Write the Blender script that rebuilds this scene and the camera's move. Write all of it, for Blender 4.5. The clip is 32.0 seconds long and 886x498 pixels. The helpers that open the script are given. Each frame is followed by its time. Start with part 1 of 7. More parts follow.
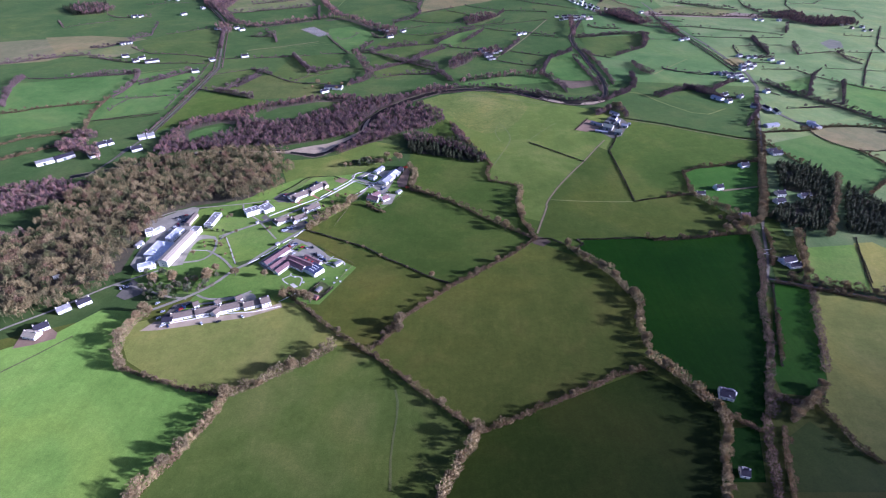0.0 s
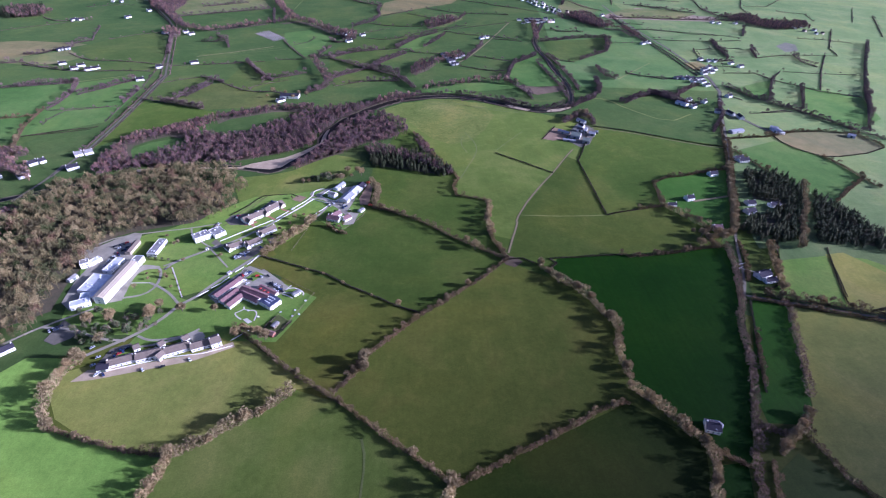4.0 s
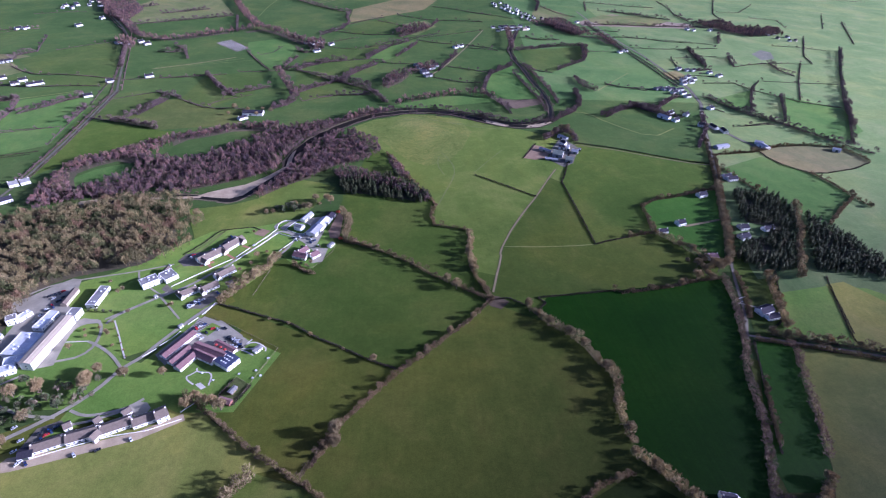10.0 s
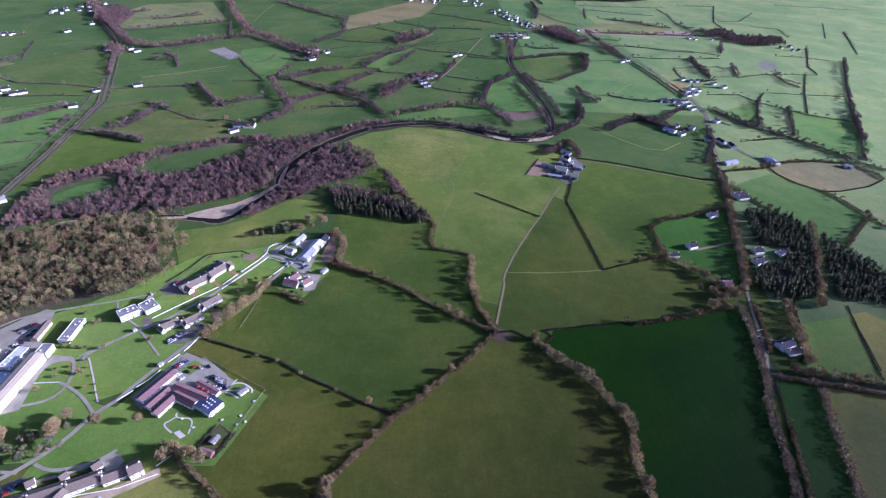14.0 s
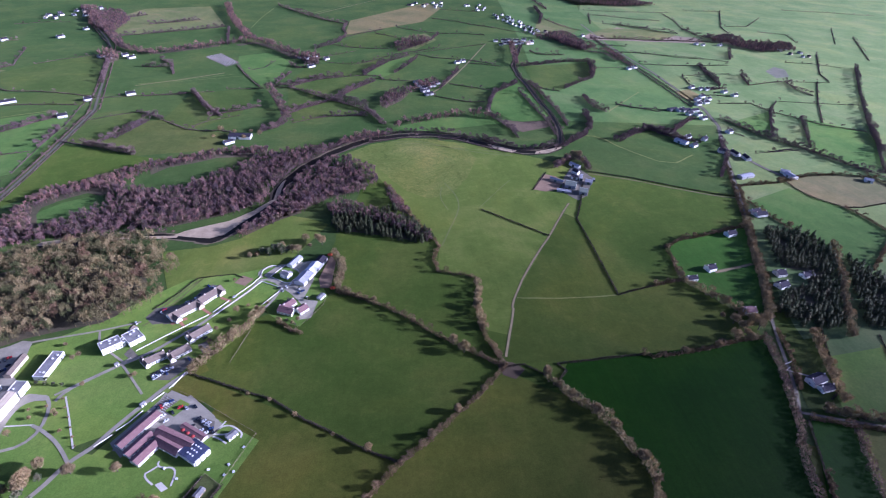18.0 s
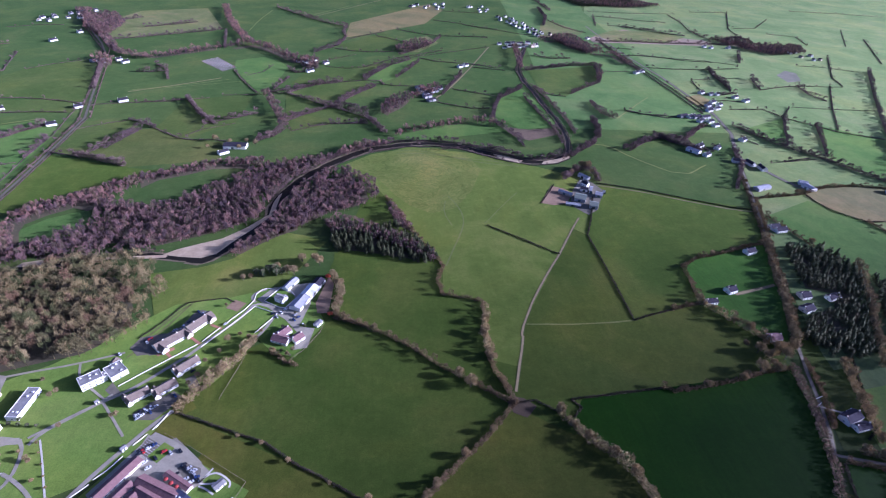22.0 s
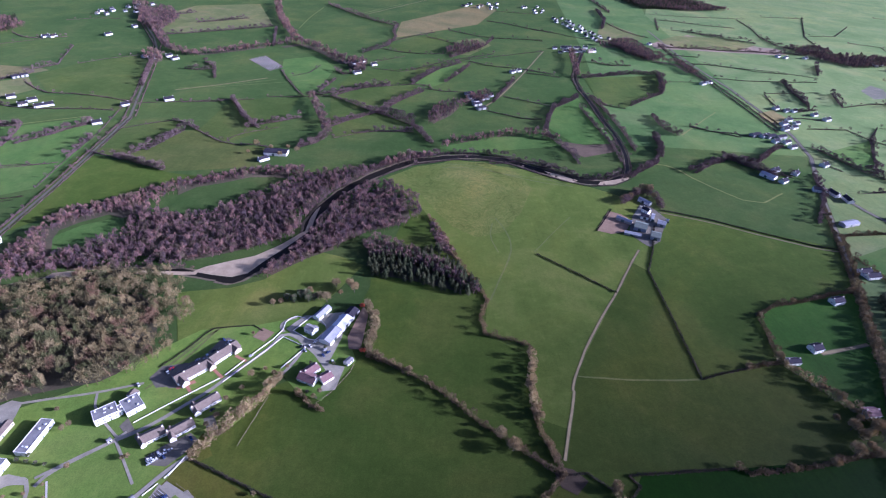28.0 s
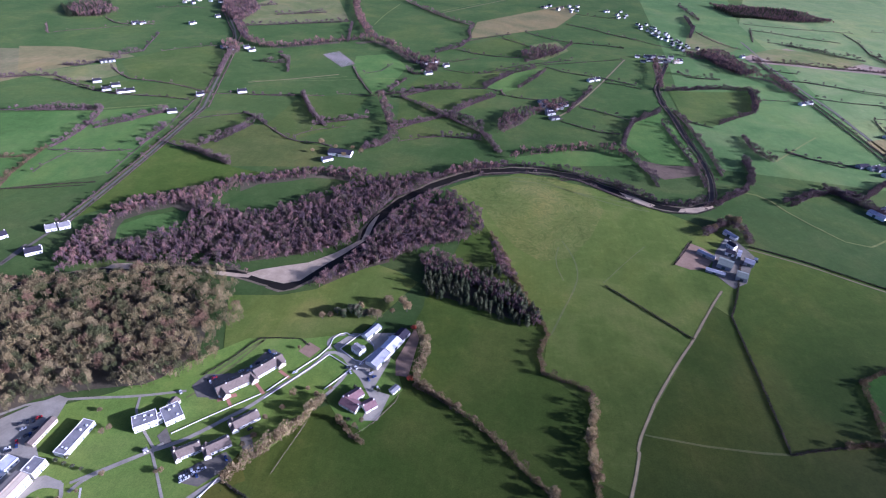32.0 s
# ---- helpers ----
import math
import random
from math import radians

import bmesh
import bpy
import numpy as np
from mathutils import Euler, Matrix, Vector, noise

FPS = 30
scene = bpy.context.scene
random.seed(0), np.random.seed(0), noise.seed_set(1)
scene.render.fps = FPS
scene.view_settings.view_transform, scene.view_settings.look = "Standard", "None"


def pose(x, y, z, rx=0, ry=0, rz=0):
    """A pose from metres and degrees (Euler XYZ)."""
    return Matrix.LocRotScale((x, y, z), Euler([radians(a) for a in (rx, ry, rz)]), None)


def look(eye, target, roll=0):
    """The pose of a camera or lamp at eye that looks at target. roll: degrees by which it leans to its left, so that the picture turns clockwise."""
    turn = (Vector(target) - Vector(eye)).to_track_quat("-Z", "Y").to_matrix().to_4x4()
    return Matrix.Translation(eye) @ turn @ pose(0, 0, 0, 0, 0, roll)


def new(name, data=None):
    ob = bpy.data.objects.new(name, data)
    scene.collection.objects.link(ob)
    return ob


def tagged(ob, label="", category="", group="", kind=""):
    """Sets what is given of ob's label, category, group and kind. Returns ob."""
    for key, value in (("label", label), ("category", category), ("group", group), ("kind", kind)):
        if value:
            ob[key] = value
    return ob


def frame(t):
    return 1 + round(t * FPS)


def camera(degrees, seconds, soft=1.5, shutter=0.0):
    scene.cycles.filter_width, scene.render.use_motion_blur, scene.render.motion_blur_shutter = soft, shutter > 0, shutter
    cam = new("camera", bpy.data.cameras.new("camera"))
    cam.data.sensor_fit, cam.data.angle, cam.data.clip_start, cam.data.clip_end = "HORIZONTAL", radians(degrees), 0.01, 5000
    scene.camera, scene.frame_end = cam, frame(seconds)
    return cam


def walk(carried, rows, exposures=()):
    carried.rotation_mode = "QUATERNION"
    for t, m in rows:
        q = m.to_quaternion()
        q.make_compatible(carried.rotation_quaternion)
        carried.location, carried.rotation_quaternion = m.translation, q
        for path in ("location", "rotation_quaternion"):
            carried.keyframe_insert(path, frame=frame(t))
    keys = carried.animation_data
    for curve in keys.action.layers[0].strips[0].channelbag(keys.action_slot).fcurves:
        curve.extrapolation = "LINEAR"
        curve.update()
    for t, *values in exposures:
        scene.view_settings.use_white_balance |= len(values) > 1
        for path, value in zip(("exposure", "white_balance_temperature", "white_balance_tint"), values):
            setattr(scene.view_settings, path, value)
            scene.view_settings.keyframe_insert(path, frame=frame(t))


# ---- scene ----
EXPOSURES = [(0, 0.92, 4720, 39), (32, 0.92, 4720, 39)]
cam = camera(79.88, 32.0, 1.1)
walk(cam, [
    (0, pose(-0.0, 0.0, 340.0, 54.88, -0.95, -0.00)),
    (1, pose(0.6, 10.7, 340.4, 54.92, -1.22, -0.18)),
    (2, pose(0.7, 21.8, 340.5, 54.89, -1.53, -1.44)),
    (3, pose(0.8, 32.9, 340.4, 54.88, -1.73, -2.67)),
    (3.5, pose(0.9, 38.1, 340.4, 54.91, -1.74, -3.22)),
    (5.5, pose(0.9, 59.2, 340.3, 55.15, -1.82, -5.43)),
    (6, pose(1.0, 64.7, 340.4, 55.25, -1.82, -5.81)),
    (7, pose(1.3, 75.4, 341.1, 55.24, -1.92, -6.15)),
    (8, pose(2.0, 86.2, 341.8, 55.19, -2.06, -6.29)),
    (9, pose(2.5, 97.3, 342.6, 55.17, -2.21, -6.49)),
    (10, pose(3.2, 108.4, 343.0, 55.18, -2.29, -6.61)),
    (11, pose(3.7, 118.8, 343.2, 55.24, -2.37, -6.67)),
    (12, pose(4.0, 129.5, 343.5, 55.31, -2.51, -6.74)),
    (13, pose(4.1, 140.1, 343.7, 55.40, -2.61, -6.79)),
    (14, pose(3.8, 150.2, 344.0, 55.55, -2.66, -6.87)),
    (14.5, pose(3.5, 155.0, 343.9, 55.63, -2.69, -6.89)),
    (16.5, pose(3.7, 175.3, 343.1, 55.77, -2.69, -6.83)),
    (17, pose(3.8, 180.4, 343.0, 55.80, -2.71, -6.81)),
    (18, pose(4.1, 191.0, 342.8, 55.79, -2.71, -6.78)),
    (19, pose(4.4, 201.3, 342.9, 55.76, -2.74, -6.74)),
    (20, pose(4.8, 211.1, 343.0, 55.77, -2.72, -6.68)),
    (21, pose(4.7, 221.1, 343.1, 55.74, -2.69, -6.73)),
    (22, pose(4.9, 231.2, 342.9, 55.72, -2.68, -6.70)),
    (23, pose(5.3, 241.3, 343.3, 55.70, -2.56, -6.73)),
    (24, pose(6.0, 251.0, 343.9, 55.66, -2.42, -6.72)),
    (24.5, pose(6.1, 256.0, 344.0, 55.63, -2.36, -6.71)),
    (26.5, pose(5.2, 276.1, 344.2, 55.40, -2.51, -5.56)),
    (27, pose(4.8, 281.3, 344.3, 55.26, -2.62, -4.27)),
    (28, pose(3.6, 291.1, 344.6, 55.07, -2.78, -1.55)),
    (29, pose(2.2, 300.9, 344.9, 54.88, -2.99, 0.60)),
    (30, pose(0.5, 311.2, 344.8, 54.66, -3.21, 2.79)),
    (31, pose(-1.1, 322.0, 344.5, 54.47, -3.28, 4.49)),
    (32, pose(-2.9, 333.0, 343.8, 54.40, -3.30, 6.13)),
], EXPOSURES)

# ---- light: low winter sun from the right of the flight line ----
SUN_EL, SUN_AZ = radians(16.5), radians(-6)
world = bpy.data.worlds.new("sky")
scene.world = world
world.use_nodes = True
wn = world.node_tree.nodes
sky = wn.new("ShaderNodeTexSky")
sky.sky_type, sky.sun_disc, sky.sun_elevation = "NISHITA", False, SUN_EL
sky.sun_rotation = radians(90) - SUN_AZ
sky.air_density, sky.dust_density, sky.ozone_density = 0.7, 5.0, 3.0
wn["Background"].inputs["Strength"].default_value = 0.075
world.node_tree.links.new(sky.outputs[0], wn["Background"].inputs["Color"])
sun_data = bpy.data.lights.new("sun", "SUN")
sun_data.energy, sun_data.angle, sun_data.color = 5.0, radians(0.6), (1.0, 0.92, 0.80)
sun = new("sun", sun_data)
sun_dir = Vector((math.cos(SUN_EL) * math.cos(SUN_AZ), math.cos(SUN_EL) * math.sin(SUN_AZ), math.sin(SUN_EL)))
sun.matrix_world = look(sun_dir * 900, (0, 0, 0))

# ---- materials ----
def nodes_of(name, rough=0.8, spec=0.3, metal=0.0):
    m = bpy.data.materials.new(name)
    m.use_nodes = True
    nt = m.node_tree
    b = nt.nodes["Principled BSDF"]
    b.inputs["Roughness"].default_value = rough
    b.inputs["Specular IOR Level"].default_value = spec
    b.inputs["Metallic"].default_value = metal
    return m, nt, b


def noise_tex(nt, scale, detail=4.0, rough=0.6, warp=0.0, space="Object", stretch=None):
    tc = nt.nodes.new("ShaderNodeTexCoord")
    n = nt.nodes.new("ShaderNodeTexNoise")
    n.inputs["Scale"].default_value = scale
    n.inputs["Detail"].default_value = detail
    n.inputs["Roughness"].default_value = rough
    n.inputs["Distortion"].default_value = warp
    src = tc.outputs[space]
    if stretch:
        mp = nt.nodes.new("ShaderNodeMapping")
        mp.inputs["Rotation"].default_value = (0, 0, stretch[3])
        mp.inputs["Scale"].default_value = stretch[:3]
        nt.links.new(src, mp.inputs[0])
        src = mp.outputs[0]
    nt.links.new(src, n.inputs["Vector"])
    return n


def ramp(nt, src, stops):
    r = nt.nodes.new("ShaderNodeValToRGB")
    el = r.color_ramp.elements
    el[0].position, el[0].color = stops[0][0], (*stops[0][1], 1)
    el[1].position, el[1].color = stops[-1][0], (*stops[-1][1], 1)
    for p, c in stops[1:-1]:
        e = el.new(p)
        e.color = (*c, 1)
    nt.links.new(src, r.inputs[0])
    return r.outputs[0]


def mix(nt, fac, a, b, kind="MIX"):
    m = nt.nodes.new("ShaderNodeMix")
    m.data_type, m.blend_type = "RGBA", kind
    for sock, v in ((m.inputs[0], fac), (m.inputs[6], a), (m.inputs[7], b)):
        if hasattr(v, "links"):
            nt.links.new(v, sock)
        else:
            sock.default_value = v if isinstance(v, (int, float)) else (*v, 1)
    return m.outputs[2]


def bump(nt, b, src, strength, dist):
    n = nt.nodes.new("ShaderNodeBump")
    n.inputs["Strength"].default_value, n.inputs["Distance"].default_value = strength, dist
    nt.links.new(src, n.inputs["Height"])
    nt.links.new(n.outputs[0], b.inputs["Normal"])


def tone(c, k):
    return tuple(min(1.0, v * k) for v in c)


def grass(name, base, worn, lines=0.0, turn=0.0, patchy=1.0, nap_share=0.35, gloss=0.06, damp=0.03, swirl=0.0):
    """Pasture: broad moist and dry patches, fine tufts, faint mowing or grazing lines."""
    m, nt, b = nodes_of(name, 0.7, gloss)
    big = noise_tex(nt, 0.012, 3, 0.55, 0.6)
    mid = noise_tex(nt, 0.075, 5, 0.65, 0.4)
    fine = noise_tex(nt, 0.9, 4, 0.7)
    c = ramp(nt, big.outputs[0], [(0.36, tone(base, 0.86)), (0.5, base), (0.68, worn)])
    c2 = ramp(nt, mid.outputs[0], [(0.3, tone(base, 0.72)), (0.55, base), (0.75, tone(worn, 1.12))])
    col = mix(nt, 0.42 * patchy, c, c2)
    tuft = ramp(nt, fine.outputs[0], [(0.3, (0.58, 0.60, 0.58)), (0.7, (1.34, 1.3, 1.25))])
    col = mix(nt, 0.45, col, tuft, "MULTIPLY")
    clump = ramp(nt, noise_tex(nt, 0.26, 4, 0.7, 0.3).outputs[0], [(0.33, (0.78, 0.80, 0.78)), (0.67, (1.20, 1.17, 1.14))])
    col = mix(nt, 0.45, col, clump, "MULTIPLY")
    drift = ramp(nt, noise_tex(nt, 0.0055, 4, 0.6, 1.2).outputs[0], [(0.34, (0.74, 0.84, 0.78)), (0.5, (1.0, 1.0, 1.0)), (0.66, (1.30, 1.13, 1.05))])
    col = mix(nt, 0.8 * patchy, col, drift, "MULTIPLY")
    if lines:
        ln = noise_tex(nt, 1.0, 2, 0.5, 0.3, stretch=(0.35, 0.012, 0.01, turn))
        lc = ramp(nt, ln.outputs[0], [(0.38, (0.8, 0.82, 0.8)), (0.62, (1.16, 1.14, 1.1))])
        col = mix(nt, lines, col, lc, "MULTIPLY")
    if swirl:
        sw = noise_tex(nt, 0.030, 2.5, 0.5, 2.2)
        sc = ramp(nt, sw.outputs[0], [(0.40, (1.05, 1.04, 1.0)), (0.475, (0.74, 0.82, 0.72)), (0.52, (1.12, 1.06, 1.05)), (0.60, (0.86, 0.92, 0.84)), (0.70, (1.1, 1.06, 1.0))])
        col = mix(nt, swirl, col, sc, "MULTIPLY")
    nt.links.new(col, b.inputs["Base Color"])
    b.inputs["Diffuse Roughness"].default_value = 1.0
    bump(nt, b, mid.outputs[0], 0.5, 0.8)
    # the nap of the sward: upright blades catch a low sun from behind the eye
    nap = nt.nodes.new("ShaderNodeBsdfSheen")
    nap.distribution = "ASHIKHMIN"
    nap.inputs["Roughness"].default_value = 0.65
    nt.links.new(mix(nt, 1.0, col, (2.6, 2.6, 2.6), "MULTIPLY"), nap.inputs["Color"])
    both = nt.nodes.new("ShaderNodeMixShader")
    both.inputs[0].default_value = nap_share
    nt.links.new(b.outputs[0], both.inputs[1])
    nt.links.new(nap.outputs[0], both.inputs[2])
    # waxy, dew-damp blades mirror the low sky where they are seen at a flat angle
    wax = nt.nodes.new("ShaderNodeBsdfGlossy")
    wax.inputs["Roughness"].default_value = 0.3
    fr = nt.nodes.new("ShaderNodeFresnel")
    fr.inputs["IOR"].default_value = 1.45
    share = nt.nodes.new("ShaderNodeMath")
    share.operation = "MULTIPLY"
    share.inputs[1].default_value = damp
    nt.links.new(fr.outputs[0], share.inputs[0])
    skin = nt.nodes.new("ShaderNodeMixShader")
    nt.links.new(share.outputs[0], skin.inputs[0])
    nt.links.new(both.outputs[0], skin.inputs[1])
    nt.links.new(wax.outputs[0], skin.inputs[2])
    nt.links.new(skin.outputs[0], nt.nodes["Material Output"].inputs["Surface"])
    return m


G = {
    "green": grass("pasture_green", (0.0393, 0.0659, 0.0181), (0.0593, 0.0758, 0.0241), 0.10, 0.5),
    "lime": grass("young_grass", (0.1458, 0.2415, 0.0436), (0.1791, 0.2606, 0.0541), 0.14, 0.2),
    "crop": grass("winter_crop", (0.0094, 0.0371, 0.0019), (0.0147, 0.0435, 0.0029), 0.3, 1.35, 0.7, 0.15, 0.03, 0.05),
    "clover": grass("young_ley", (0.0220, 0.0683, 0.0046), (0.0340, 0.0786, 0.0069), 0.3, 1.35, 0.7, 0.3, 0.05, 0.05),
    "olive": grass("grazed_pasture", (0.0662, 0.0798, 0.0143), (0.0974, 0.0910, 0.0206), 0.10, -0.4),
    "moss": grass("mossy_pasture", (0.0485, 0.0740, 0.0129), (0.0701, 0.0835, 0.0180), 0.10, 0.9),
    "dark": grass("damp_pasture", (0.0263, 0.0397, 0.0052), (0.0401, 0.0454, 0.0076), 0.12, 0.3, 1.0, 0.3),
    "fen": grass("low_pasture", (0.0484, 0.0703, 0.0122), (0.0683, 0.0796, 0.0176), 0.12, 0.3, 1.0, 0.3),
    "heath": grass("upland_pasture", (0.0454, 0.0676, 0.0166), (0.0612, 0.0758, 0.0226), 0.10, 0.9),
    "rough": grass("rough_pasture", (0.0576, 0.0725, 0.0199), (0.0769, 0.0816, 0.0265), 0.10, 0.4),
    "straw": grass("straw_field", (0.1090, 0.0994, 0.0432), (0.1416, 0.1128, 0.0535), 0.2, 0.4),
    "paddock": grass("house_paddock", (0.0406, 0.0937, 0.0140), (0.0608, 0.1051, 0.0192), 0.2, 0.8, 0.8, 0.3),
    "mead": grass("river_meadow", (0.0774, 0.1074, 0.0210), (0.1343, 0.1425, 0.0385), 0.12, -0.9, 0.8),
    # lime pasture, and a half step to it, paled in colour for bright haze
    "haze_ley": grass("haze_paled_ley", (0.0899, 0.1261, 0.0466), (0.1213, 0.1379, 0.0615), 0.12, 0.7),
    "half_haze": grass("half_hazed_pasture", (0.0603, 0.1024, 0.0320), (0.0832, 0.1123, 0.0420), 0.12, 0.2),
    "hay": grass("cut_meadow", (0.094, 0.114, 0.028), (0.150, 0.145, 0.048), 0.1, -0.9, 0.9, swirl=0.9),
    "trod": grass("trodden_sward", (0.098, 0.116, 0.040), (0.122, 0.128, 0.052), 0.1, 0.4),
    "tan": grass("dry_stubble", (0.0959, 0.0937, 0.0452), (0.1307, 0.1070, 0.0566), 0.2, 0.4),
    "brown": grass("bare_soil", (0.150, 0.118, 0.090), (0.200, 0.155, 0.120), 0.1, 0.1),
    "pale": grass("pale_pasture", (0.1601, 0.1711, 0.0400), (0.2059, 0.1864, 0.0555), 0.10, -0.2),
    "spring": grass("fresh_pasture", (0.0547, 0.0991, 0.0245), (0.0765, 0.1073, 0.0321), 0.10, 0.7),
    "ploughed": grass("ploughed_strip", (0.0817, 0.0630, 0.0452), (0.1144, 0.0813, 0.0617), 0.1, 0.1),
    "lawn": grass("mown_lawn", (0.1030, 0.1664, 0.0311), (0.1429, 0.1834, 0.0445), 0.1, -0.6),
    "garden": grass("rough_garden", (0.0872, 0.1003, 0.0360), (0.1416, 0.1147, 0.0617)),
    "grave": grass("churchyard_gravel", (0.0926, 0.0907, 0.0720), (0.1798, 0.1480, 0.1439)),
    "litter": grass("woodland_floor", (0.0645, 0.0571, 0.0380), (0.0988, 0.0827, 0.0550)),
}


def surface(name, a, b_, scale=0.6, rough=0.85, spec=0.3, metal=0.0, relief=0.3, per_object=0.0):
    """Built surface with grain, stains and a little difference from piece to piece."""
    m, nt, b = nodes_of(name, rough, spec, metal)
    n1, n2 = noise_tex(nt, scale, 5, 0.65, 0.3), noise_tex(nt, scale * 9, 3, 0.7)
    c = ramp(nt, n1.outputs[0], [(0.3, a), (0.7, b_)])
    g2 = ramp(nt, n2.outputs[0], [(0.3, (0.86, 0.86, 0.86)), (0.7, (1.1, 1.1, 1.1))])
    c = mix(nt, 0.7, c, g2, "MULTIPLY")
    if per_object:
        oi = nt.nodes.new("ShaderNodeObjectInfo")
        g3 = ramp(nt, oi.outputs["Random"], [(0.0, (1 - per_object,) * 3), (1.0, (1 + per_object,) * 3)])
        c = mix(nt, 1.0, c, g3, "MULTIPLY")
    nt.links.new(c, b.inputs["Base Color"])
    if relief:
        bump(nt, b, n2.outputs[0], relief, 0.05)
    return m


def roofing(name, a, b_, rough=0.8, spec=0.3, metal=0.0, course=0.35):
    """Roof cover with courses across the slope."""
    m, nt, b = nodes_of(name, rough, spec, metal)
    n1 = noise_tex(nt, 0.5, 5, 0.7, 0.4)
    tc = nt.nodes.new("ShaderNodeTexCoord")
    w = nt.nodes.new("ShaderNodeTexWave")
    w.bands_direction = "Z"
    w.inputs["Scale"].default_value = 1 / course
    w.inputs["Distortion"].default_value = 0.8
    nt.links.new(tc.outputs["Object"], w.inputs["Vector"])
    c = ramp(nt, n1.outputs[0], [(0.3, a), (0.72, b_)])
    wc = ramp(nt, w.outputs["Color"], [(0.0, (0.8, 0.8, 0.8)), (0.5, (1.08, 1.08, 1.08))])
    c = mix(nt, 0.6, c, wc, "MULTIPLY")
    nt.links.new(c, b.inputs["Base Color"])
    bump(nt, b, w.outputs["Color"], 0.4, 0.03)
    return m


def foliage(name, stops, scale=0.09, spread=0.35, rough=0.75, distinct=False):
    """Twigs and leaves: colour drifts from plant to plant and from shoot to shoot."""
    m, nt, b = nodes_of(name, rough, 0.08)
    n1 = noise_tex(nt, 0.02, 2, 0.5, 0.2)
    tc = nt.nodes.new("ShaderNodeTexCoord")
    flatten = nt.nodes.new("ShaderNodeMapping")
    flatten.inputs["Scale"].default_value = (scale, scale, 0)
    nt.links.new(tc.outputs["Object"], flatten.inputs[0])
    cell = nt.nodes.new("ShaderNodeTexVoronoi")
    cell.inputs["Scale"].default_value = 1.0
    nt.links.new(flatten.outputs[0], cell.inputs["Vector"])
    sep = nt.nodes.new("ShaderNodeSeparateColor")
    nt.links.new(cell.outputs["Color"], sep.inputs[0])
    blend = nt.nodes.new("ShaderNodeMix")
    blend.inputs[0].default_value = 0.8
    nt.links.new(n1.outputs[0], blend.inputs[2])
    nt.links.new(sep.outputs[0], blend.inputs[3])
    c = ramp(nt, blend.outputs[0], stops)
    if distinct:
        c.node.color_ramp.interpolation = "CONSTANT"
    gi = nt.nodes.new("ShaderNodeNewGeometry")
    g2 = ramp(nt, gi.outputs["Random Per Island"], [(0.0, (1 - spread,) * 3), (1.0, (1 + spread,) * 3)])
    oi = nt.nodes.new("ShaderNodeObjectInfo")
    g3 = ramp(nt, oi.outputs["Random"], [(0.0, (0.82, 0.84, 0.86)), (1.0, (1.2, 1.14, 1.08))])
    c = mix(nt, 1.0, mix(nt, 1.0, c, g2, "MULTIPLY"), g3, "MULTIPLY")
    nt.links.new(c, b.inputs["Base Color"])
    return m


TWIG = foliage("bare_twigs", [(0.15, (0.194, 0.150, 0.078)), (0.42, (0.312, 0.251, 0.124)), (0.58, (0.227, 0.167, 0.090)), (0.85, (0.378, 0.306, 0.150))], 0.12, 0.25)
WOODTWIG = foliage("woodland_twigs", [(0.0, (0.110, 0.073, 0.074)), (0.25, (0.226, 0.139, 0.125)), (0.42, (0.134, 0.096, 0.097)), (0.58, (0.292, 0.176, 0.142)), (0.72, (0.168, 0.130, 0.089)), (0.86, (0.253, 0.154, 0.140))], 0.20, 0.24, 0.75, True)
MIXTWIG = foliage("ivied_woodland_twigs", [(0.0, (0.055, 0.069, 0.025)), (0.13, (0.215, 0.178, 0.086)), (0.28, (0.083, 0.092, 0.039)), (0.40, (0.164, 0.138, 0.067)), (0.52, (0.135, 0.121, 0.060)), (0.64, (0.161, 0.108, 0.066)), (0.74, (0.237, 0.197, 0.101)), (0.86, (0.101, 0.105, 0.044))], 0.115, 0.28, 0.75, True)
HEDGE = foliage("hedge_twigs", [(0.2, (0.123, 0.095, 0.045)), (0.5, (0.203, 0.151, 0.077)), (0.8, (0.161, 0.116, 0.068))], 0.15)
# hedge twigs greyed and blued: distance haze put into the colour
HAZEHEDGE = foliage("hazed_hedge_twigs", [(0.2, (0.112, 0.086, 0.075)), (0.5, (0.185, 0.134, 0.121)), (0.8, (0.147, 0.105, 0.105))], 0.08)
ROADTWIG = foliage("roadside_twigs", [(0.2, (0.162, 0.119, 0.080)), (0.5, (0.233, 0.172, 0.111)), (0.8, (0.194, 0.141, 0.101))], 0.15)
CLIP = foliage("clipped_hedge", [(0.2, (0.047, 0.050, 0.031)), (0.5, (0.089, 0.070, 0.052)), (0.8, (0.063, 0.055, 0.039))], 0.15)
FIR = foliage("conifer_needles", [(0.1, (0.044, 0.057, 0.027)), (0.35, (0.062, 0.074, 0.034)), (0.6, (0.078, 0.083, 0.041)), (0.8, (0.054, 0.063, 0.030)), (0.95, (0.094, 0.080, 0.044))], 0.16, 0.22)
EVER = foliage("evergreen_leaves", [(0.15, (0.079, 0.115, 0.052)), (0.5, (0.126, 0.150, 0.070)), (0.85, (0.231, 0.190, 0.129))], 0.2, 0.25)
BARK = surface("bark", (0.090, 0.070, 0.055), (0.160, 0.130, 0.105), 1.5)
ASPHALT = surface("asphalt", (0.119, 0.106, 0.079), (0.185, 0.166, 0.124), 0.15, 0.9)
YARD = surface("concrete_yard", (0.246, 0.225, 0.167), (0.367, 0.336, 0.252), 0.08, 0.9)
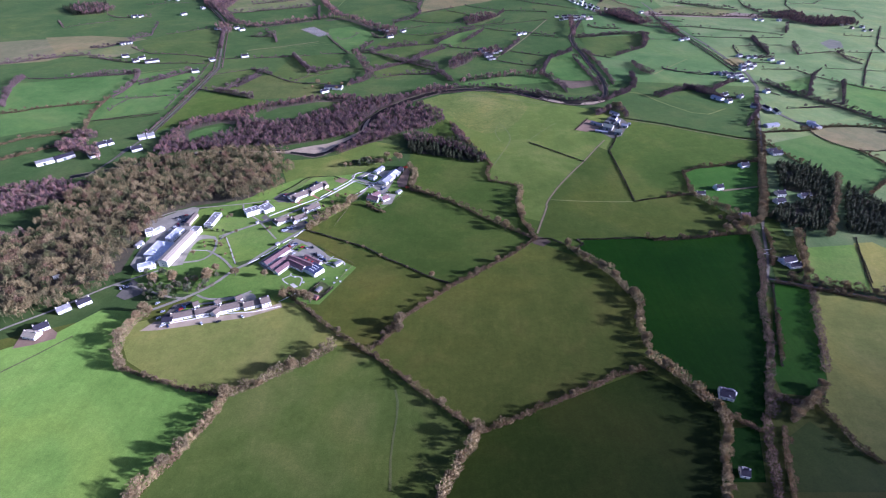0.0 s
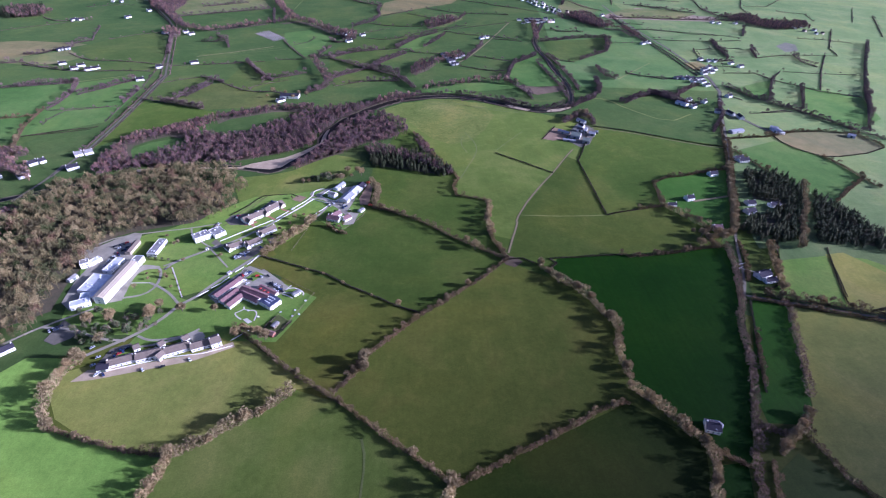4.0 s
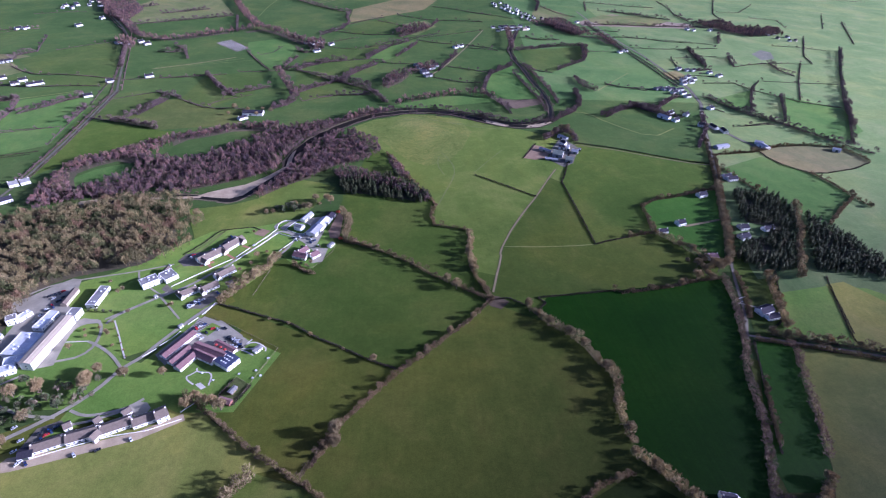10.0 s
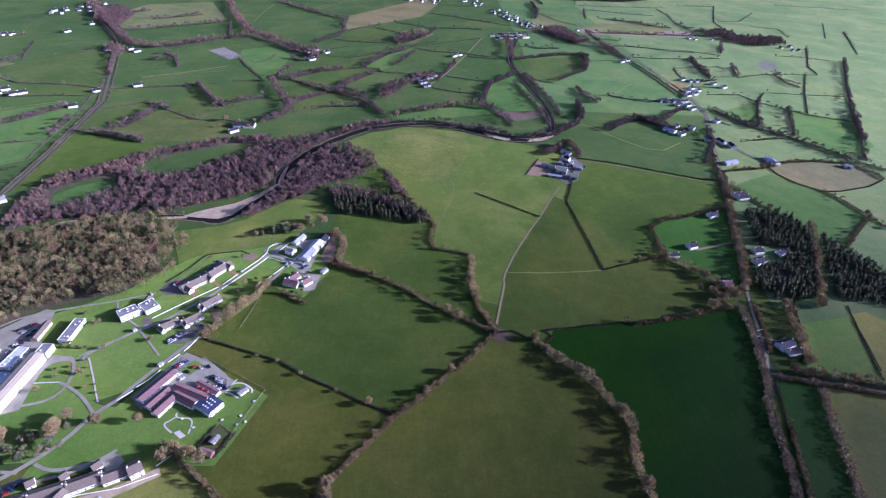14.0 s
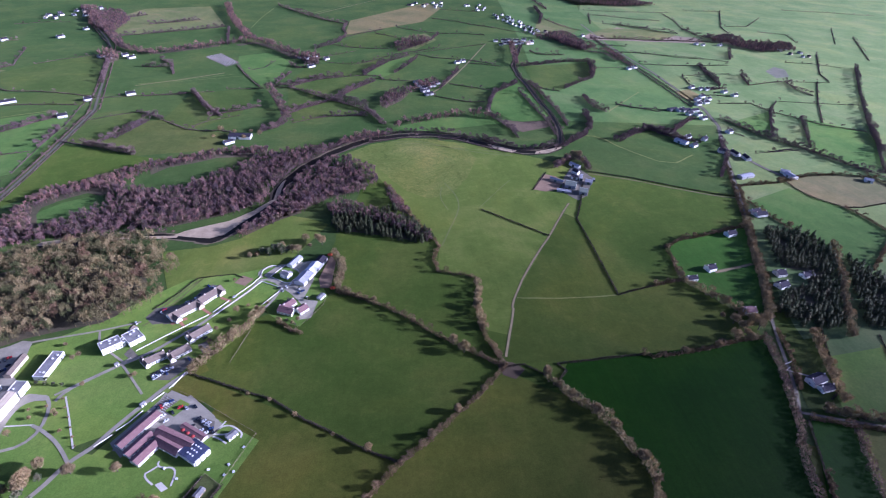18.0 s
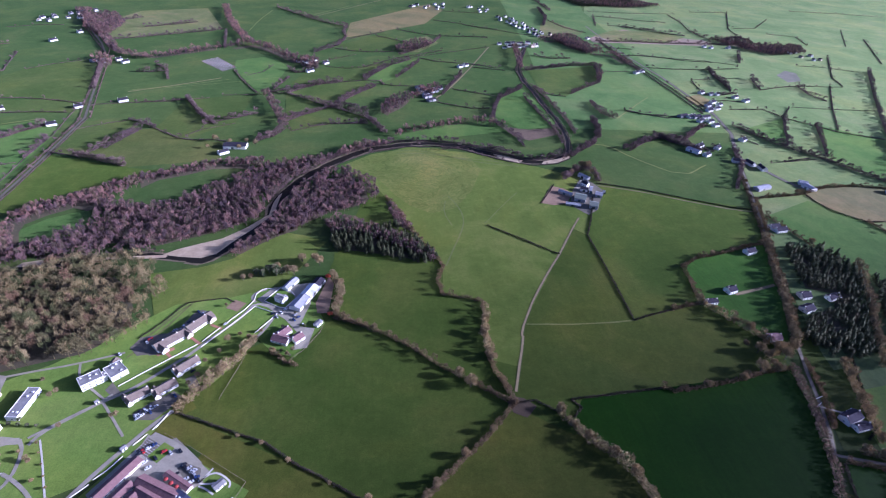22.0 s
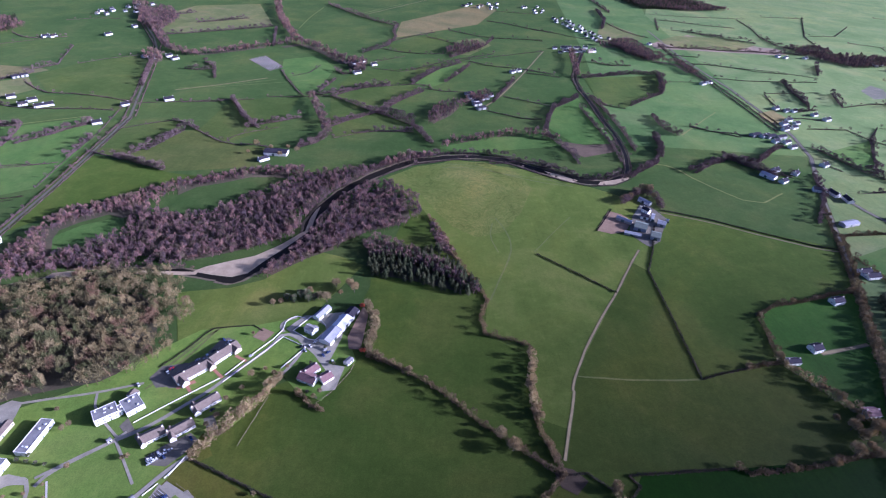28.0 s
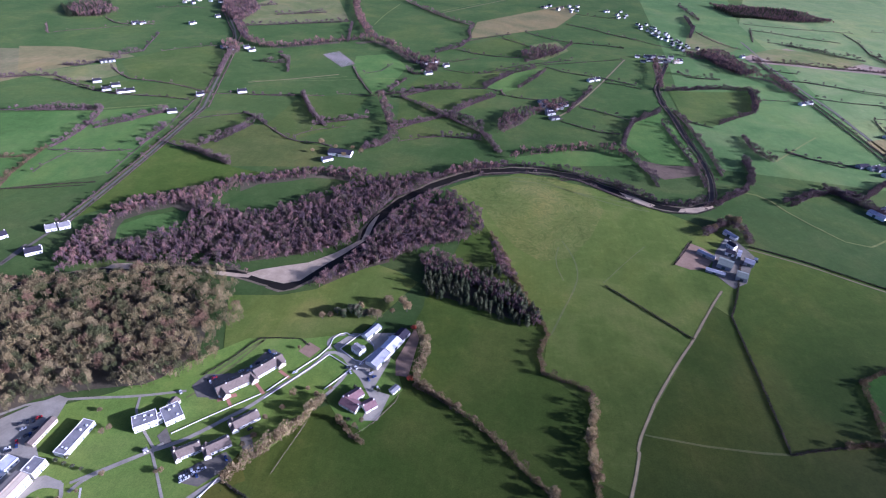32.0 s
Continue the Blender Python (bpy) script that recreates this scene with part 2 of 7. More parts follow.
TRACK = surface("farm_track", (0.176, 0.142, 0.067), (0.241, 0.196, 0.099), 0.12, 0.95)
VERGE = surface("track_verge", (0.075, 0.088, 0.032), (0.115, 0.108, 0.052), 0.1, 0.95)
GRAVEL = surface("river_gravel", (0.350, 0.271, 0.168), (0.500, 0.394, 0.254), 0.12, 0.95)
MUD = surface("river_bank_earth", (0.119, 0.097, 0.059), (0.188, 0.152, 0.092), 0.1, 0.9)
SOIL = surface("farmyard_soil", (0.230, 0.150, 0.090), (0.316, 0.217, 0.135), 0.09, 0.95)
PALE = surface("pale_path_gravel", (0.520, 0.490, 0.400), (0.640, 0.610, 0.520), 0.2, 0.95)
PAVE = surface("brick_paving", (0.330, 0.150, 0.090), (0.420, 0.210, 0.130), 0.8, 0.9)
WALLS = {
    "white": surface("white_render", (0.780, 0.760, 0.690), (0.880, 0.860, 0.790), 0.35, per_object=0.05),
    "grey": surface("grey_render", (0.330, 0.320, 0.300), (0.450, 0.440, 0.420), 0.35),
    "tan": surface("buff_render", (0.480, 0.390, 0.280), (0.600, 0.500, 0.380), 0.35),
    "brick": surface("red_brick", (0.260, 0.110, 0.075), (0.340, 0.160, 0.110), 0.9),
    "wood": surface("weathered_boards", (0.180, 0.140, 0.090), (0.260, 0.200, 0.140), 0.9),
}
ROOFS = {
    "slate": roofing("slate_roof", (0.033, 0.030, 0.041), (0.057, 0.053, 0.064), 0.95, 0.05),
    "brown": roofing("brown_tile_roof", (0.148, 0.115, 0.087), (0.211, 0.169, 0.128)),
    "maroon": roofing("maroon_tile_roof", (0.158, 0.086, 0.085), (0.234, 0.141, 0.132)),
    "tan": roofing("sandy_felt_roof", (0.420, 0.350, 0.240), (0.520, 0.440, 0.320), course=2.0),
    "felt": surface("grey_felt_roof", (0.195, 0.189, 0.180), (0.300, 0.289, 0.274), 0.25),
    "lead": surface("pale_membrane_roof", (0.480, 0.500, 0.520), (0.720, 0.730, 0.740), 0.18),
    "tin": roofing("tin_sheet_roof", (0.250, 0.255, 0.280), (0.380, 0.385, 0.410), 0.7, 0.3, 0.0, 1.2),
    "green": roofing("green_sheet_roof", (0.170, 0.200, 0.150), (0.240, 0.260, 0.210), 0.5, 0.5, 0.1, 1.2),
    "navy": roofing("solar_blue_roof", (0.040, 0.048, 0.088), (0.065, 0.076, 0.125), 0.6, 0.2, 0.0, 1.0),
    "brick": roofing("terracotta_roof", (0.330, 0.170, 0.120), (0.420, 0.240, 0.180)),
}
FRAME = surface("white_frames", (0.700, 0.700, 0.690), (0.800, 0.800, 0.790), 2.0, 0.5)
DOOR = surface("painted_door", (0.060, 0.090, 0.070), (0.110, 0.130, 0.110), 2.0, 0.5, per_object=0.5)
PANE, _nt, _b = nodes_of("window_glass", 0.06, 0.5)
_b.inputs["Base Color"].default_value = (0.02, 0.025, 0.03, 1)
WATER, _nt, _b = nodes_of("river_water", 0.45, 0.06)
_b.inputs["Base Color"].default_value = (0.018, 0.016, 0.012, 1)
_n = noise_tex(_nt, 0.5, 4, 0.6, 0.5)
bump(_nt, _b, _n.outputs[0], 0.25, 0.3)
TYRE = surface("tyre_rubber", (0.02, 0.02, 0.02), (0.035, 0.035, 0.035), 3.0, 0.9)
ROCK = surface("grave_stone", (0.280, 0.270, 0.260), (0.420, 0.410, 0.400), 1.0)
CANVAS = surface("red_canvas", (0.280, 0.040, 0.035), (0.360, 0.060, 0.050), 0.5, 0.8)
ORANGE = surface("orange_sheet", (0.650, 0.090, 0.030), (0.750, 0.140, 0.050), 0.5, 0.6)


# ---- mesh helpers ----
def mesh_from(name, verts, faces, mat, smooth=False):
    me = bpy.data.meshes.new(name)
    me.from_pydata([tuple(v) for v in verts], [], faces)
    me.materials.append(mat)
    if smooth:
        me.polygons.foreach_set("use_smooth", [True] * len(me.polygons))
    me.update()
    return me


def spray_mesh(name, verts, mat):
    """Mesh of loose pointed sprays: verts is an array of 3n rows."""
    n = len(verts) // 3
    me = bpy.data.meshes.new(name)
    me.vertices.add(3 * n)
    me.vertices.foreach_set("co", np.ascontiguousarray(verts, dtype=np.float32).ravel())
    me.loops.add(3 * n)
    me.loops.foreach_set("vertex_index", np.arange(3 * n, dtype=np.int32))
    me.polygons.add(n)
    me.polygons.foreach_set("loop_start", np.arange(0, 3 * n, 3, dtype=np.int32))
    me.materials.append(mat)
    me.update(calc_edges=True)
    return me


def part(name, me, parent, label=""):
    ob = new(name, me)
    ob.parent = parent
    if label:
        ob["label"] = label
    return ob


def box_data(x0, y0, z0, x1, y1, z1):
    v = [(x0, y0, z0), (x1, y0, z0), (x1, y1, z0), (x0, y1, z0), (x0, y0, z1), (x1, y0, z1), (x1, y1, z1), (x0, y1, z1)]
    f = [(0, 3, 2, 1), (4, 5, 6, 7), (0, 1, 5, 4), (1, 2, 6, 5), (2, 3, 7, 6), (3, 0, 4, 7)]
    return v, f


def join(*datas):
    V, F = [], []
    for v, f in datas:
        n = len(V)
        V += list(v)
        F += [tuple(i + n for i in q) for q in f]
    return V, F


def box(name, dims, mat, parent, label=""):
    v, f = box_data(*dims)
    return part(name, mesh_from(name, v, f, mat), parent, label)


def along(pts, step, jitter=0.0, rng=None):
    """Points and headings at even steps along a line."""
    out = []
    carry = 0.0
    for (x0, y0), (x1, y1) in zip(pts, pts[1:]):
        d = math.hypot(x1 - x0, y1 - y0)
        if d < 1e-6:
            continue
        s = carry
        while s < d:
            out.append((x0 + (x1 - x0) * s / d, y0 + (y1 - y0) * s / d, math.atan2(y1 - y0, x1 - x0)))
            s += step * (1 + (rng.uniform(-jitter, jitter) if rng is not None else 0))
        carry = s - d
    return out


def rounded(pts, rounds=1):
    """Corner-cut line, so that lanes and banks bend softly."""
    for _ in range(rounds):
        out = [pts[0]]
        for a, b in zip(pts, pts[1:]):
            out += [(a[0] * 0.75 + b[0] * 0.25, a[1] * 0.75 + b[1] * 0.25), (a[0] * 0.25 + b[0] * 0.75, a[1] * 0.25 + b[1] * 0.75)]
        pts = out + [pts[-1]]
    return pts


def ribbon(name, pts, width, z, mat, wobble=0.0, thick=0.0):
    pts = rounded(pts)
    fine = [(x, y) for x, y, _ in along(pts, max(width * 0.7, 2.0))] + [pts[-1]]
    L, R = [], []
    for i, (x, y) in enumerate(fine):
        a, b = fine[max(0, i - 1)], fine[min(len(fine) - 1, i + 1)]
        d = math.hypot(b[0] - a[0], b[1] - a[1]) or 1
        nx, ny = -(b[1] - a[1]) / d, (b[0] - a[0]) / d
        w1 = width / 2 * (1 + wobble * noise.noise((x * 0.05, y * 0.05, 1)))
        w2 = width / 2 * (1 + wobble * noise.noise((x * 0.05, y * 0.05, 7)))
        L.append((x + nx * w1, y + ny * w1, z))
        R.append((x - nx * w2, y - ny * w2, z))
    n = len(fine)
    F = [(i, n + i, n + i + 1, i + 1) for i in range(n - 1)]
    return mesh_from(name, L + R, F, mat)


def inside(x, y, poly):
    hit = False
    for (x0, y0), (x1, y1) in zip(poly, poly[1:] + poly[:1]):
        if (y0 > y) != (y1 > y) and x < (x1 - x0) * (y - y0) / (y1 - y0) + x0:
            hit = not hit
    return hit


# ---- plants ----
def shoots(rng, centres, radii, n, length, width, up=0.35):
    """n loose twig sprays scattered in each ellipsoid, pointing outwards and a little up."""
    c = np.repeat(np.asarray(centres, float), n, axis=0)
    r = np.repeat(np.asarray(radii, float), n, axis=0)
    d = rng.normal(size=c.shape)
    d /= np.linalg.norm(d, axis=1, keepdims=True) + 1e-9
    p = c + d * r * rng.uniform(0.45, 1.0, (len(c), 1)) ** 0.6
    ax = d + rng.normal(scale=0.45, size=d.shape) + np.array([0, 0, up])
    ax /= np.linalg.norm(ax, axis=1, keepdims=True)
    side = np.cross(ax, rng.normal(size=ax.shape))
    side /= np.linalg.norm(side, axis=1, keepdims=True) + 1e-9
    ln = length * rng.uniform(0.6, 1.4, (len(c), 1))
    wd = width * rng.uniform(0.6, 1.4, (len(c), 1))
    a, b = p - ax * ln / 2, p + ax * ln / 2
    q = np.stack([a - side * wd / 2, a + side * wd / 2, b], 1)
    return q.reshape(-1, 3)


def crown_points(rng, h, r, dense, sprays, length, width):
    """Crown of a leafless tree: lumps on a domed shell, each a burst of twigs."""
    lumps = []
    for _ in range(dense):
        a, e = rng.uniform(0, 2 * math.pi), math.asin(rng.uniform(-0.35, 1.0))
        k = rng.uniform(0.55, 0.85)
        lumps.append((math.cos(a) * math.cos(e) * r * k, math.sin(a) * math.cos(e) * r * k, h * 0.62 + math.sin(e) * h * 0.34 * k))
    rad = [(r * 0.42, r * 0.42, h * 0.17)] * len(lumps)
    return shoots(rng, lumps, rad, sprays, length, width, 0.75)


def cone_points(rng, h, r, n, length):
    z = h * (0.08 + 0.92 * rng.uniform(0, 1, n) ** 1.25)
    a = rng.uniform(0, 2 * math.pi, n)
    rr = r * (1 - z / h) ** 0.85 * rng.uniform(0.55, 1.05, n) + 0.15
    out = np.stack([np.cos(a), np.sin(a), np.full(n, -0.45)], 1)
    p = np.stack([np.cos(a) * rr, np.sin(a) * rr, z], 1)
    side = np.stack([-np.sin(a), np.cos(a), rng.normal(scale=0.2, size=n)], 1)
    ln, wd = length * rng.uniform(0.7, 1.3, (n, 1)), length * 0.55 * rng.uniform(0.7, 1.3, (n, 1))
    q = np.stack([p - out * ln * 0.5 - side * wd, p - out * ln * 0.5 + side * wd, p + out * ln * 0.7], 1)
    return q.reshape(-1, 3)


def limb(p0, p1, r0, r1, sides=5):
    p0, p1 = Vector(p0), Vector(p1)
    q = (p1 - p0).to_track_quat("Z", "Y")
    v = [p0 + q @ Vector((math.cos(2 * math.pi * i / sides) * r0, math.sin(2 * math.pi * i / sides) * r0, 0)) for i in range(sides)]
    v += [p1 + q @ Vector((math.cos(2 * math.pi * i / sides) * r1, math.sin(2 * math.pi * i / sides) * r1, 0)) for i in range(sides)]
    f = [(i, (i + 1) % sides, sides + (i + 1) % sides, sides + i) for i in range(sides)] + [tuple(range(sides - 1, -1, -1)), tuple(range(sides, 2 * sides))]
    return v, f


def trunk_data(rng, h, r):
    bits = [limb((0, 0, -0.2), (0.1, 0.05, h * 0.34), h * 0.030, h * 0.022, 7)]
    for i in range(7):
        a = 2 * math.pi * i / 7 + rng.uniform(-0.3, 0.3)
        e = (math.cos(a) * r * 0.6, math.sin(a) * r * 0.6, h * rng.uniform(0.55, 0.82))
        m = (math.cos(a) * r * 0.22, math.sin(a) * r * 0.22, h * rng.uniform(0.44, 0.55))
        bits += [limb((0.1, 0.05, h * rng.uniform(0.24, 0.34)), m, h * 0.014, h * 0.010), limb(m, e, h * 0.010, h * 0.004)]
    return join(*bits)


TREE_KINDS = [(11, 4.4), (13.5, 5.2), (9, 3.8), (15, 5.6), (7.5, 3.4)]
CROWNS, TRUNKS = [], []
for k, (h, r) in enumerate(TREE_KINDS):
    rng = np.random.default_rng(20 + k)
    CROWNS.append(spray_mesh("crown", crown_points(rng, h, r, 26, 46, 1.5, 0.38), TWIG))
    TRUNKS.append(mesh_from("trunk", *trunk_data(rng, h, r), BARK))
EVER_CROWNS = []
for k in range(2):
    rng = np.random.default_rng(40 + k)
    EVER_CROWNS.append(spray_mesh("crown", crown_points(rng, 10, 4, 26, 34, 1.2, 0.9), EVER))

SAPLINGS = [crown_points(np.random.default_rng(60 + k), 7.5 + k, 3.0 + 0.3 * k, 12, 12, 1.7, 0.48) for k in range(5)]
tree_count = 0


def tree(x, y, size=1.0, kind=None, label="leafless grey-brown tree standing in a field hedge", group="hedgerow trees", ever=False):
    global tree_count
    rng = random.Random(int(x * 7 + y * 13))
    k = rng.randrange(len(TREE_KINDS)) if kind is None else kind
    root = new("tree")
    tagged(root, label, "tree", group)
    if ever:
        part("trunk", TRUNKS[0], root)
        part("crown", EVER_CROWNS[k % 2], root)
    else:
        part("trunk", TRUNKS[k], root)
        part("crown", CROWNS[k], root)
    s = size * rng.uniform(0.85, 1.15)
    root.matrix_basis = Matrix.Translation((x, y, 0)) @ Matrix.Rotation(rng.uniform(0, 6.28), 4, "Z") @ Matrix.Diagonal((s, s, s * rng.uniform(0.9, 1.1), 1))
    tree_count += 1
    return root


# hedge kinds: width, height, twig length, twig width, material, sprays per clump
HEDGE_KINDS = {
    "r": (9.0, 6.5, 1.6, 0.50, ROADTWIG, 110),
    "t": (7.8, 6.6, 1.8, 0.48, TWIG, 96),
    "b": (5.2, 4.3, 1.4, 0.42, HEDGE, 66),
    "c": (2.6, 2.1, 0.8, 0.40, CLIP, 34),
    "w": (1.8, 1.4, 0.7, 0.40, CLIP, 18),
}
HEDGE_LABELS = {
    "r": "tall dense leafless hedge lining the straight road",
    "t": "tall overgrown leafless hedge of thorn and ash between fields",
    "b": "bushy brown leafless hawthorn hedge along a field edge",
    "c": "low trimmed dark hedge dividing two green fields",
    "w": "thin low scrubby hedge on a bank between fields",
}


def hedge(kind, pts):
    w, h, ln, wd, mat, n = HEDGE_KINDS[kind]
    rng = np.random.default_rng(abs(int(pts[0][0] * 31 + pts[0][1] * 17 + len(pts))))
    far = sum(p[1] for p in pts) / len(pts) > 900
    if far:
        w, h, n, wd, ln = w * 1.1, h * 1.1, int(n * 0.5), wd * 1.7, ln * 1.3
        # far hedges of every kind take the twig colour with haze mixed in
        mat = HAZEHEDGE
    step = w * 0.42
    cs, rs = [], []
    for x, y, a in along(pts, step, 0.25, rng):
        k = 0.75 + 0.5 * noise.noise((x * 0.07, y * 0.07, 3.0)) + rng.uniform(-0.12, 0.3)
        if kind != "c" and noise.noise((x * 0.03, y * 0.03, 9.0)) > 0.52:
            k *= 0.45
        o = rng.normal(scale=w * 0.10)
        cs.append((x - math.sin(a) * o, y + math.cos(a) * o, h * k * 0.46))
        rs.append((w * 0.5 * (0.6 + 0.4 * k), w * 0.5 * (0.6 + 0.4 * k), h * k * 0.54))
    if not cs:
        return
    q = shoots(rng, cs, rs, n, ln, wd)
    q[:, 2] = np.maximum(q[:, 2], 0.02)
    if far or kind in "tb":
        extra = []
        for x, y, a in along(pts, {"t": 4.8, "b": 9.5, "c": 34, "w": 46, "r": 12}[kind] * (0.75 if far else 1), 0.6, rng):
            k, o = rng.integers(len(SAPLINGS)), rng.normal(scale=w * 0.12)
            sc = rng.uniform(0.65, 1.3) if kind == "t" else rng.uniform(0.4, 0.95) if not far else rng.uniform(0.45, 1.3) * {"t": 1.2, "r": 1.1, "b": 1.05, "c": 0.75, "w": 0.65}[kind]
            extra.append(SAPLINGS[k] * sc + (x - math.sin(a) * o, y + math.cos(a) * o, 0))
        q = np.vstack([q, *extra]) if extra else q
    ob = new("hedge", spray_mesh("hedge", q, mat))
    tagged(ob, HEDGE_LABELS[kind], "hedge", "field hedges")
    if kind in "tb":
        gap = 26 if kind == "t" else 60
        if far:
            return
        for i, (x, y, a) in enumerate(along(pts, gap, 0.5, rng)):
            if i == 0 and kind == "b":
                continue
            o = rng.normal(scale=0.8)
            tree(x - math.sin(a) * o, y + math.cos(a) * o, rng.uniform(0.6, 0.95) if kind == "t" else rng.uniform(0.45, 0.75))


def wood(kind, poly):
    rng = np.random.default_rng(abs(int(poly[0][0] * 5 + poly[0][1] * 3)))
    xs, ys = [p[0] for p in poly], [p[1] for p in poly]
    far = sum(ys) / len(ys) > 1000
    gap = {"bare": 5.0, "mixed": 7.6, "conifer": 5.4, "garden": 8.5}[kind] * (1.5 if far else 1)
    bank = []
    for k in range(6):
        if kind == "conifer":
            bank.append(np.vstack([cone_points(rng, rng.uniform(8.5, 11), rng.uniform(2.6, 3.3), 84, 1.15), crown_points(rng, rng.uniform(7, 9), 2.5, 9, 10, 1.1, 0.6)]))
        else:
            h, r = (rng.uniform(10, 16), rng.uniform(4.2, 6.0)) if kind == "mixed" else (rng.uniform(8, 11.5), rng.uniform(2.7, 3.7))
            if kind == "garden":
                h, r = h * 0.6, r * 0.7
            bank.append(crown_points(rng, h, r, 13, 24, 1.7, 0.44) if kind == "mixed" else crown_points(rng, h, r, 10, 10, 1.9, 0.47))
    trunk = np.array([[-0.3, 0, 0], [0.3, 0, 0], [0, 0, 9], [0, -0.3, 0], [0, 0.3, 0], [0, 0, 9]])
    out = []
    y = min(ys)
    while y < max(ys):
        x = min(xs)
        while x < max(xs):
            px, py = x + rng.uniform(-0.45, 0.45) * gap, y + rng.uniform(-0.45, 0.45) * gap
            if inside(px, py, poly) and noise.noise((px * 0.045, py * 0.045, 5)) < 0.42:
                s, a = rng.uniform(0.7, 1.2) * (1.3 if far else 1), rng.uniform(0, 6.28)
                s *= 1 + 0.25 * noise.noise((px * 0.03, py * 0.03, 0))
                m = np.array([[math.cos(a), -math.sin(a), 0], [math.sin(a), math.cos(a), 0], [0, 0, 1]]) * s
                out.append(np.vstack([bank[rng.integers(6)], trunk]) @ m.T + (px, py, 0))
            x += gap
        y += gap
    if not out:
        return
    mat = {"bare": WOODTWIG, "mixed": MIXTWIG, "conifer": FIR, "garden": EVER}[kind]
    label = {"bare": "leafless purple-brown riverside woodland", "mixed": "dense winter woodland with ivy-green and brown crowns", "conifer": "dark green conifer plantation", "garden": "dark evergreen shrubbery in the hospital garden"}[kind]
    ob = new("woodland", spray_mesh("woodland", np.vstack(out), mat))
    tagged(ob, label, "woodland", kind="stuff")
    if kind == "garden":
        return
    cx, cy = sum(xs) / len(xs), sum(ys) / len(ys)
    flat("woodland_floor", [(cx + (x - cx) * 0.80, cy + (y - cy) * 0.80) for x, y in poly], 0.24, G["litter"])


def belt(width, pts):
    """A strip of trees as wide as given along a line."""
    left, right = [], []
    for i, (x, y) in enumerate(pts):
        a, b = pts[max(0, i - 1)], pts[min(len(pts) - 1, i + 1)]
        d = math.hypot(b[0] - a[0], b[1] - a[1]) or 1
        nx, ny = -(b[1] - a[1]) / d * width / 2, (b[0] - a[0]) / d * width / 2
        left.append((x + nx, y + ny))
        right.append((x - nx, y - ny))
    wood("bare", left + right[::-1])


def flat(name, poly, z, mat):
    me = bpy.data.meshes.new(name)
    me.from_pydata([(x, y, z) for x, y in poly], [], [tuple(range(len(poly)))])
    me.materials.append(mat)
    me.update()
    if me.polygons[0].normal.z < 0:
        me.flip_normals()
    return tagged(new(name, me), kind="structure")


# ---- ground ----
n_ring = 96
gv = [(0, 800, 0)] + [(math.cos(2 * math.pi * i / n_ring) * r, 800 + math.sin(2 * math.pi * i / n_ring) * r, 0) for r in (1500, 4900) for i in range(n_ring)]
gf = [(0, 1 + i, 1 + (i + 1) % n_ring) for i in range(n_ring)]
gf += [(1 + i, 1 + n_ring + i, 1 + n_ring + (i + 1) % n_ring, 1 + (i + 1) % n_ring) for i in range(n_ring)]
tagged(new("ground", mesh_from("ground", gv, gf, G["green"])), "rolling green pasture land in winter light", kind="structure")

field_count = 0


def field(kind, poly):
    global field_count
    field_count += 1
    flat("field", poly, 0.05 + 0.004 * field_count, G[kind])


def lane(width, pts):
    tagged(new("track_verge", ribbon("track_verge", pts, width * 1.5, 0.28, VERGE, 0.4)), kind="structure")
    tagged(new("farm_track", ribbon("farm_track", pts, width, 0.31, TRACK, 0.25)), kind="structure")


def road(width, pts):
    tagged(new("road_verge", ribbon("road_verge", pts, width * 1.5, 0.28, VERGE, 0.4)), kind="structure")
    tagged(new("road", ribbon("road", pts, width, 0.33, ASPHALT, 0.05)), kind="structure")


drive_count = 0


def worn_path(width, pts):
    tagged(new("worn_path", ribbon("worn_path", pts, width * 1.5, 0.285 if pts[0][1] > 900 else 0.19, G["trod"], 0.6)), kind="structure")


def drive(width, pts):
    global drive_count
    drive_count += 1
    tagged(new("driveway", ribbon("driveway", pts, width * 0.64, 0.35 + 0.004 * drive_count, YARD, 0.05)), kind="structure")


def river(width, pts):
    tagged(new("river_bank", ribbon("river_bank", pts, width * 1.15, 0.26, MUD, 0.5)), kind="structure")
    tagged(new("water", ribbon("water", pts, width * 0.74, 0.29, WATER, 0.4)), kind="structure")


# ---- buildings ----
BUILDING_LABELS = {
    "care_home": "long single-storey care home with slate roof and white walls",
    "flat_block": "white flat-roofed hospital block with strip windows",
    "hospital": "long three-storey white hospital range with rows of windows",
    "annex": "small pitched-roof annex beside a larger building",
    "terrace": "long low white terrace with brown tiled roof",
    "villa": "two-storey white villa with a pale roof",
    "school": "single-storey school wing with maroon tiled roof",
    "gym": "school hall with dark blue panelled roof",
    "cabin": "small flat-roofed portable cabin on grass",
    "bungalow": "long white bungalow with brown tiled roof beside a hedge",
    "house": "white-rendered country house with a pitched roof",
    "shed": "long low outbuilding with pale sheeted roof",
    "barn": "farm shed with corrugated sheet roof",
}
PANES = {}


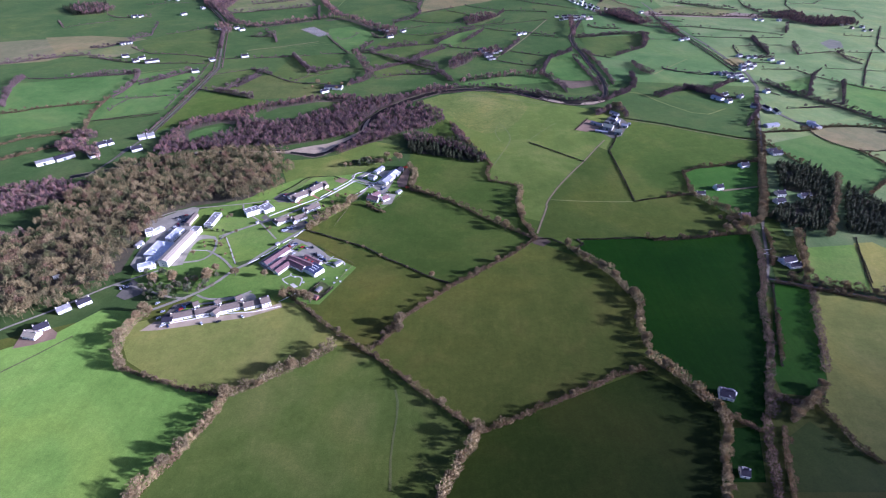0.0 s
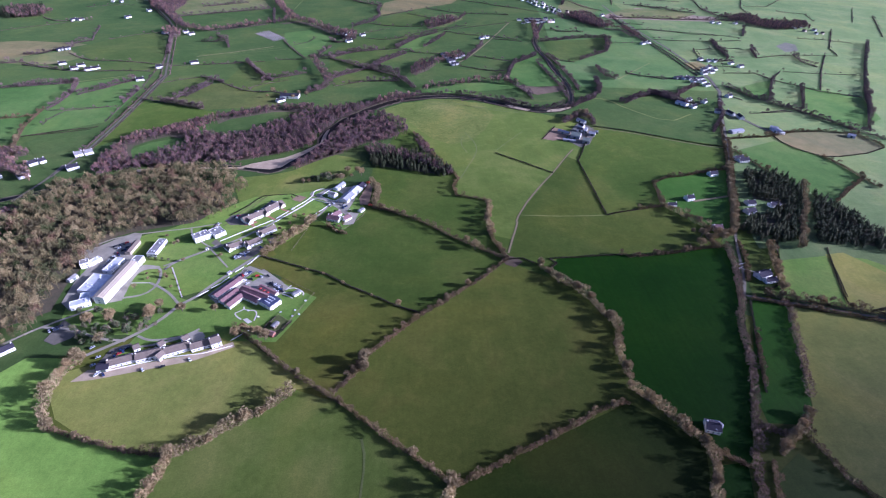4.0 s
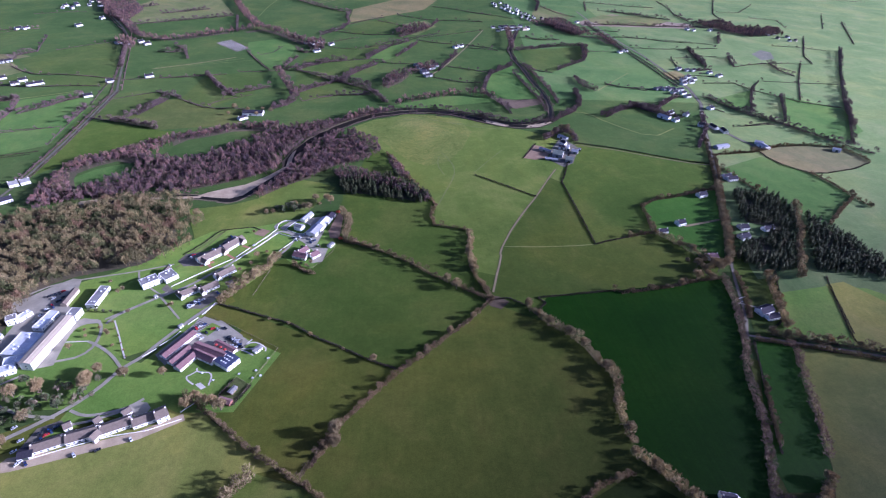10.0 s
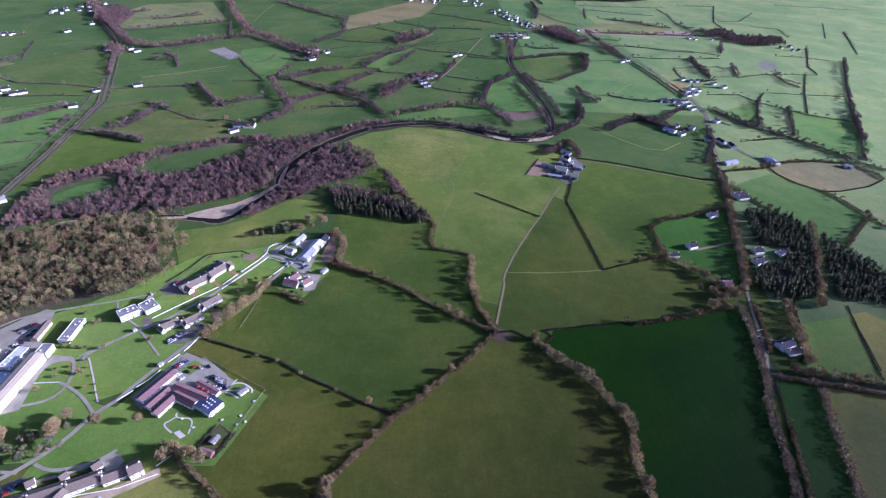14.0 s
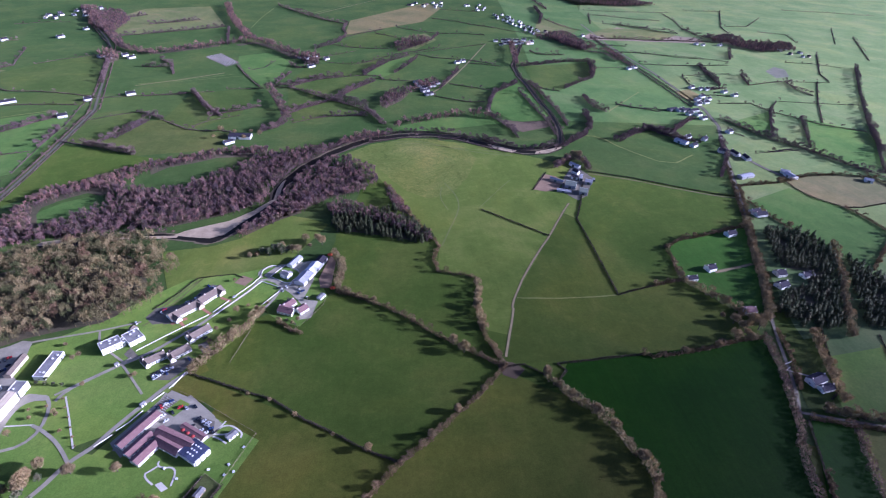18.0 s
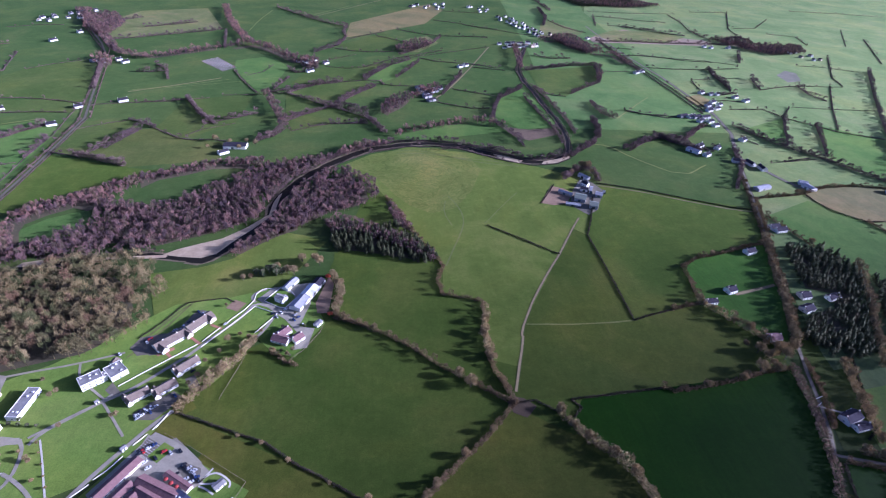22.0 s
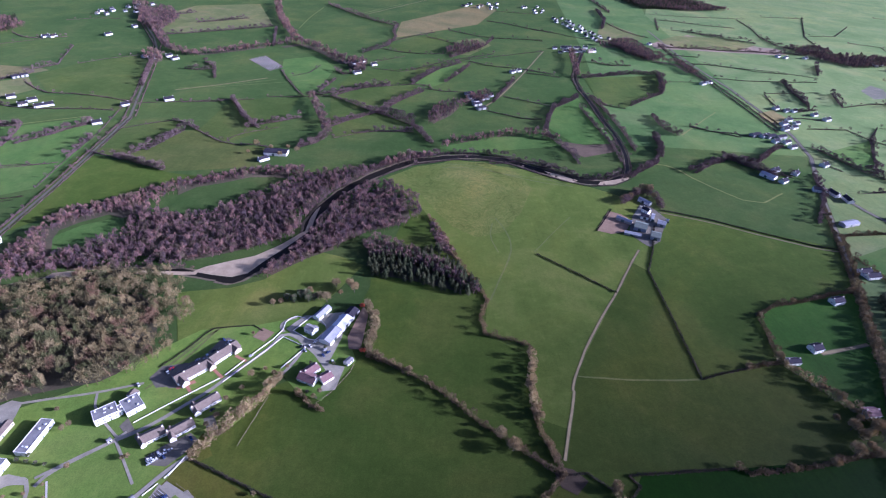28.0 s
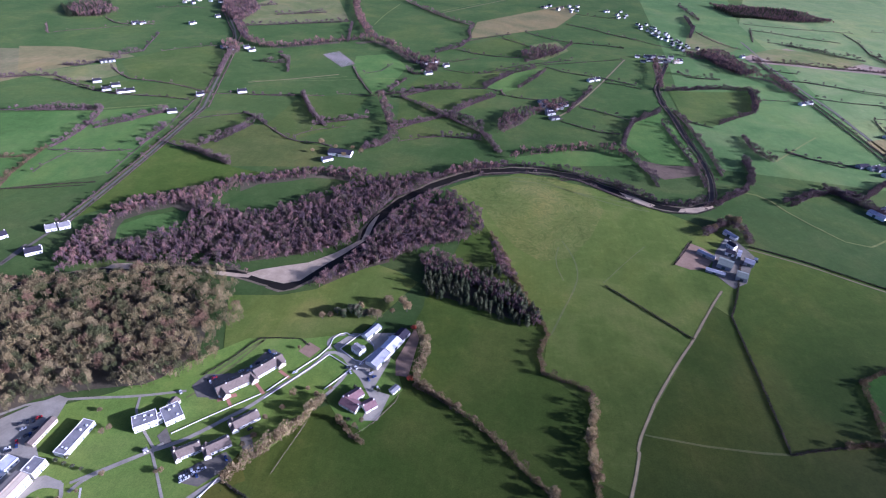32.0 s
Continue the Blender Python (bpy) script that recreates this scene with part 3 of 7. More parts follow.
def window_meshes(w, h):
    key = (w, h)
    if key not in PANES:
        t = 0.09
        fr = join(box_data(-w / 2, -0.05, 0, w / 2, 0.06, t), box_data(-w / 2, -0.05, h - t, w / 2, 0.06, h), box_data(-w / 2, -0.05, t, -w / 2 + t, 0.06, h - t), box_data(w / 2 - t, -0.05, t, w / 2, 0.06, h - t), box_data(-t / 2, -0.04, t, t / 2, 0.05, h - t))
        PANES[key] = (mesh_from("window", *fr, FRAME), mesh_from("pane", *box_data(-w / 2 + t, -0.02, t, w / 2 - t, 0.02, h - t), PANE))
    return PANES[key]


def add_window(parent, x, y, z, turn, w, h):
    fr, gl = window_meshes(w, h)
    ob = part("window", fr, parent)
    ob.matrix_basis = pose(x, y, z, 0, 0, turn)
    part("pane", gl, ob)


def gable_walls(L, D, e, r):
    v = [(0, 0, -0.2), (L, 0, -0.2), (L, D, -0.2), (0, D, -0.2), (0, 0, e), (L, 0, e), (L, D, e), (0, D, e), (0, D / 2, e + r), (L, D / 2, e + r)]
    f = [(0, 1, 5, 4), (2, 3, 7, 6), (1, 2, 6, 9, 5), (3, 0, 4, 8, 7), (0, 3, 2, 1), (4, 5, 9, 8), (6, 7, 8, 9)]
    return v, f


def gable_roof(L, D, e, r, o=0.35, t=0.16):
    k = r / (D / 2)
    lo = e - o * k
    v, top = [], []
    for x in (-o, L + o):
        v += [(x, -o, lo + t), (x, D / 2, e + r + t), (x, D + o, lo + t), (x, -o, lo), (x, D / 2, e + r), (x, D + o, lo)]
    return v, [(0, 6, 7, 1), (1, 7, 8, 2), (3, 4, 10, 9), (4, 5, 11, 10), (0, 1, 4, 3), (1, 2, 5, 4), (6, 9, 10, 7), (7, 10, 11, 8), (0, 3, 9, 6), (2, 8, 11, 5)]


def building(kind, a, b, depth, eave, ridge, roof, wall):
    """A building whose front stands on the line a to b; it reaches depth metres to the left of it."""
    rng = random.Random(int(a[0] * 11 + a[1] * 7))
    L = math.hypot(b[0] - a[0], b[1] - a[1])
    if kind == "house" and L > 17:
        m, k = ((a[0] + b[0]) / 2, (a[1] + b[1]) / 2), rng.uniform(10.5, 14) / L
        a, b = tuple(m[i] + (a[i] - m[i]) * k for i in (0, 1)), tuple(m[i] + (b[i] - m[i]) * k for i in (0, 1))
        L *= k
    if depth < 0:
        a, b, depth = b, a, -depth
        # keep the reach on the same side of the line
    turn = math.degrees(math.atan2(b[1] - a[1], b[0] - a[0]))
    D = depth
    root = new(kind)
    tagged(root, BUILDING_LABELS[kind], "building" if kind not in ("house", "barn", "shed", "cabin", "bungalow") else kind)
    root.matrix_basis = pose(a[0], a[1], 0.2, 0, 0, turn)
    if ridge > 0:
        part("wall", mesh_from("wall", *gable_walls(L, D, eave, ridge), WALLS[wall]), root)
        rf = part("roof", mesh_from("roof", *gable_roof(L, D, eave, ridge), ROOFS[roof]), root, roof + " covered pitched roof")
        box("ridge", (-0.35, D / 2 - 0.15, eave + ridge + 0.12, L + 0.35, D / 2 + 0.15, eave + ridge + 0.26), ROOFS[roof], rf)
        if kind in ("house", "terrace", "villa", "care_home", "bungalow"):
            for x in ([0.6, L - 0.6] if kind != "care_home" else [L * 0.3, L * 0.75]):
                ch = box("chimney", (x - 0.45, D / 2 - 0.35, eave + ridge - 0.8, x + 0.45, D / 2 + 0.35, eave + ridge + 1.1), WALLS[wall], root)
                box("chimney_pot", (x - 0.15, D / 2 - 0.15, eave + ridge + 1.1, x + 0.15, D / 2 + 0.15, eave + ridge + 1.5), ROOFS["brick"], ch)
            for k, y in ((0, -0.42), (1, D + 0.30)):
                box("gutter", (-0.3, y, eave - 0.18, L + 0.3, y + 0.12, eave - 0.06), FRAME, root)
    else:
        part("wall", mesh_from("wall", *box_data(0, 0, -0.2, L, D, eave), WALLS[wall]), root)
        part("roof", mesh_from("roof", *box_data(0.3, 0.3, eave, L - 0.3, D - 0.3, eave + 0.12), ROOFS[roof]), root, "flat grey roof")
        par = join(box_data(-0.05, -0.05, eave - 0.25, L + 0.05, 0.3, eave + 0.4), box_data(-0.05, D - 0.3, eave - 0.25, L + 0.05, D + 0.05, eave + 0.4), box_data(-0.05, 0.3, eave - 0.25, 0.3, D - 0.3, eave + 0.4), box_data(L - 0.3, 0.3, eave - 0.25, L + 0.05, D - 0.3, eave + 0.4))
        part("parapet", mesh_from("parapet", *par, WALLS[wall]), root)
        for i in range(max(1, int(L * D / 45))):
            x, y = rng.uniform(1.5, L - 2.5), rng.uniform(1.5, max(1.6, D - 2.5))
            box("roof_vent", (x, y, eave + 0.12, x + rng.uniform(0.8, 2), y + rng.uniform(0.8, 1.6), eave + rng.uniform(0.5, 1.3)), FRAME, root)
    if kind == "gym":
        for i in range(3):
            for j in range(3):
                x, y = L * (0.25 + 0.25 * i), D * (0.3 + 0.16 * j)
                z = eave + ridge * (1 - abs(y - D / 2) / (D / 2)) + 0.1
                box("roof_light", (x - 0.55, y - 0.55, z, x + 0.55, y + 0.55, z + 0.35), FRAME, root)
        for i in range(3):
            box("dormer", (L * (0.08 + 0.31 * i), -0.9, 0, L * (0.08 + 0.31 * i) + 3.4, 0.1, eave + 0.5), WALLS["white"], root)
    if kind in ("barn", "shed"):
        box("barn_door", (L * 0.35, -0.06, 0, L * 0.35 + 3.6, 0.02, min(3.4, eave - 0.4)), DOOR, root)
        return root
    storeys = max(1, int(eave / 2.7))
    step = 3.2 if kind in ("hospital", "flat_block", "care_home", "terrace", "school", "gym") else 3.0
    n = max(1, int((L - 1) / step))
    for s in range(storeys):
        z = 0.9 + s * 2.75
        for i in range(n):
            x = (i + 0.5) * L / n
            if s == 0 and i == n // 2:
                dr = box("door", (x - 0.5, -0.06, 0, x + 0.5, 0.03, 2.1), DOOR, root)
                box("door_handle", (x + 0.3, -0.12, 1.0, x + 0.42, -0.06, 1.06), FRAME, dr)
            else:
                add_window(root, x, -0.01, z, 0, 1.5, 1.25)
            if kind in ("hospital", "flat_block", "school") or i % 2 == 0:
                add_window(root, x, D + 0.01, z, 180, 1.5, 1.25)
        if D > 6:
            add_window(root, L + 0.01, D * 0.5, z, 90, 1.5, 1.25)
            add_window(root, -0.01, D * 0.5, z, -90, 1.5, 1.25)
    return root


def hamlet(a, b, n):
    """n houses strung along a village street from a to b."""
    rng = random.Random(int(a[0] + a[1]))
    d = Vector((b[0] - a[0], b[1] - a[1])).normalized()
    for i in range(n):
        k, o = (i // 2 + 0.5) / ((n + 1) // 2), (12 if i % 2 else -20) + rng.uniform(-6, 6)
        x, y = a[0] + (b[0] - a[0]) * k - d.y * o + rng.uniform(-6, 6), a[1] + (b[1] - a[1]) * k + d.x * o + rng.uniform(-6, 6)
        t = math.atan2(d.y, d.x) + rng.uniform(-0.4, 0.4)
        L = rng.uniform(8, 13)
        building("house", (x, y), (x + math.cos(t) * L, y + math.sin(t) * L), 7.5, rng.choice((3.0, 3.2, 5.2)), 2.8, rng.choice(("slate", "slate", "brown")), rng.choice(("white", "white", "white", "tan", "grey")))


# ---- small built things ----
def wall_line(pts, h, label):
    """Low wall with a flat coping, following a line."""
    root = new("garden_wall")
    tagged(root, label, "wall")
    body, cope = [], []
    for (x0, y0), (x1, y1) in zip(pts, pts[1:]):
        d = math.hypot(x1 - x0, y1 - y0) or 1
        nx, ny = -(y1 - y0) / d, (x1 - x0) / d
        for store, w, z0, z1 in ((body, 0.11, 0.0, h + 0.3), (cope, 0.16, h + 0.3, h + 0.38)):
            v = [(x + nx * s * w, y + ny * s * w, z) for z in (z0, z1) for x, y, s in ((x0, y0, -1), (x1, y1, -1), (x1, y1, 1), (x0, y0, 1))]
            store.append((v, [(0, 3, 2, 1), (4, 5, 6, 7), (0, 1, 5, 4), (1, 2, 6, 5), (2, 3, 7, 6), (3, 0, 4, 7)]))
    part("masonry", mesh_from("masonry", *join(*body), WALLS["white"]), root)
    part("coping", mesh_from("coping", *join(*cope), WALLS["white"]), root)


POST = mesh_from("post", *box_data(-0.06, -0.06, 0, 0.06, 0.06, 1.3), WALLS["wood"])


def fence(pts):
    root = new("fence")
    tagged(root, "weathered post-and-rail fence round a plot", "fence")
    for x, y, a in along(pts, 4.0):
        part("post", POST, root).matrix_basis = pose(x, y, 0.2, 0, 0, math.degrees(a))
    for (x0, y0), (x1, y1) in zip(pts, pts[1:]):
        for z in (0.7, 1.2):
            part("rail", mesh_from("rail", *limb((x0, y0, z), (x1, y1, z), 0.06, 0.06, 4), WALLS["wood"]), root)


def path(width, pts):
    tagged(new("path", ribbon("path", pts, width, 0.34, PALE, 0.1)), kind="structure")


CAR_COLOURS = [("white", (0.75, 0.75, 0.74)), ("silver", (0.42, 0.43, 0.45)), ("black", (0.02, 0.02, 0.025)), ("dark blue", (0.03, 0.05, 0.14)), ("red", (0.45, 0.03, 0.03))]
CAR_KIT = []
for word, c in CAR_COLOURS:
    m, nt, b = nodes_of("car_paint_" + word.replace(" ", "_"), 0.25, 0.5)
    b.inputs["Base Color"].default_value = (*c, 1)
    b.inputs["Coat Weight"].default_value = 0.6
    CAR_KIT.append(m)


def prism(profile, y0, y1):
    n = len(profile)
    v = [(x, y0, z) for x, z in profile] + [(x, y1, z) for x, z in profile]
    return v, [tuple(range(n)), tuple(range(2 * n - 1, n - 1, -1))] + [(i, n + i, n + (i + 1) % n, (i + 1) % n) for i in range(n)]


CAR_BODY = prism([(-2.1, 0.3), (2.1, 0.3), (2.15, 0.75), (1.2, 0.95), (-1.9, 1.0), (-2.15, 0.8)], -0.85, 0.85)
CAR_TOP = prism([(-1.75, 0.98), (1.15, 0.95), (0.45, 1.45), (-1.2, 1.47)], -0.74, 0.74)
CAR_GLASS = mesh_from("cabin_glass", *CAR_TOP, PANE)
CAR_ROOFS = [mesh_from("car_roof", *box_data(-1.2, -0.72, 1.45, 0.42, 0.72, 1.52), m) for m in CAR_KIT]
CAR_BODIES = [mesh_from("car_body", *CAR_BODY, m) for m in CAR_KIT]
WHEEL = mesh_from("wheel", *limb((0, -0.1, 0), (0, 0.1, 0), 0.32, 0.32, 10), TYRE)


def car(p, turn, colour):
    root = new("car")
    tagged(root, CAR_COLOURS[colour][0] + " hatchback car parked on tarmac", "car", "parked cars")
    root.matrix_basis = pose(p[0], p[1], 0.33, 0, 0, turn)
    part("car_body", CAR_BODIES[colour], root)
    part("cabin_glass", CAR_GLASS, root, "dark car windows")
    part("car_roof", CAR_ROOFS[colour], root)
    for x in (-1.35, 1.35):
        for y in (-0.78, 0.78):
            part("wheel", WHEEL, root).matrix_basis = pose(x, y, 0.32)


def sunshade(x, y):
    root = new("sunshade")
    tagged(root, "red domed canvas sunshade in the school yard", "sunshade", "sunshades")
    root.matrix_basis = pose(x, y, 0.3)
    part("pole", mesh_from("pole", *limb((0, 0, 0), (0, 0, 3.0), 0.06, 0.05, 6), FRAME), root)
    v = [(0, 0, 3.5)] + [(math.cos(i * math.pi / 6) * r, math.sin(i * math.pi / 6) * r, z) for r, z in ((1.0, 3.3), (1.7, 2.8)) for i in range(12)]
    f = [(0, 1 + i, 1 + (i + 1) % 12) for i in range(12)] + [(1 + i, 13 + i, 13 + (i + 1) % 12, 1 + (i + 1) % 12) for i in range(12)]
    part("canopy", mesh_from("canopy", v, f, CANVAS), root, "domed red canvas canopy")


def sheeted_mound(x, y):
    rng = np.random.default_rng(int(abs(x) + abs(y)))
    bm = bmesh.new()
    bmesh.ops.create_icosphere(bm, subdivisions=3, radius=1)
    for v in bm.verts:
        k = 1 + 0.25 * noise.noise(v.co * 1.7)
        v.co = Vector((v.co.x * 3.0 * k, v.co.y * 2.4 * k, max(0, v.co.z) * 2.2 * k))
    me = bpy.data.meshes.new("sheeted_mound")
    bm.to_mesh(me)
    bm.free()
    me.materials.append(ORANGE)
    ob = tagged(new("sheeted_mound", me), "mound under a bright orange-red sheet by a yard", "mound")
    ob.matrix_basis = pose(x, y, 0.2)


def play_table(x, y):
    root = new("picnic_table")
    tagged(root, "pale picnic table on the school lawn", "table", "picnic tables")
    root.matrix_basis = pose(x, y, 0.2, 0, 0, (x * 37) % 180)
    box("tabletop", (-0.9, -0.4, 0.7, 0.9, 0.4, 0.76), FRAME, root)
    for s in (-1, 1):
        box("bench", (-0.9, s * 0.75 - 0.15, 0.4, 0.9, s * 0.75 + 0.15, 0.45), FRAME, root)
        box("leg", (s * 0.7 - 0.05, -0.8, 0, s * 0.7 + 0.05, 0.8, 0.7), FRAME, root)


def graveyard(poly):
    xs, ys = [p[0] for p in poly], [p[1] for p in poly]
    stone = mesh_from("headstone", *prism([(-0.5, 0), (0.5, 0), (0.5, 1.2), (0.25, 1.5), (-0.25, 1.5), (-0.5, 1.2)], -0.15, 0.15), ROCK)
    rng = random.Random(5)
    y = min(ys)
    while y < max(ys):
        x = min(xs)
        while x < max(xs):
            if inside(x, y, poly):
                tagged(new("headstone", stone), "weathered grey headstone in a churchyard", "headstone", "headstones").matrix_basis = pose(x + rng.uniform(-0.6, 0.6), y, 0.1, rng.uniform(-3, 3), 0, 20) @ Matrix.Diagonal((1.6, 1.6, rng.uniform(0.8, 1.5), 1))
            x += 5.5
        y += 9


# ---- the plan ----
field('olive', [(-700, -500), (340, -500), (345, 400), (110, 560), (-60, 640), (-140, 440), (-700, 200)])
field('moss', [(340, -500), (1000, -500), (700, 520), (400, 560), (345, 400)])
field('moss', [(100, 470), (345, 480), (420, 620), (470, 760), (200, 900), (0, 900), (-60, 640)])
# land right of the road: haze brightness painted in, stepped down by the next strip
field('haze_ley', [(392, 425), (415, 540), (470, 690), (560, 905), (640, 1070), (680, 1420), (760, 2200), (1500, 4200), (3600, 3600), (4200, 900), (1500, 250), (520, 372)])
field('half_haze', [(330, 1100), (640, 1075), (680, 1420), (760, 2200), (1200, 4000), (560, 3000), (420, 1700)])
field('lime', [(-422, 119), (-220, 121), (-199, 191), (-167, 276), (-263, 304), (-273, 315), (-277, 359), (-271, 373), (-317, 376), (-341, 344), (-409, 303), (-526, 241)])
field('crop', [(157, 488), (169, 505), (243, 511), (373, 524), (348, 447), (307, 355), (285, 315), (253, 256), (247, 250), (233, 258), (223, 270), (214, 282), (203, 302), (191, 317), (188, 332), (190, 370), (198, 389), (186, 434)])
field('pale', [(-262, 312), (-280, 338), (-277, 359), (-255, 368), (-190, 379), (-153, 403), (-113, 367), (-71, 335), (-89, 333), (-128, 301), (-167, 276), (-226, 290)])
field('olive', [(113, 501), (158, 467), (188, 419), (196, 376), (181, 312), (154, 303), (103, 277), (56, 254), (31, 244), (6, 268), (-51, 318), (-35, 349), (14, 420)])
field('mead', [(-167, 276), (-89, 333), (-51, 318), (31, 244), (4, 192), (-20, 74), (-234, 74), (-220, 121)])
field('dark', [(31, 244), (178, 309), (223, 270), (197, 194), (156, 75), (-20, 74), (4, 192)])
field('olive', [(-153, 517), (-107, 496), (-55, 463), (17, 419), (-16, 384), (-46, 349), (-71, 348), (-107, 379), (-116, 391), (-85, 447), (-146, 496)])
field('moss', [(-44, 628), (33, 573), (112, 505), (17, 419), (-55, 463), (-153, 517), (-144, 559)])
field('moss', [(-43, 729), (69, 659), (109, 633), (100, 571), (112, 505), (33, 573), (-44, 628)])
field('mead', [(-36, 937), (54, 1021), (177, 989), (255, 939), (308, 903), (264, 753), (213, 712), (126, 544), (102, 554), (108, 620), (69, 647), (76, 696), (29, 825), (11, 870)])
field('hay', [(-42, 954), (0, 992), (57, 1014), (102, 1014), (148, 983), (161, 937), (137, 871), (108, 823), (74, 810), (47, 832), (28, 864), (2, 924)])
field('fen', [(126, 543), (143, 599), (247, 767), (261, 751), (258, 675), (254, 596), (301, 607), (333, 616), (374, 526), (312, 516), (244, 513), (184, 508), (130, 508), (112, 505)])
field('moss', [(325, 883), (514, 808), (486, 720), (348, 680), (336, 622), (257, 597), (266, 756)])
field('clover', [(351, 429), (384, 422), (356, 360), (332, 310), (320, 281), (282, 285), (287, 314)])
field('pale', [(386, 419), (413, 409), (481, 394), (478, 349), (340, 209), (324, 226), (312, 250), (308, 270), (329, 301), (350, 347)])
field('moss', [(408, 519), (436, 521), (386, 437), (357, 441), (379, 499)])
field('lawn', [(422, 496), (488, 504), (524, 496), (569, 453), (497, 395), (451, 414), (385, 431), (391, 451)])
field('pale', [(482, 506), (506, 509), (527, 473), (546, 434), (504, 392), (486, 399), (443, 414)])
field('crop', [(225, 251), (247, 253), (230, 207), (201, 207)])
field('fen', [(264, 243), (289, 258), (297, 248), (320, 220), (334, 201), (239, 200)])
field('tan', [(623, 845), (670, 863), (724, 866), (778, 856), (789, 820), (786, 798), (742, 777), (684, 764), (657, 765), (631, 793)])
field('paddock', [(335, 620), (344, 654), (348, 680), (373, 695), (460, 719), (489, 720), (420, 601), (383, 541), (363, 571)])
field('tan', [(-1162, 1265), (-995, 1341), (-767, 1386), (-725, 1366), (-807, 1263), (-850, 1167), (-1001, 1108)])
field('spring', [(524, 786), (614, 825), (657, 765), (668, 691), (576, 621), (549, 680)])
field('spring', [(676, 1089), (807, 1154), (723, 1020), (696, 1033)])
field('spring', [(752, 959), (849, 1117), (932, 1043), (883, 926), (794, 874)])
field('grave', [(994, 1446), (1047, 1488), (1061, 1464), (1028, 1400), (985, 1389)])
field('mead', [(-230, 699), (-180, 708), (-151, 722), (-112, 776), (-79, 765), (-53, 750), (-93, 670), (-131, 656), (-192, 643), (-199, 618)])
field('lawn', [(-347, 530), (-267, 575), (-189, 647), (-140, 655), (-93, 670), (-57, 641), (-46, 612), (-69, 569), (-89, 577), (-105, 595), (-117, 568), (-130, 547), (-142, 534), (-151, 518), (-167, 475), (-292, 417)])
field('lawn', [(-246, 364), (-238, 397), (-200, 445), (-165, 498), (-86, 447), (-114, 387), (-156, 390), (-194, 413), (-222, 387)])
field('lawn', [(-247, 401), (-181, 385), (-153, 403), (-143, 430), (-212, 448), (-282, 489), (-318, 446), (-307, 400)])
field('olive', [(-171, 485), (-163, 502), (-151, 539), (-138, 520), (-152, 511), (-111, 488), (-135, 486)])
field('green', [(-576, 836), (-481, 875), (-476, 1003), (-579, 937)])
field('green', [(-466, 703), (-475, 866), (-574, 833)])
field('spring', [(-384, 748), (-402, 786), (-379, 815), (-343, 835), (-326, 804), (-355, 773)])
field('moss', [(-476, 1003), (-335, 950), (-279, 939), (-386, 877), (-436, 819), (-461, 786)])
field('spring', [(-746, 725), (-953, 967), (-703, 1062), (-614, 1089), (-531, 1136), (-487, 1087), (-478, 897)])
field('heath', [(-777, 1203), (-680, 1225), (-572, 1233), (-499, 1209), (-504, 1168), (-595, 1166), (-685, 1170)])
field('straw', [(-973, 1365), (-875, 1391), (-787, 1380), (-746, 1342), (-803, 1270), (-858, 1217)])
field('garden', [(-858, 1217), (-799, 1264), (-739, 1321), (-688, 1255), (-712, 1211), (-777, 1203)])
field('heath', [(-696, 1416), (-606, 1493), (-526, 1327), (-503, 1217), (-619, 1245), (-661, 1245), (-735, 1333)])
field('rough', [(-481, 1033), (-393, 1017), (-368, 1093), (-347, 1097), (-287, 1050), (-223, 1037), (-223, 976), (-340, 952), (-452, 1001)])
field('heath', [(-467, 1091), (-398, 1134), (-374, 1121), (-393, 1017), (-476, 1023)])
field('heath', [(-347, 1097), (-337, 1237), (-220, 1268), (-226, 1120), (-289, 1056)])
field('garden', [(-636, 1670), (-709, 1886), (-671, 2024), (-499, 2088), (-398, 1820), (-497, 1744)])
field('spring', [(-290, 1430), (-301, 1504), (-227, 1546), (-181, 1456), (-190, 1334), (-219, 1287)])
field('straw', [(-67, 1742), (-57, 1928), (205, 2266), (249, 2171), (166, 1940), (-28, 1771)])
field('heath', [(-79, 1660), (40, 1809), (89, 1706), (59, 1615), (-49, 1607)])
field('garden', [(59, 1605), (98, 1742), (159, 1782), (182, 1704), (119, 1602)])
field('heath', [(-158, 1275), (-101, 1333), (-13, 1362), (10, 1333), (-36, 1264), (-73, 1211)])
field('spring', [(-8, 1374), (44, 1481), (109, 1539), (55, 1388), (26, 1354)])
field('heath', [(-136, 1439), (45, 1498), (8, 1422), (-14, 1373), (-162, 1333)])
field('green', [(-297, 1665), (-317, 1799), (-291, 2117), (-63, 1877), (-70, 1730), (-134, 1585), (-174, 1536)])
field('heath', [(-163, 1274), (-73, 1205), (-6, 1146), (-60, 1120), (-133, 1084), (-150, 1164)])
field('spring', [(32, 1060), (114, 1106), (218, 1135), (241, 1085), (83, 1045)])
field('spring', [(227, 1160), (255, 1256), (317, 1324), (337, 1145), (324, 1099), (256, 1094)])
field('ploughed', [(231, 1105), (273, 1091), (324, 1099), (318, 1068), (262, 1043), (241, 1065)])
field('heath', [(365, 1457), (542, 1496), (505, 1375), (400, 1275), (355, 1304)])
field('garden', [(543, 1990), (591, 2040), (644, 1869), (569, 1780), (489, 1815)])
field('brown', [(634, 1796), (754, 1911), (809, 1889), (926, 1839), (1004, 1788), (958, 1731), (761, 1743), (632, 1747)])
field('brown', [(744, 1884), (794, 1929), (827, 1895), (765, 1787), (714, 1790)])
field('brown', [(818, 1857), (872, 1871), (885, 1818), (816, 1768), (782, 1791)])
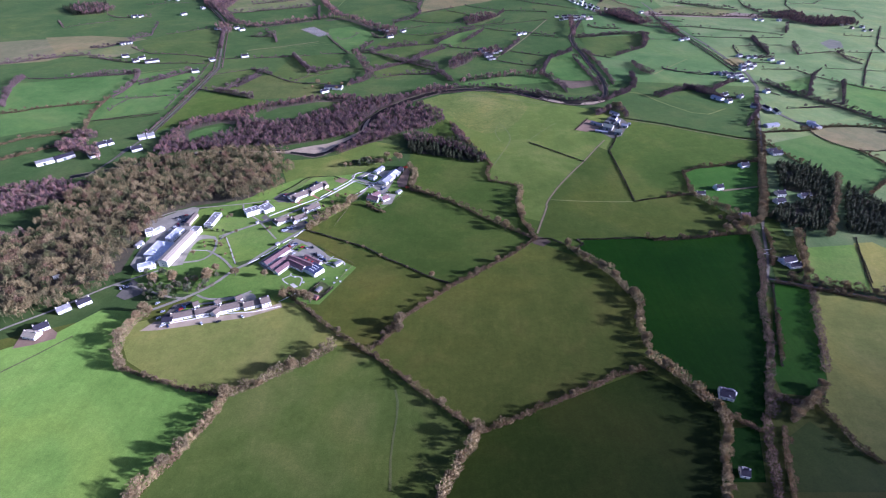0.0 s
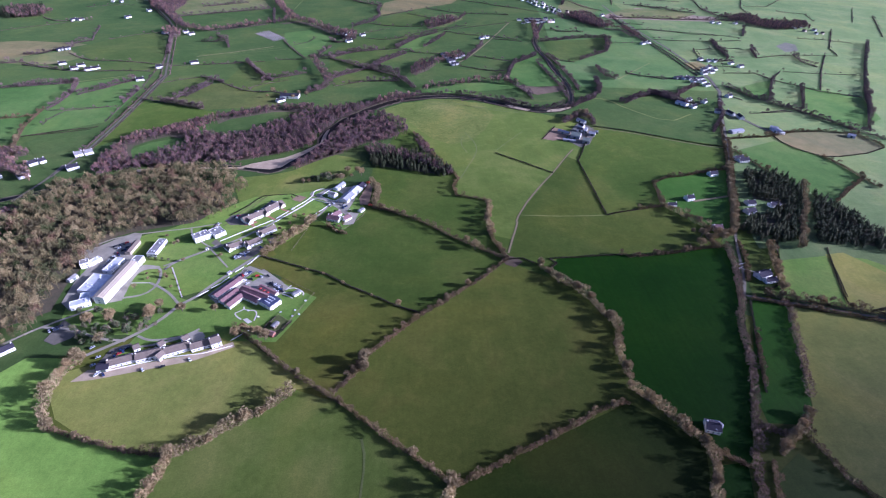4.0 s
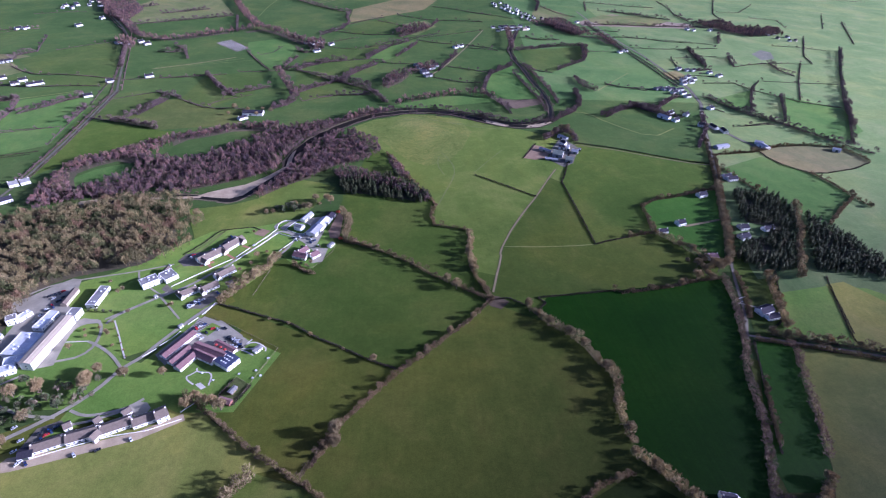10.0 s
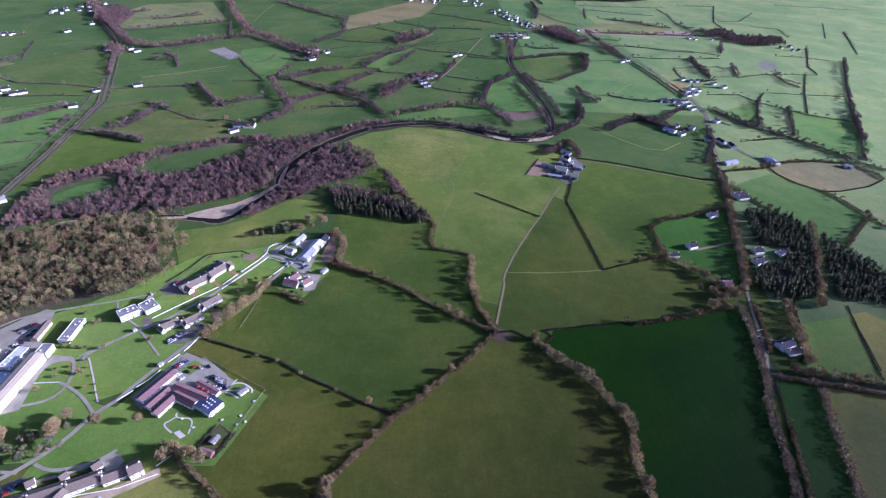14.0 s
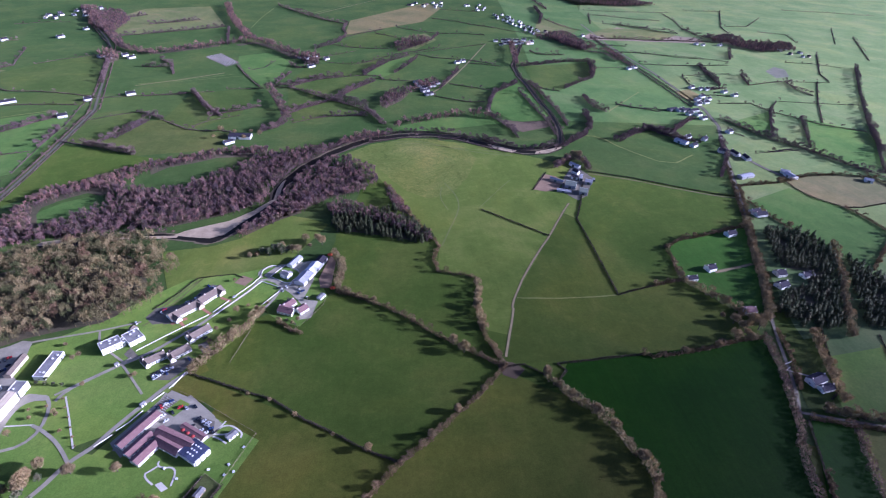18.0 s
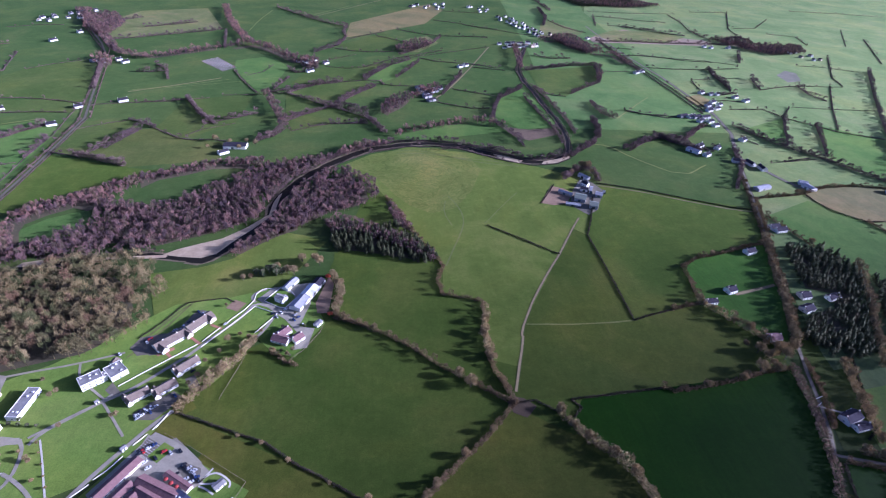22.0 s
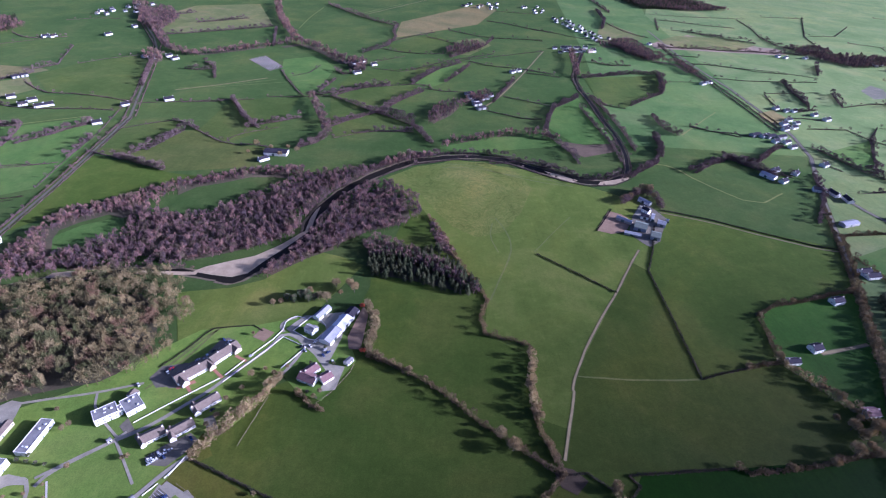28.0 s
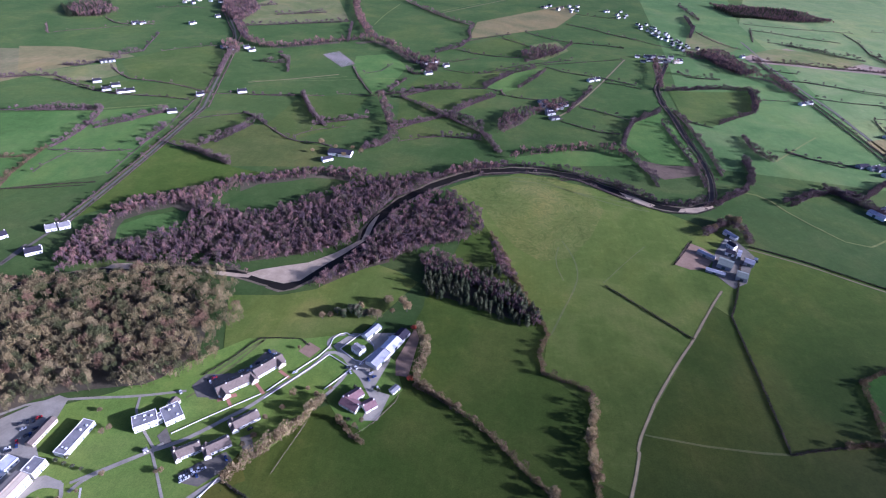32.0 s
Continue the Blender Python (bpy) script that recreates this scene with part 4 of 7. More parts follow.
field('brown', [(959, 1815), (998, 1803), (992, 1740), (951, 1745)])
field('garden', [(662, 1833), (755, 1912), (923, 1896), (955, 1835), (855, 1757), (699, 1770)])
field('straw', [(659, 1269), (704, 1294), (709, 1247), (673, 1211), (658, 1238)])
field('grave', [(-374, 1494), (-346, 1529), (-288, 1447), (-311, 1417)])
wood('bare', [(-571, 732), (-568, 757), (-543, 758), (-512, 734), (-483, 693), (-493, 692), (-531, 722), (-551, 713)])
wood('bare', [(-250, 742), (-217, 756), (-180, 774), (-148, 796), (-134, 827), (-146, 831), (-181, 801), (-224, 775), (-263, 759)])
wood('bare', [(-160, 725), (-137, 756), (-115, 788), (-86, 799), (-80, 783), (-109, 764), (-133, 741), (-151, 722)])
wood('bare', [(-48, 980), (-2, 1007), (37, 1027), (37, 1032), (-3, 1023), (-49, 993)])
wood('garden', [(-298, 407), (-287, 423), (-263, 431), (-230, 423), (-221, 413), (-237, 401), (-255, 390), (-274, 386)])
wood('mixed', [(-445, 678), (-413, 681), (-383, 694), (-350, 705), (-324, 719), (-285, 723), (-245, 725), (-225, 706), (-211, 684), (-200, 659), (-201, 631), (-207, 616), (-216, 599), (-229, 588), (-268, 577), (-298, 567), (-317, 556), (-330, 539), (-333, 446), (-327, 399), (-359, 376), (-396, 352), (-439, 329), (-519, 432), (-478, 473), (-459, 502), (-459, 579)])
wood('bare', [(-612, 567), (-563, 597), (-508, 627), (-457, 616), (-440, 624), (-458, 577), (-493, 554), (-521, 536), (-573, 516)])
wood('bare', [(-526, 488), (-459, 502), (-478, 472), (-503, 457)])
wood('bare', [(-407, 696), (-421, 731), (-424, 771), (-424, 800), (-415, 840), (-381, 868), (-352, 882), (-328, 909), (-308, 861), (-333, 837), (-356, 847), (-385, 824), (-403, 801), (-400, 780), (-384, 748), (-382, 719)])
wood('bare', [(-380, 714), (-384, 748), (-362, 763), (-337, 788), (-323, 804), (-333, 837), (-307, 856), (-282, 837), (-238, 850), (-215, 885), (-181, 917), (-158, 946), (-102, 975), (-48, 987), (-82, 944), (-112, 902), (-130, 851), (-138, 795), (-168, 776), (-212, 762), (-243, 748), (-288, 742), (-340, 736), (-368, 723)])
wood('bare', [(-328, 909), (-278, 936), (-225, 965), (-157, 975), (-158, 946), (-182, 949), (-220, 946), (-258, 923), (-296, 906), (-315, 878)])
wood('bare', [(-129, 784), (-115, 833), (-98, 885), (-65, 928), (-36, 934), (3, 906), (10, 860), (-7, 831), (-50, 812), (-83, 782), (-114, 756), (-153, 728)])
wood('conifer', [(-53, 767), (-22, 783), (27, 782), (56, 741), (72, 711), (55, 702), (29, 711), (-5, 722), (-45, 732)])
wood('bare', [(12, 858), (26, 826), (42, 787), (56, 752), (27, 782), (20, 825)])
wood('conifer', [(498, 717), (546, 709), (552, 667), (527, 618), (468, 537), (448, 528), (420, 534), (410, 560), (439, 589), (475, 597), (499, 626), (466, 640)])
wood('conifer', [(564, 651), (575, 614), (581, 565), (590, 529), (565, 503), (538, 518), (489, 530), (522, 588)])
wood('bare', [(-787, 1941), (-722, 1969), (-652, 1837), (-643, 1703), (-706, 1744)])
wood('conifer', [(-1124, 1702), (-1023, 1759), (-971, 1653), (-1045, 1612)])
wood('bare', [(507, 1789), (578, 1824), (617, 1643), (571, 1604), (530, 1673)])
wood('conifer', [(753, 2455), (1048, 2507), (1021, 2351), (784, 2311)])
wood('bare', [(-551, 759), (-528, 770), (-535, 786), (-580, 777)])
wood('bare', [(1014, 1808), (1133, 1834), (1135, 1749), (1264, 1746), (1237, 1658), (1112, 1631), (1062, 1690)])
wood('bare', [(-1086, 1666), (-1106, 1749), (-1057, 1766), (-967, 1692), (-976, 1638), (-1015, 1614)])
wood('bare', [(56, 1605), (74, 1659), (118, 1714), (154, 1713), (156, 1645), (99, 1596)])
wood('bare', [(13, 1165), (27, 1231), (63, 1261), (84, 1250), (62, 1199), (23, 1147)])
wood('bare', [(78, 1249), (96, 1297), (132, 1336), (146, 1314), (127, 1273), (100, 1274)])
wood('bare', [(751, 2492), (882, 2507), (1044, 2490), (1126, 2353), (966, 2301), (804, 2339)])
wood('bare', [(-600, 1495), (-596, 1530), (-555, 1493), (-541, 1443), (-563, 1437)])
wood('bare', [(-157, 1505), (-148, 1534), (-112, 1498), (-113, 1448), (-136, 1442)])
belt(9, [(-368, 733), (-333, 735), (-292, 737), (-251, 739), (-226, 738)])
belt(20, [(-703, 1778), (-636, 1670), (-582, 1574), (-546, 1533)])
belt(22, [(-546, 1533), (-487, 1511), (-446, 1541), (-403, 1572), (-347, 1613)])
belt(24, [(-347, 1613), (-301, 1653), (-252, 1613), (-202, 1552), (-169, 1502), (-147, 1477)])
belt(20, [(-450, 2106), (-396, 1914), (-352, 1788), (-307, 1680)])
belt(20, [(-836, 2008), (-737, 1838), (-672, 1721)])
belt(13, [(-200, 1273), (-178, 1212), (-158, 1150), (-143, 1093)])
belt(14, [(32, 1050), (67, 1083), (113, 1099), (161, 1121), (197, 1121), (231, 1105)])
belt(12, [(383, 1679), (366, 1558), (346, 1453)])
belt(26, [(473, 1754), (533, 1759), (558, 1698), (577, 1630)])
belt(18, [(577, 1630), (632, 1599), (638, 1517)])
belt(12, [(549, 1498), (527, 1420), (501, 1364)])
belt(12, [(-814, 2017), (-773, 1903), (-723, 1771)])
road(3, [(-478, 639), (-470, 682), (-467, 701), (-467, 740)])
worn_path(1.2, [(101, 855), (110, 832), (114, 804), (111, 777), (93, 732), (79, 696)])
worn_path(0.9, [(96, 842), (90, 812), (97, 780)])
worn_path(1.4, [(38, 992), (85, 994), (137, 973), (181, 967), (221, 946)])
worn_path(1.2, [(145, 598), (178, 595), (220, 594), (254, 596)])
worn_path(0.8, [(139, 783), (171, 828), (198, 862)])
worn_path(1.4, [(-633, 1090), (-585, 1115), (-533, 1141)])
worn_path(1.4, [(-450, 1289), (-364, 1322), (-285, 1362)])
worn_path(1.6, [(-324, 1797), (-320, 1940), (-303, 2086)])
worn_path(1.8, [(-174, 2028), (-61, 2200)])
worn_path(2.2, [(460, 1148), (521, 1213), (576, 1270)])
worn_path(1.0, [(-393, 1303), (-286, 1341), (-182, 1382)])
worn_path(1.2, [(-30, 198), (-32, 228), (-29, 268), (-33, 285)])
worn_path(1.2, [(-359, 298), (-343, 317), (-324, 341)])
lane(1.9, [(116, 517), (123, 538), (139, 583), (136, 581), (143, 599), (164, 638), (191, 680), (214, 713), (247, 767), (264, 792)])
road(2.6, [(344, 433), (363, 466), (389, 532), (414, 583), (437, 628), (469, 694), (507, 772)])
road(5, [(507, 772), (540, 847), (590, 960), (646, 1071)])
road(5, [(646, 1071), (674, 1186), (674, 1263), (679, 1421)])
road(5, [(679, 1421), (671, 1545), (669, 1710), (679, 1837), (685, 1964)])
road(2.4, [(348, 437), (379, 427), (406, 419), (444, 407), (520, 379)])
road(5, [(599, 967), (611, 930), (619, 892), (636, 857)])
lane(1.7, [(321, 880), (347, 871), (383, 857), (416, 839), (441, 826), (492, 802), (520, 797)])
lane(3, [(382, 629), (407, 634), (437, 642)])
road(3.2, [(-466, 703), (-462, 744), (-458, 782), (-459, 875), (-463, 987), (-472, 1142)])
road(3.4, [(-472, 1142), (-512, 1278), (-564, 1458), (-607, 1587), (-725, 1793), (-839, 2007)])
lane(3, [(119, 1243), (156, 1303), (201, 1402), (246, 1508), (312, 1670)])
lane(3, [(-452, 1279), (-379, 1320), (-304, 1371)])
lane(3, [(-161, 2016), (-62, 2165), (54, 2341)])
river(10, [(-497, 638), (-463, 660), (-415, 684), (-393, 700), (-365, 714)])
river(10, [(-365, 714), (-325, 722), (-289, 732), (-260, 733), (-230, 731), (-197, 723)])
river(15, [(-197, 723), (-183, 716), (-171, 732), (-150, 759), (-132, 783), (-125, 806), (-122, 848)])
river(16, [(-122, 848), (-104, 899), (-74, 942), (-47, 974), (-3, 1011)])
river(15, [(-3, 1011), (54, 1030), (103, 1032), (142, 1021), (178, 996)])
river(15, [(178, 996), (212, 972), (245, 957), (279, 961), (307, 981)])
river(6, [(335, 1378), (341, 1456), (366, 1538), (412, 1673)])
river(7, [(307, 981), (321, 1012), (334, 1072), (338, 1131), (336, 1207), (338, 1310), (334, 1384)])
hedge('t', [(-759, 894), (-787, 945), (-807, 987), (-819, 1030), (-824, 1055)])
hedge('c', [(-814, 1048), (-771, 1051), (-732, 1060)])
hedge('b', [(-732, 1060), (-699, 1073), (-676, 1093)])
hedge('b', [(-930, 1138), (-897, 1160), (-863, 1184), (-828, 1208), (-785, 1220)])
hedge('c', [(-785, 1220), (-733, 1192), (-698, 1185)])
hedge('b', [(-743, 862), (-719, 869), (-701, 886), (-669, 898), (-629, 914), (-599, 924)])
hedge('b', [(-604, 953), (-593, 874), (-571, 813), (-551, 768)])
hedge('b', [(-658, 737), (-639, 761), (-612, 772), (-586, 787), (-566, 797)])
hedge('w', [(-577, 837), (-529, 851), (-488, 866)])
hedge('w', [(-595, 945), (-549, 956), (-501, 964)])
hedge('b', [(-623, 686), (-599, 711), (-579, 732), (-567, 746)])
hedge('t', [(4, 192), (-8, 152), (-19, 96)])
hedge('t', [(-199, 193), (-211, 155), (-220, 121)])
hedge('t', [(197, 194), (189, 166), (176, 123)])
hedge('t', [(426, 527), (413, 496), (401, 465), (392, 444)])
hedge('t', [(358, 538), (376, 547), (394, 548)])
hedge('r', [(272, 282), (283, 277), (292, 274), (307, 278), (318, 289)])
hedge('w', [(493, 519), (475, 482), (455, 440), (448, 421)])
hedge('w', [(-2, 997), (54, 1018), (102, 1020), (141, 1009), (176, 983), (210, 961)])
hedge('b', [(-63, 973), (-27, 1009), (5, 1027), (37, 1039)])
hedge('b', [(187, 1006), (214, 986), (241, 969)])
hedge('b', [(100, 563), (103, 540), (112, 518)])
hedge('t', [(462, 519), (489, 560), (534, 624), (565, 675)])
hedge('r', [(256, 260), (245, 231), (236, 205), (228, 181)])
hedge('b', [(265, 251), (253, 222), (244, 197), (237, 178)])
hedge('b', [(328, 382), (312, 347), (301, 320)])
hedge('t', [(-151, 519), (-142, 535), (-131, 548), (-117, 569), (-105, 596)])
hedge('t', [(-42, 682), (-32, 659), (-36, 632), (-36, 617)])
hedge('b', [(-36, 617), (-19, 610), (-5, 602)])
hedge('b', [(-89, 576), (-77, 565), (-67, 559)])
hedge('t', [(-199, 193), (-186, 217), (-178, 236), (-170, 253), (-167, 276)])
hedge('t', [(-167, 276), (-147, 286), (-128, 301), (-107, 314), (-89, 333)])
hedge('b', [(-167, 276), (-195, 281), (-226, 290), (-263, 304)])
hedge('t', [(-263, 304), (-272, 315), (-279, 338), (-277, 359), (-269, 373)])
hedge('b', [(-154, 407), (-127, 382), (-103, 359), (-77, 338), (-51, 318)])
hedge('b', [(-51, 318), (-34, 303), (-15, 285), (6, 268), (21, 255), (31, 244)])
hedge('t', [(31, 244), (28, 233), (18, 220), (12, 207), (4, 192)])
hedge('b', [(31, 244), (56, 254), (79, 266), (103, 277), (129, 289), (154, 303), (178, 309)])
hedge('t', [(146, 494), (153, 480), (162, 466), (176, 451), (186, 434), (190, 419), (196, 406)])
hedge('t', [(196, 406), (198, 389), (190, 370), (188, 351), (188, 332)])
hedge('t', [(185, 325), (191, 317), (203, 302), (214, 281), (223, 270)])
hedge('b', [(223, 270), (235, 257), (248, 248)])
hedge('t', [(223, 270), (222, 250), (211, 231), (205, 213), (197, 194)])
hedge('b', [(112, 505), (83, 475), (60, 455), (34, 432), (17, 419)])
hedge('b', [(17, 419), (1, 403), (-16, 384), (-32, 369), (-46, 349)])
hedge('c', [(17, 419), (-8, 432), (-31, 448), (-55, 463), (-81, 484), (-107, 496), (-139, 511), (-153, 517)])
hedge('b', [(112, 505), (96, 517), (80, 530), (58, 548), (33, 573), (11, 592), (-13, 606), (-38, 623), (-44, 628)])
hedge('t', [(102, 554), (102, 572), (102, 589), (108, 611), (108, 620)])
hedge('b', [(108, 620), (108, 633), (92, 640), (69, 647)])
hedge('b', [(69, 647), (67, 671), (76, 696), (67, 720), (51, 758), (39, 796), (29, 825), (17, 857)])
hedge('b', [(112, 505), (110, 517), (104, 533)])
hedge('c', [(141, 778), (160, 761), (184, 739), (201, 723), (213, 712)])
hedge('c', [(301, 845), (280, 791), (261, 751), (260, 721), (258, 675), (256, 635), (254, 596)])
hedge('c', [(254, 596), (277, 603), (301, 609)])
hedge('b', [(301, 609), (333, 616)])
hedge('b', [(348, 680), (373, 695), (414, 704), (460, 719), (486, 720)])
hedge('b', [(348, 680), (344, 654), (336, 622)])
hedge('t', [(335, 620), (342, 606), (355, 587), (363, 571), (372, 562), (383, 541)])
hedge('c', [(112, 505), (130, 507), (146, 493)])
hedge('c', [(157, 488), (166, 497), (160, 505), (183, 507), (213, 509), (243, 511)])
hedge('b', [(243, 511), (253, 507), (278, 509), (311, 514), (346, 521), (373, 524)])
hedge('r', [(373, 520), (360, 479), (345, 442), (322, 399)])
hedge('r', [(322, 399), (308, 362), (299, 338), (286, 313)])
hedge('r', [(286, 313), (271, 284), (259, 260)])
hedge('b', [(392, 532), (382, 498), (363, 460)])
hedge('c', [(348, 429), (328, 384), (312, 348), (301, 322), (297, 314)])
hedge('t', [(396, 553), (429, 616), (452, 666), (487, 739)])
hedge('b', [(487, 739), (521, 815), (562, 907)])
hedge('b', [(407, 562), (435, 616), (458, 666), (494, 739), (536, 827)])
hedge('t', [(370, 437), (383, 432), (410, 424), (448, 412), (525, 384)])
hedge('b', [(352, 431), (378, 422), (403, 415), (440, 402), (515, 375)])
hedge('r', [(384, 422), (373, 397), (356, 360), (343, 331), (332, 310)])
hedge('t', [(318, 290), (303, 277), (276, 260)])
hedge('b', [(306, 272), (310, 250), (314, 231), (323, 222)])
hedge('c', [(439, 531), (426, 508), (415, 486), (399, 456), (384, 448)])
hedge('w', [(481, 496), (470, 468), (454, 431)])
hedge('b', [(524, 786), (529, 751), (537, 710), (549, 680)])
hedge('b', [(535, 833), (606, 841), (623, 845)])
hedge('b', [(623, 845), (670, 863), (724, 866), (778, 856), (789, 820), (786, 798)])
hedge('c', [(786, 798), (742, 777), (684, 764), (657, 765), (631, 793), (623, 822), (623, 845)])
hedge('b', [(657, 765), (666, 731), (668, 691), (673, 662)])
hedge('b', [(668, 691), (623, 658), (576, 621)])
hedge('b', [(672, 1113), (695, 1050), (726, 1007), (747, 956), (769, 911), (791, 871), (820, 826)])
hedge('b', [(970, 1073), (882, 957), (814, 868)])
hedge('c', [(323, 886), (348, 878), (384, 864), (417, 846), (442, 833), (492, 808), (516, 802)])
hedge('b', [(497, 1073), (510, 1036), (538, 1012), (569, 995)])
hedge('c', [(111, 1008), (165, 1024), (215, 1002)])
hedge('b', [(299, 973), (336, 999), (372, 1031), (398, 1087), (407, 1141)])
hedge('c', [(668, 954), (721, 964)])
hedge('c', [(-576, 836), (-523, 861), (-481, 875)])
hedge('b', [(372, 1029), (341, 1005), (316, 978)])
hedge('b', [(422, 1000), (458, 1031), (487, 1045)])
hedge('t', [(491, 1052), (521, 1051), (537, 1022)])
hedge('b', [(541, 1043), (596, 1094)])
hedge('w', [(1205, 1986), (1295, 1996), (1442, 2154)])
hedge('w', [(1280, 1911), (1359, 1879), (1315, 1764)])
hedge('b', [(904, 1413), (872, 1329)])
hedge('c', [(869, 1325), (935, 1348), (978, 1358)])
hedge('b', [(986, 1359), (969, 1296), (979, 1254)])
hedge('w', [(1112, 1534), (1186, 1522), (1242, 1488)])
hedge('c', [(1278, 1630), (1132, 1428), (1105, 1359)])
hedge('w', [(978, 1358), (1101, 1354)])
hedge('c', [(1074, 1362), (964, 1217)])
hedge('w', [(869, 1215), (952, 1202), (1045, 1194)])
hedge('c', [(964, 1217), (874, 1087)])
hedge('c', [(860, 1211), (807, 1154)])
hedge('b', [(807, 1154), (757, 1076), (723, 1020)])
hedge('c', [(718, 1198), (794, 1200), (807, 1154), (836, 1117)])
hedge('c', [(836, 1117), (868, 1079), (932, 1043)])
hedge('b', [(849, 1117), (807, 1046), (762, 975)])
hedge('b', [(677, 1101), (696, 1033), (721, 990), (752, 959)])
hedge('b', [(752, 959), (768, 915), (794, 874)])
hedge('w', [(641, 949), (731, 960)])
hedge('b', [(1285, 1490), (1120, 1280), (988, 1106)])
hedge('t', [(988, 1106), (928, 1022), (882, 949)])
hedge('c', [(1591, 1862), (1394, 1567)])
hedge('w', [(1610, 1987), (1443, 1760)])
hedge('t', [(497, 1056), (521, 1028), (542, 989)])
hedge('b', [(415, 1009), (465, 1043), (495, 1051)])
hedge('c', [(598, 1103), (554, 1061)])
hedge('c', [(651, 1048), (667, 1022)])
hedge('b', [(528, 863), (579, 931), (612, 1010)])
hedge('w', [(1670, 2342), (1852, 2319), (2030, 2274)])
hedge('w', [(-480, 897), (-488, 1001), (-488, 1071), (-501, 1161), (-507, 1238), (-536, 1344), (-571, 1457)])
hedge('b', [(-517, 1294), (-539, 1369), (-561, 1446)])
hedge('b', [(-489, 987), (-488, 1015), (-492, 1061)])
hedge('c', [(-706, 1066), (-684, 1073), (-664, 1082)])
hedge('t', [(-643, 1088), (-614, 1092)])
hedge('b', [(-613, 1087), (-599, 1037), (-596, 1008), (-595, 976), (-599, 953)])
hedge('b', [(-582, 1025), (-568, 1043), (-550, 1064), (-537, 1087), (-516, 1108)])
hedge('w', [(-569, 944), (-536, 953), (-491, 970)])
hedge('c', [(-777, 1203), (-738, 1190), (-685, 1170), (-641, 1162), (-595, 1166), (-549, 1170), (-509, 1167)])
hedge('c', [(-726, 1291), (-692, 1261), (-658, 1239), (-616, 1239), (-572, 1233), (-524, 1219), (-492, 1205)])
hedge('b', [(-814, 1278), (-793, 1279), (-779, 1289), (-768, 1314), (-755, 1328), (-746, 1350)])
hedge('b', [(-756, 1367), (-747, 1382), (-730, 1403)])
hedge('c', [(-730, 1403), (-748, 1455), (-760, 1499), (-775, 1546)])
hedge('w', [(-696, 1416), (-662, 1455), (-606, 1493)])
hedge('w', [(-991, 1469), (-957, 1509), (-906, 1550), (-864, 1590)])
hedge('c', [(-1043, 1537), (-989, 1470)])
hedge('w', [(-914, 1778), (-856, 1812), (-797, 1818)])
hedge('c', [(-958, 1632), (-916, 1598), (-893, 1593), (-824, 1614)])
hedge('w', [(-467, 1091), (-436, 1114), (-398, 1134)])
hedge('w', [(-487, 1206), (-413, 1221), (-364, 1226), (-347, 1235)])
hedge('t', [(-336, 1244), (-313, 1199), (-294, 1162), (-270, 1129), (-257, 1114)])
hedge('b', [(-399, 1136), (-374, 1121), (-347, 1097)])
hedge('c', [(-347, 1097), (-320, 1073), (-297, 1055), (-277, 1048), (-243, 1050), (-224, 1041)])
hedge('b', [(-368, 1093), (-378, 1062), (-388, 1035), (-393, 1017)])
hedge('c', [(-474, 1009), (-452, 1001), (-427, 992)])
hedge('t', [(-427, 992), (-392, 979), (-362, 966), (-342, 955)])
hedge('w', [(-292, 1067), (-273, 1092), (-226, 1120)])
hedge('b', [(-479, 1408), (-449, 1407), (-424, 1417)])
hedge('b', [(-458, 1464), (-427, 1429), (-403, 1356)])
hedge('b', [(-630, 1672), (-570, 1702), (-497, 1744), (-420, 1787), (-395, 1808)])
hedge('b', [(-676, 1822), (-674, 1898), (-639, 1934)])
hedge('b', [(-595, 1813), (-544, 1844), (-478, 1887)])
hedge('b', [(-347, 1613), (-363, 1692), (-379, 1780)])
hedge('b', [(-294, 2135), (-207, 2017), (-130, 1926), (-63, 1877)])
hedge('b', [(-63, 1877), (-74, 1807), (-63, 1749), (-79, 1660)])
hedge('c', [(-98, 1629), (-87, 1669), (-62, 1720), (-27, 1759), (40, 1822)])
hedge('b', [(-134, 1585), (-104, 1627), (-79, 1660)])
hedge('c', [(-91, 1631), (-49, 1607), (5, 1596), (59, 1605)])
hedge('c', [(17, 1766), (54, 1741), (89, 1706)])
hedge('c', [(79, 1852), (124, 1821), (160, 1795), (204, 1783), (272, 1784), (331, 1783)])
hedge('c', [(200, 1994), (264, 1962), (322, 1911), (379, 1875)])
hedge('w', [(241, 2151), (303, 2137), (374, 2127)])
hedge('b', [(72, 1575), (121, 1636), (167, 1700), (197, 1781)])
hedge('w', [(-131, 1502), (-95, 1520), (-34, 1572)])
hedge('w', [(-103, 1467), (-40, 1449), (45, 1502), (110, 1562), (193, 1606), (312, 1670)])
hedge('c', [(116, 1550), (159, 1521), (233, 1505), (302, 1473)])
hedge('b', [(-13, 1366), (8, 1414), (44, 1481), (96, 1536)])
hedge('b', [(55, 1388), (86, 1451), (114, 1519)])
hedge('c', [(-13, 1366), (21, 1363), (26, 1337)])
hedge('c', [(10, 1343), (54, 1330), (98, 1329)])
hedge('c', [(128, 1231), (152, 1217), (190, 1198), (224, 1197)])
hedge('c', [(168, 1312), (203, 1295), (252, 1269)])
hedge('b', [(143, 1277), (171, 1345), (203, 1421)])
hedge('b', [(-159, 1281), (-131, 1313), (-101, 1336), (-58, 1352)])
hedge('c', [(-58, 1352), (-13, 1366)])
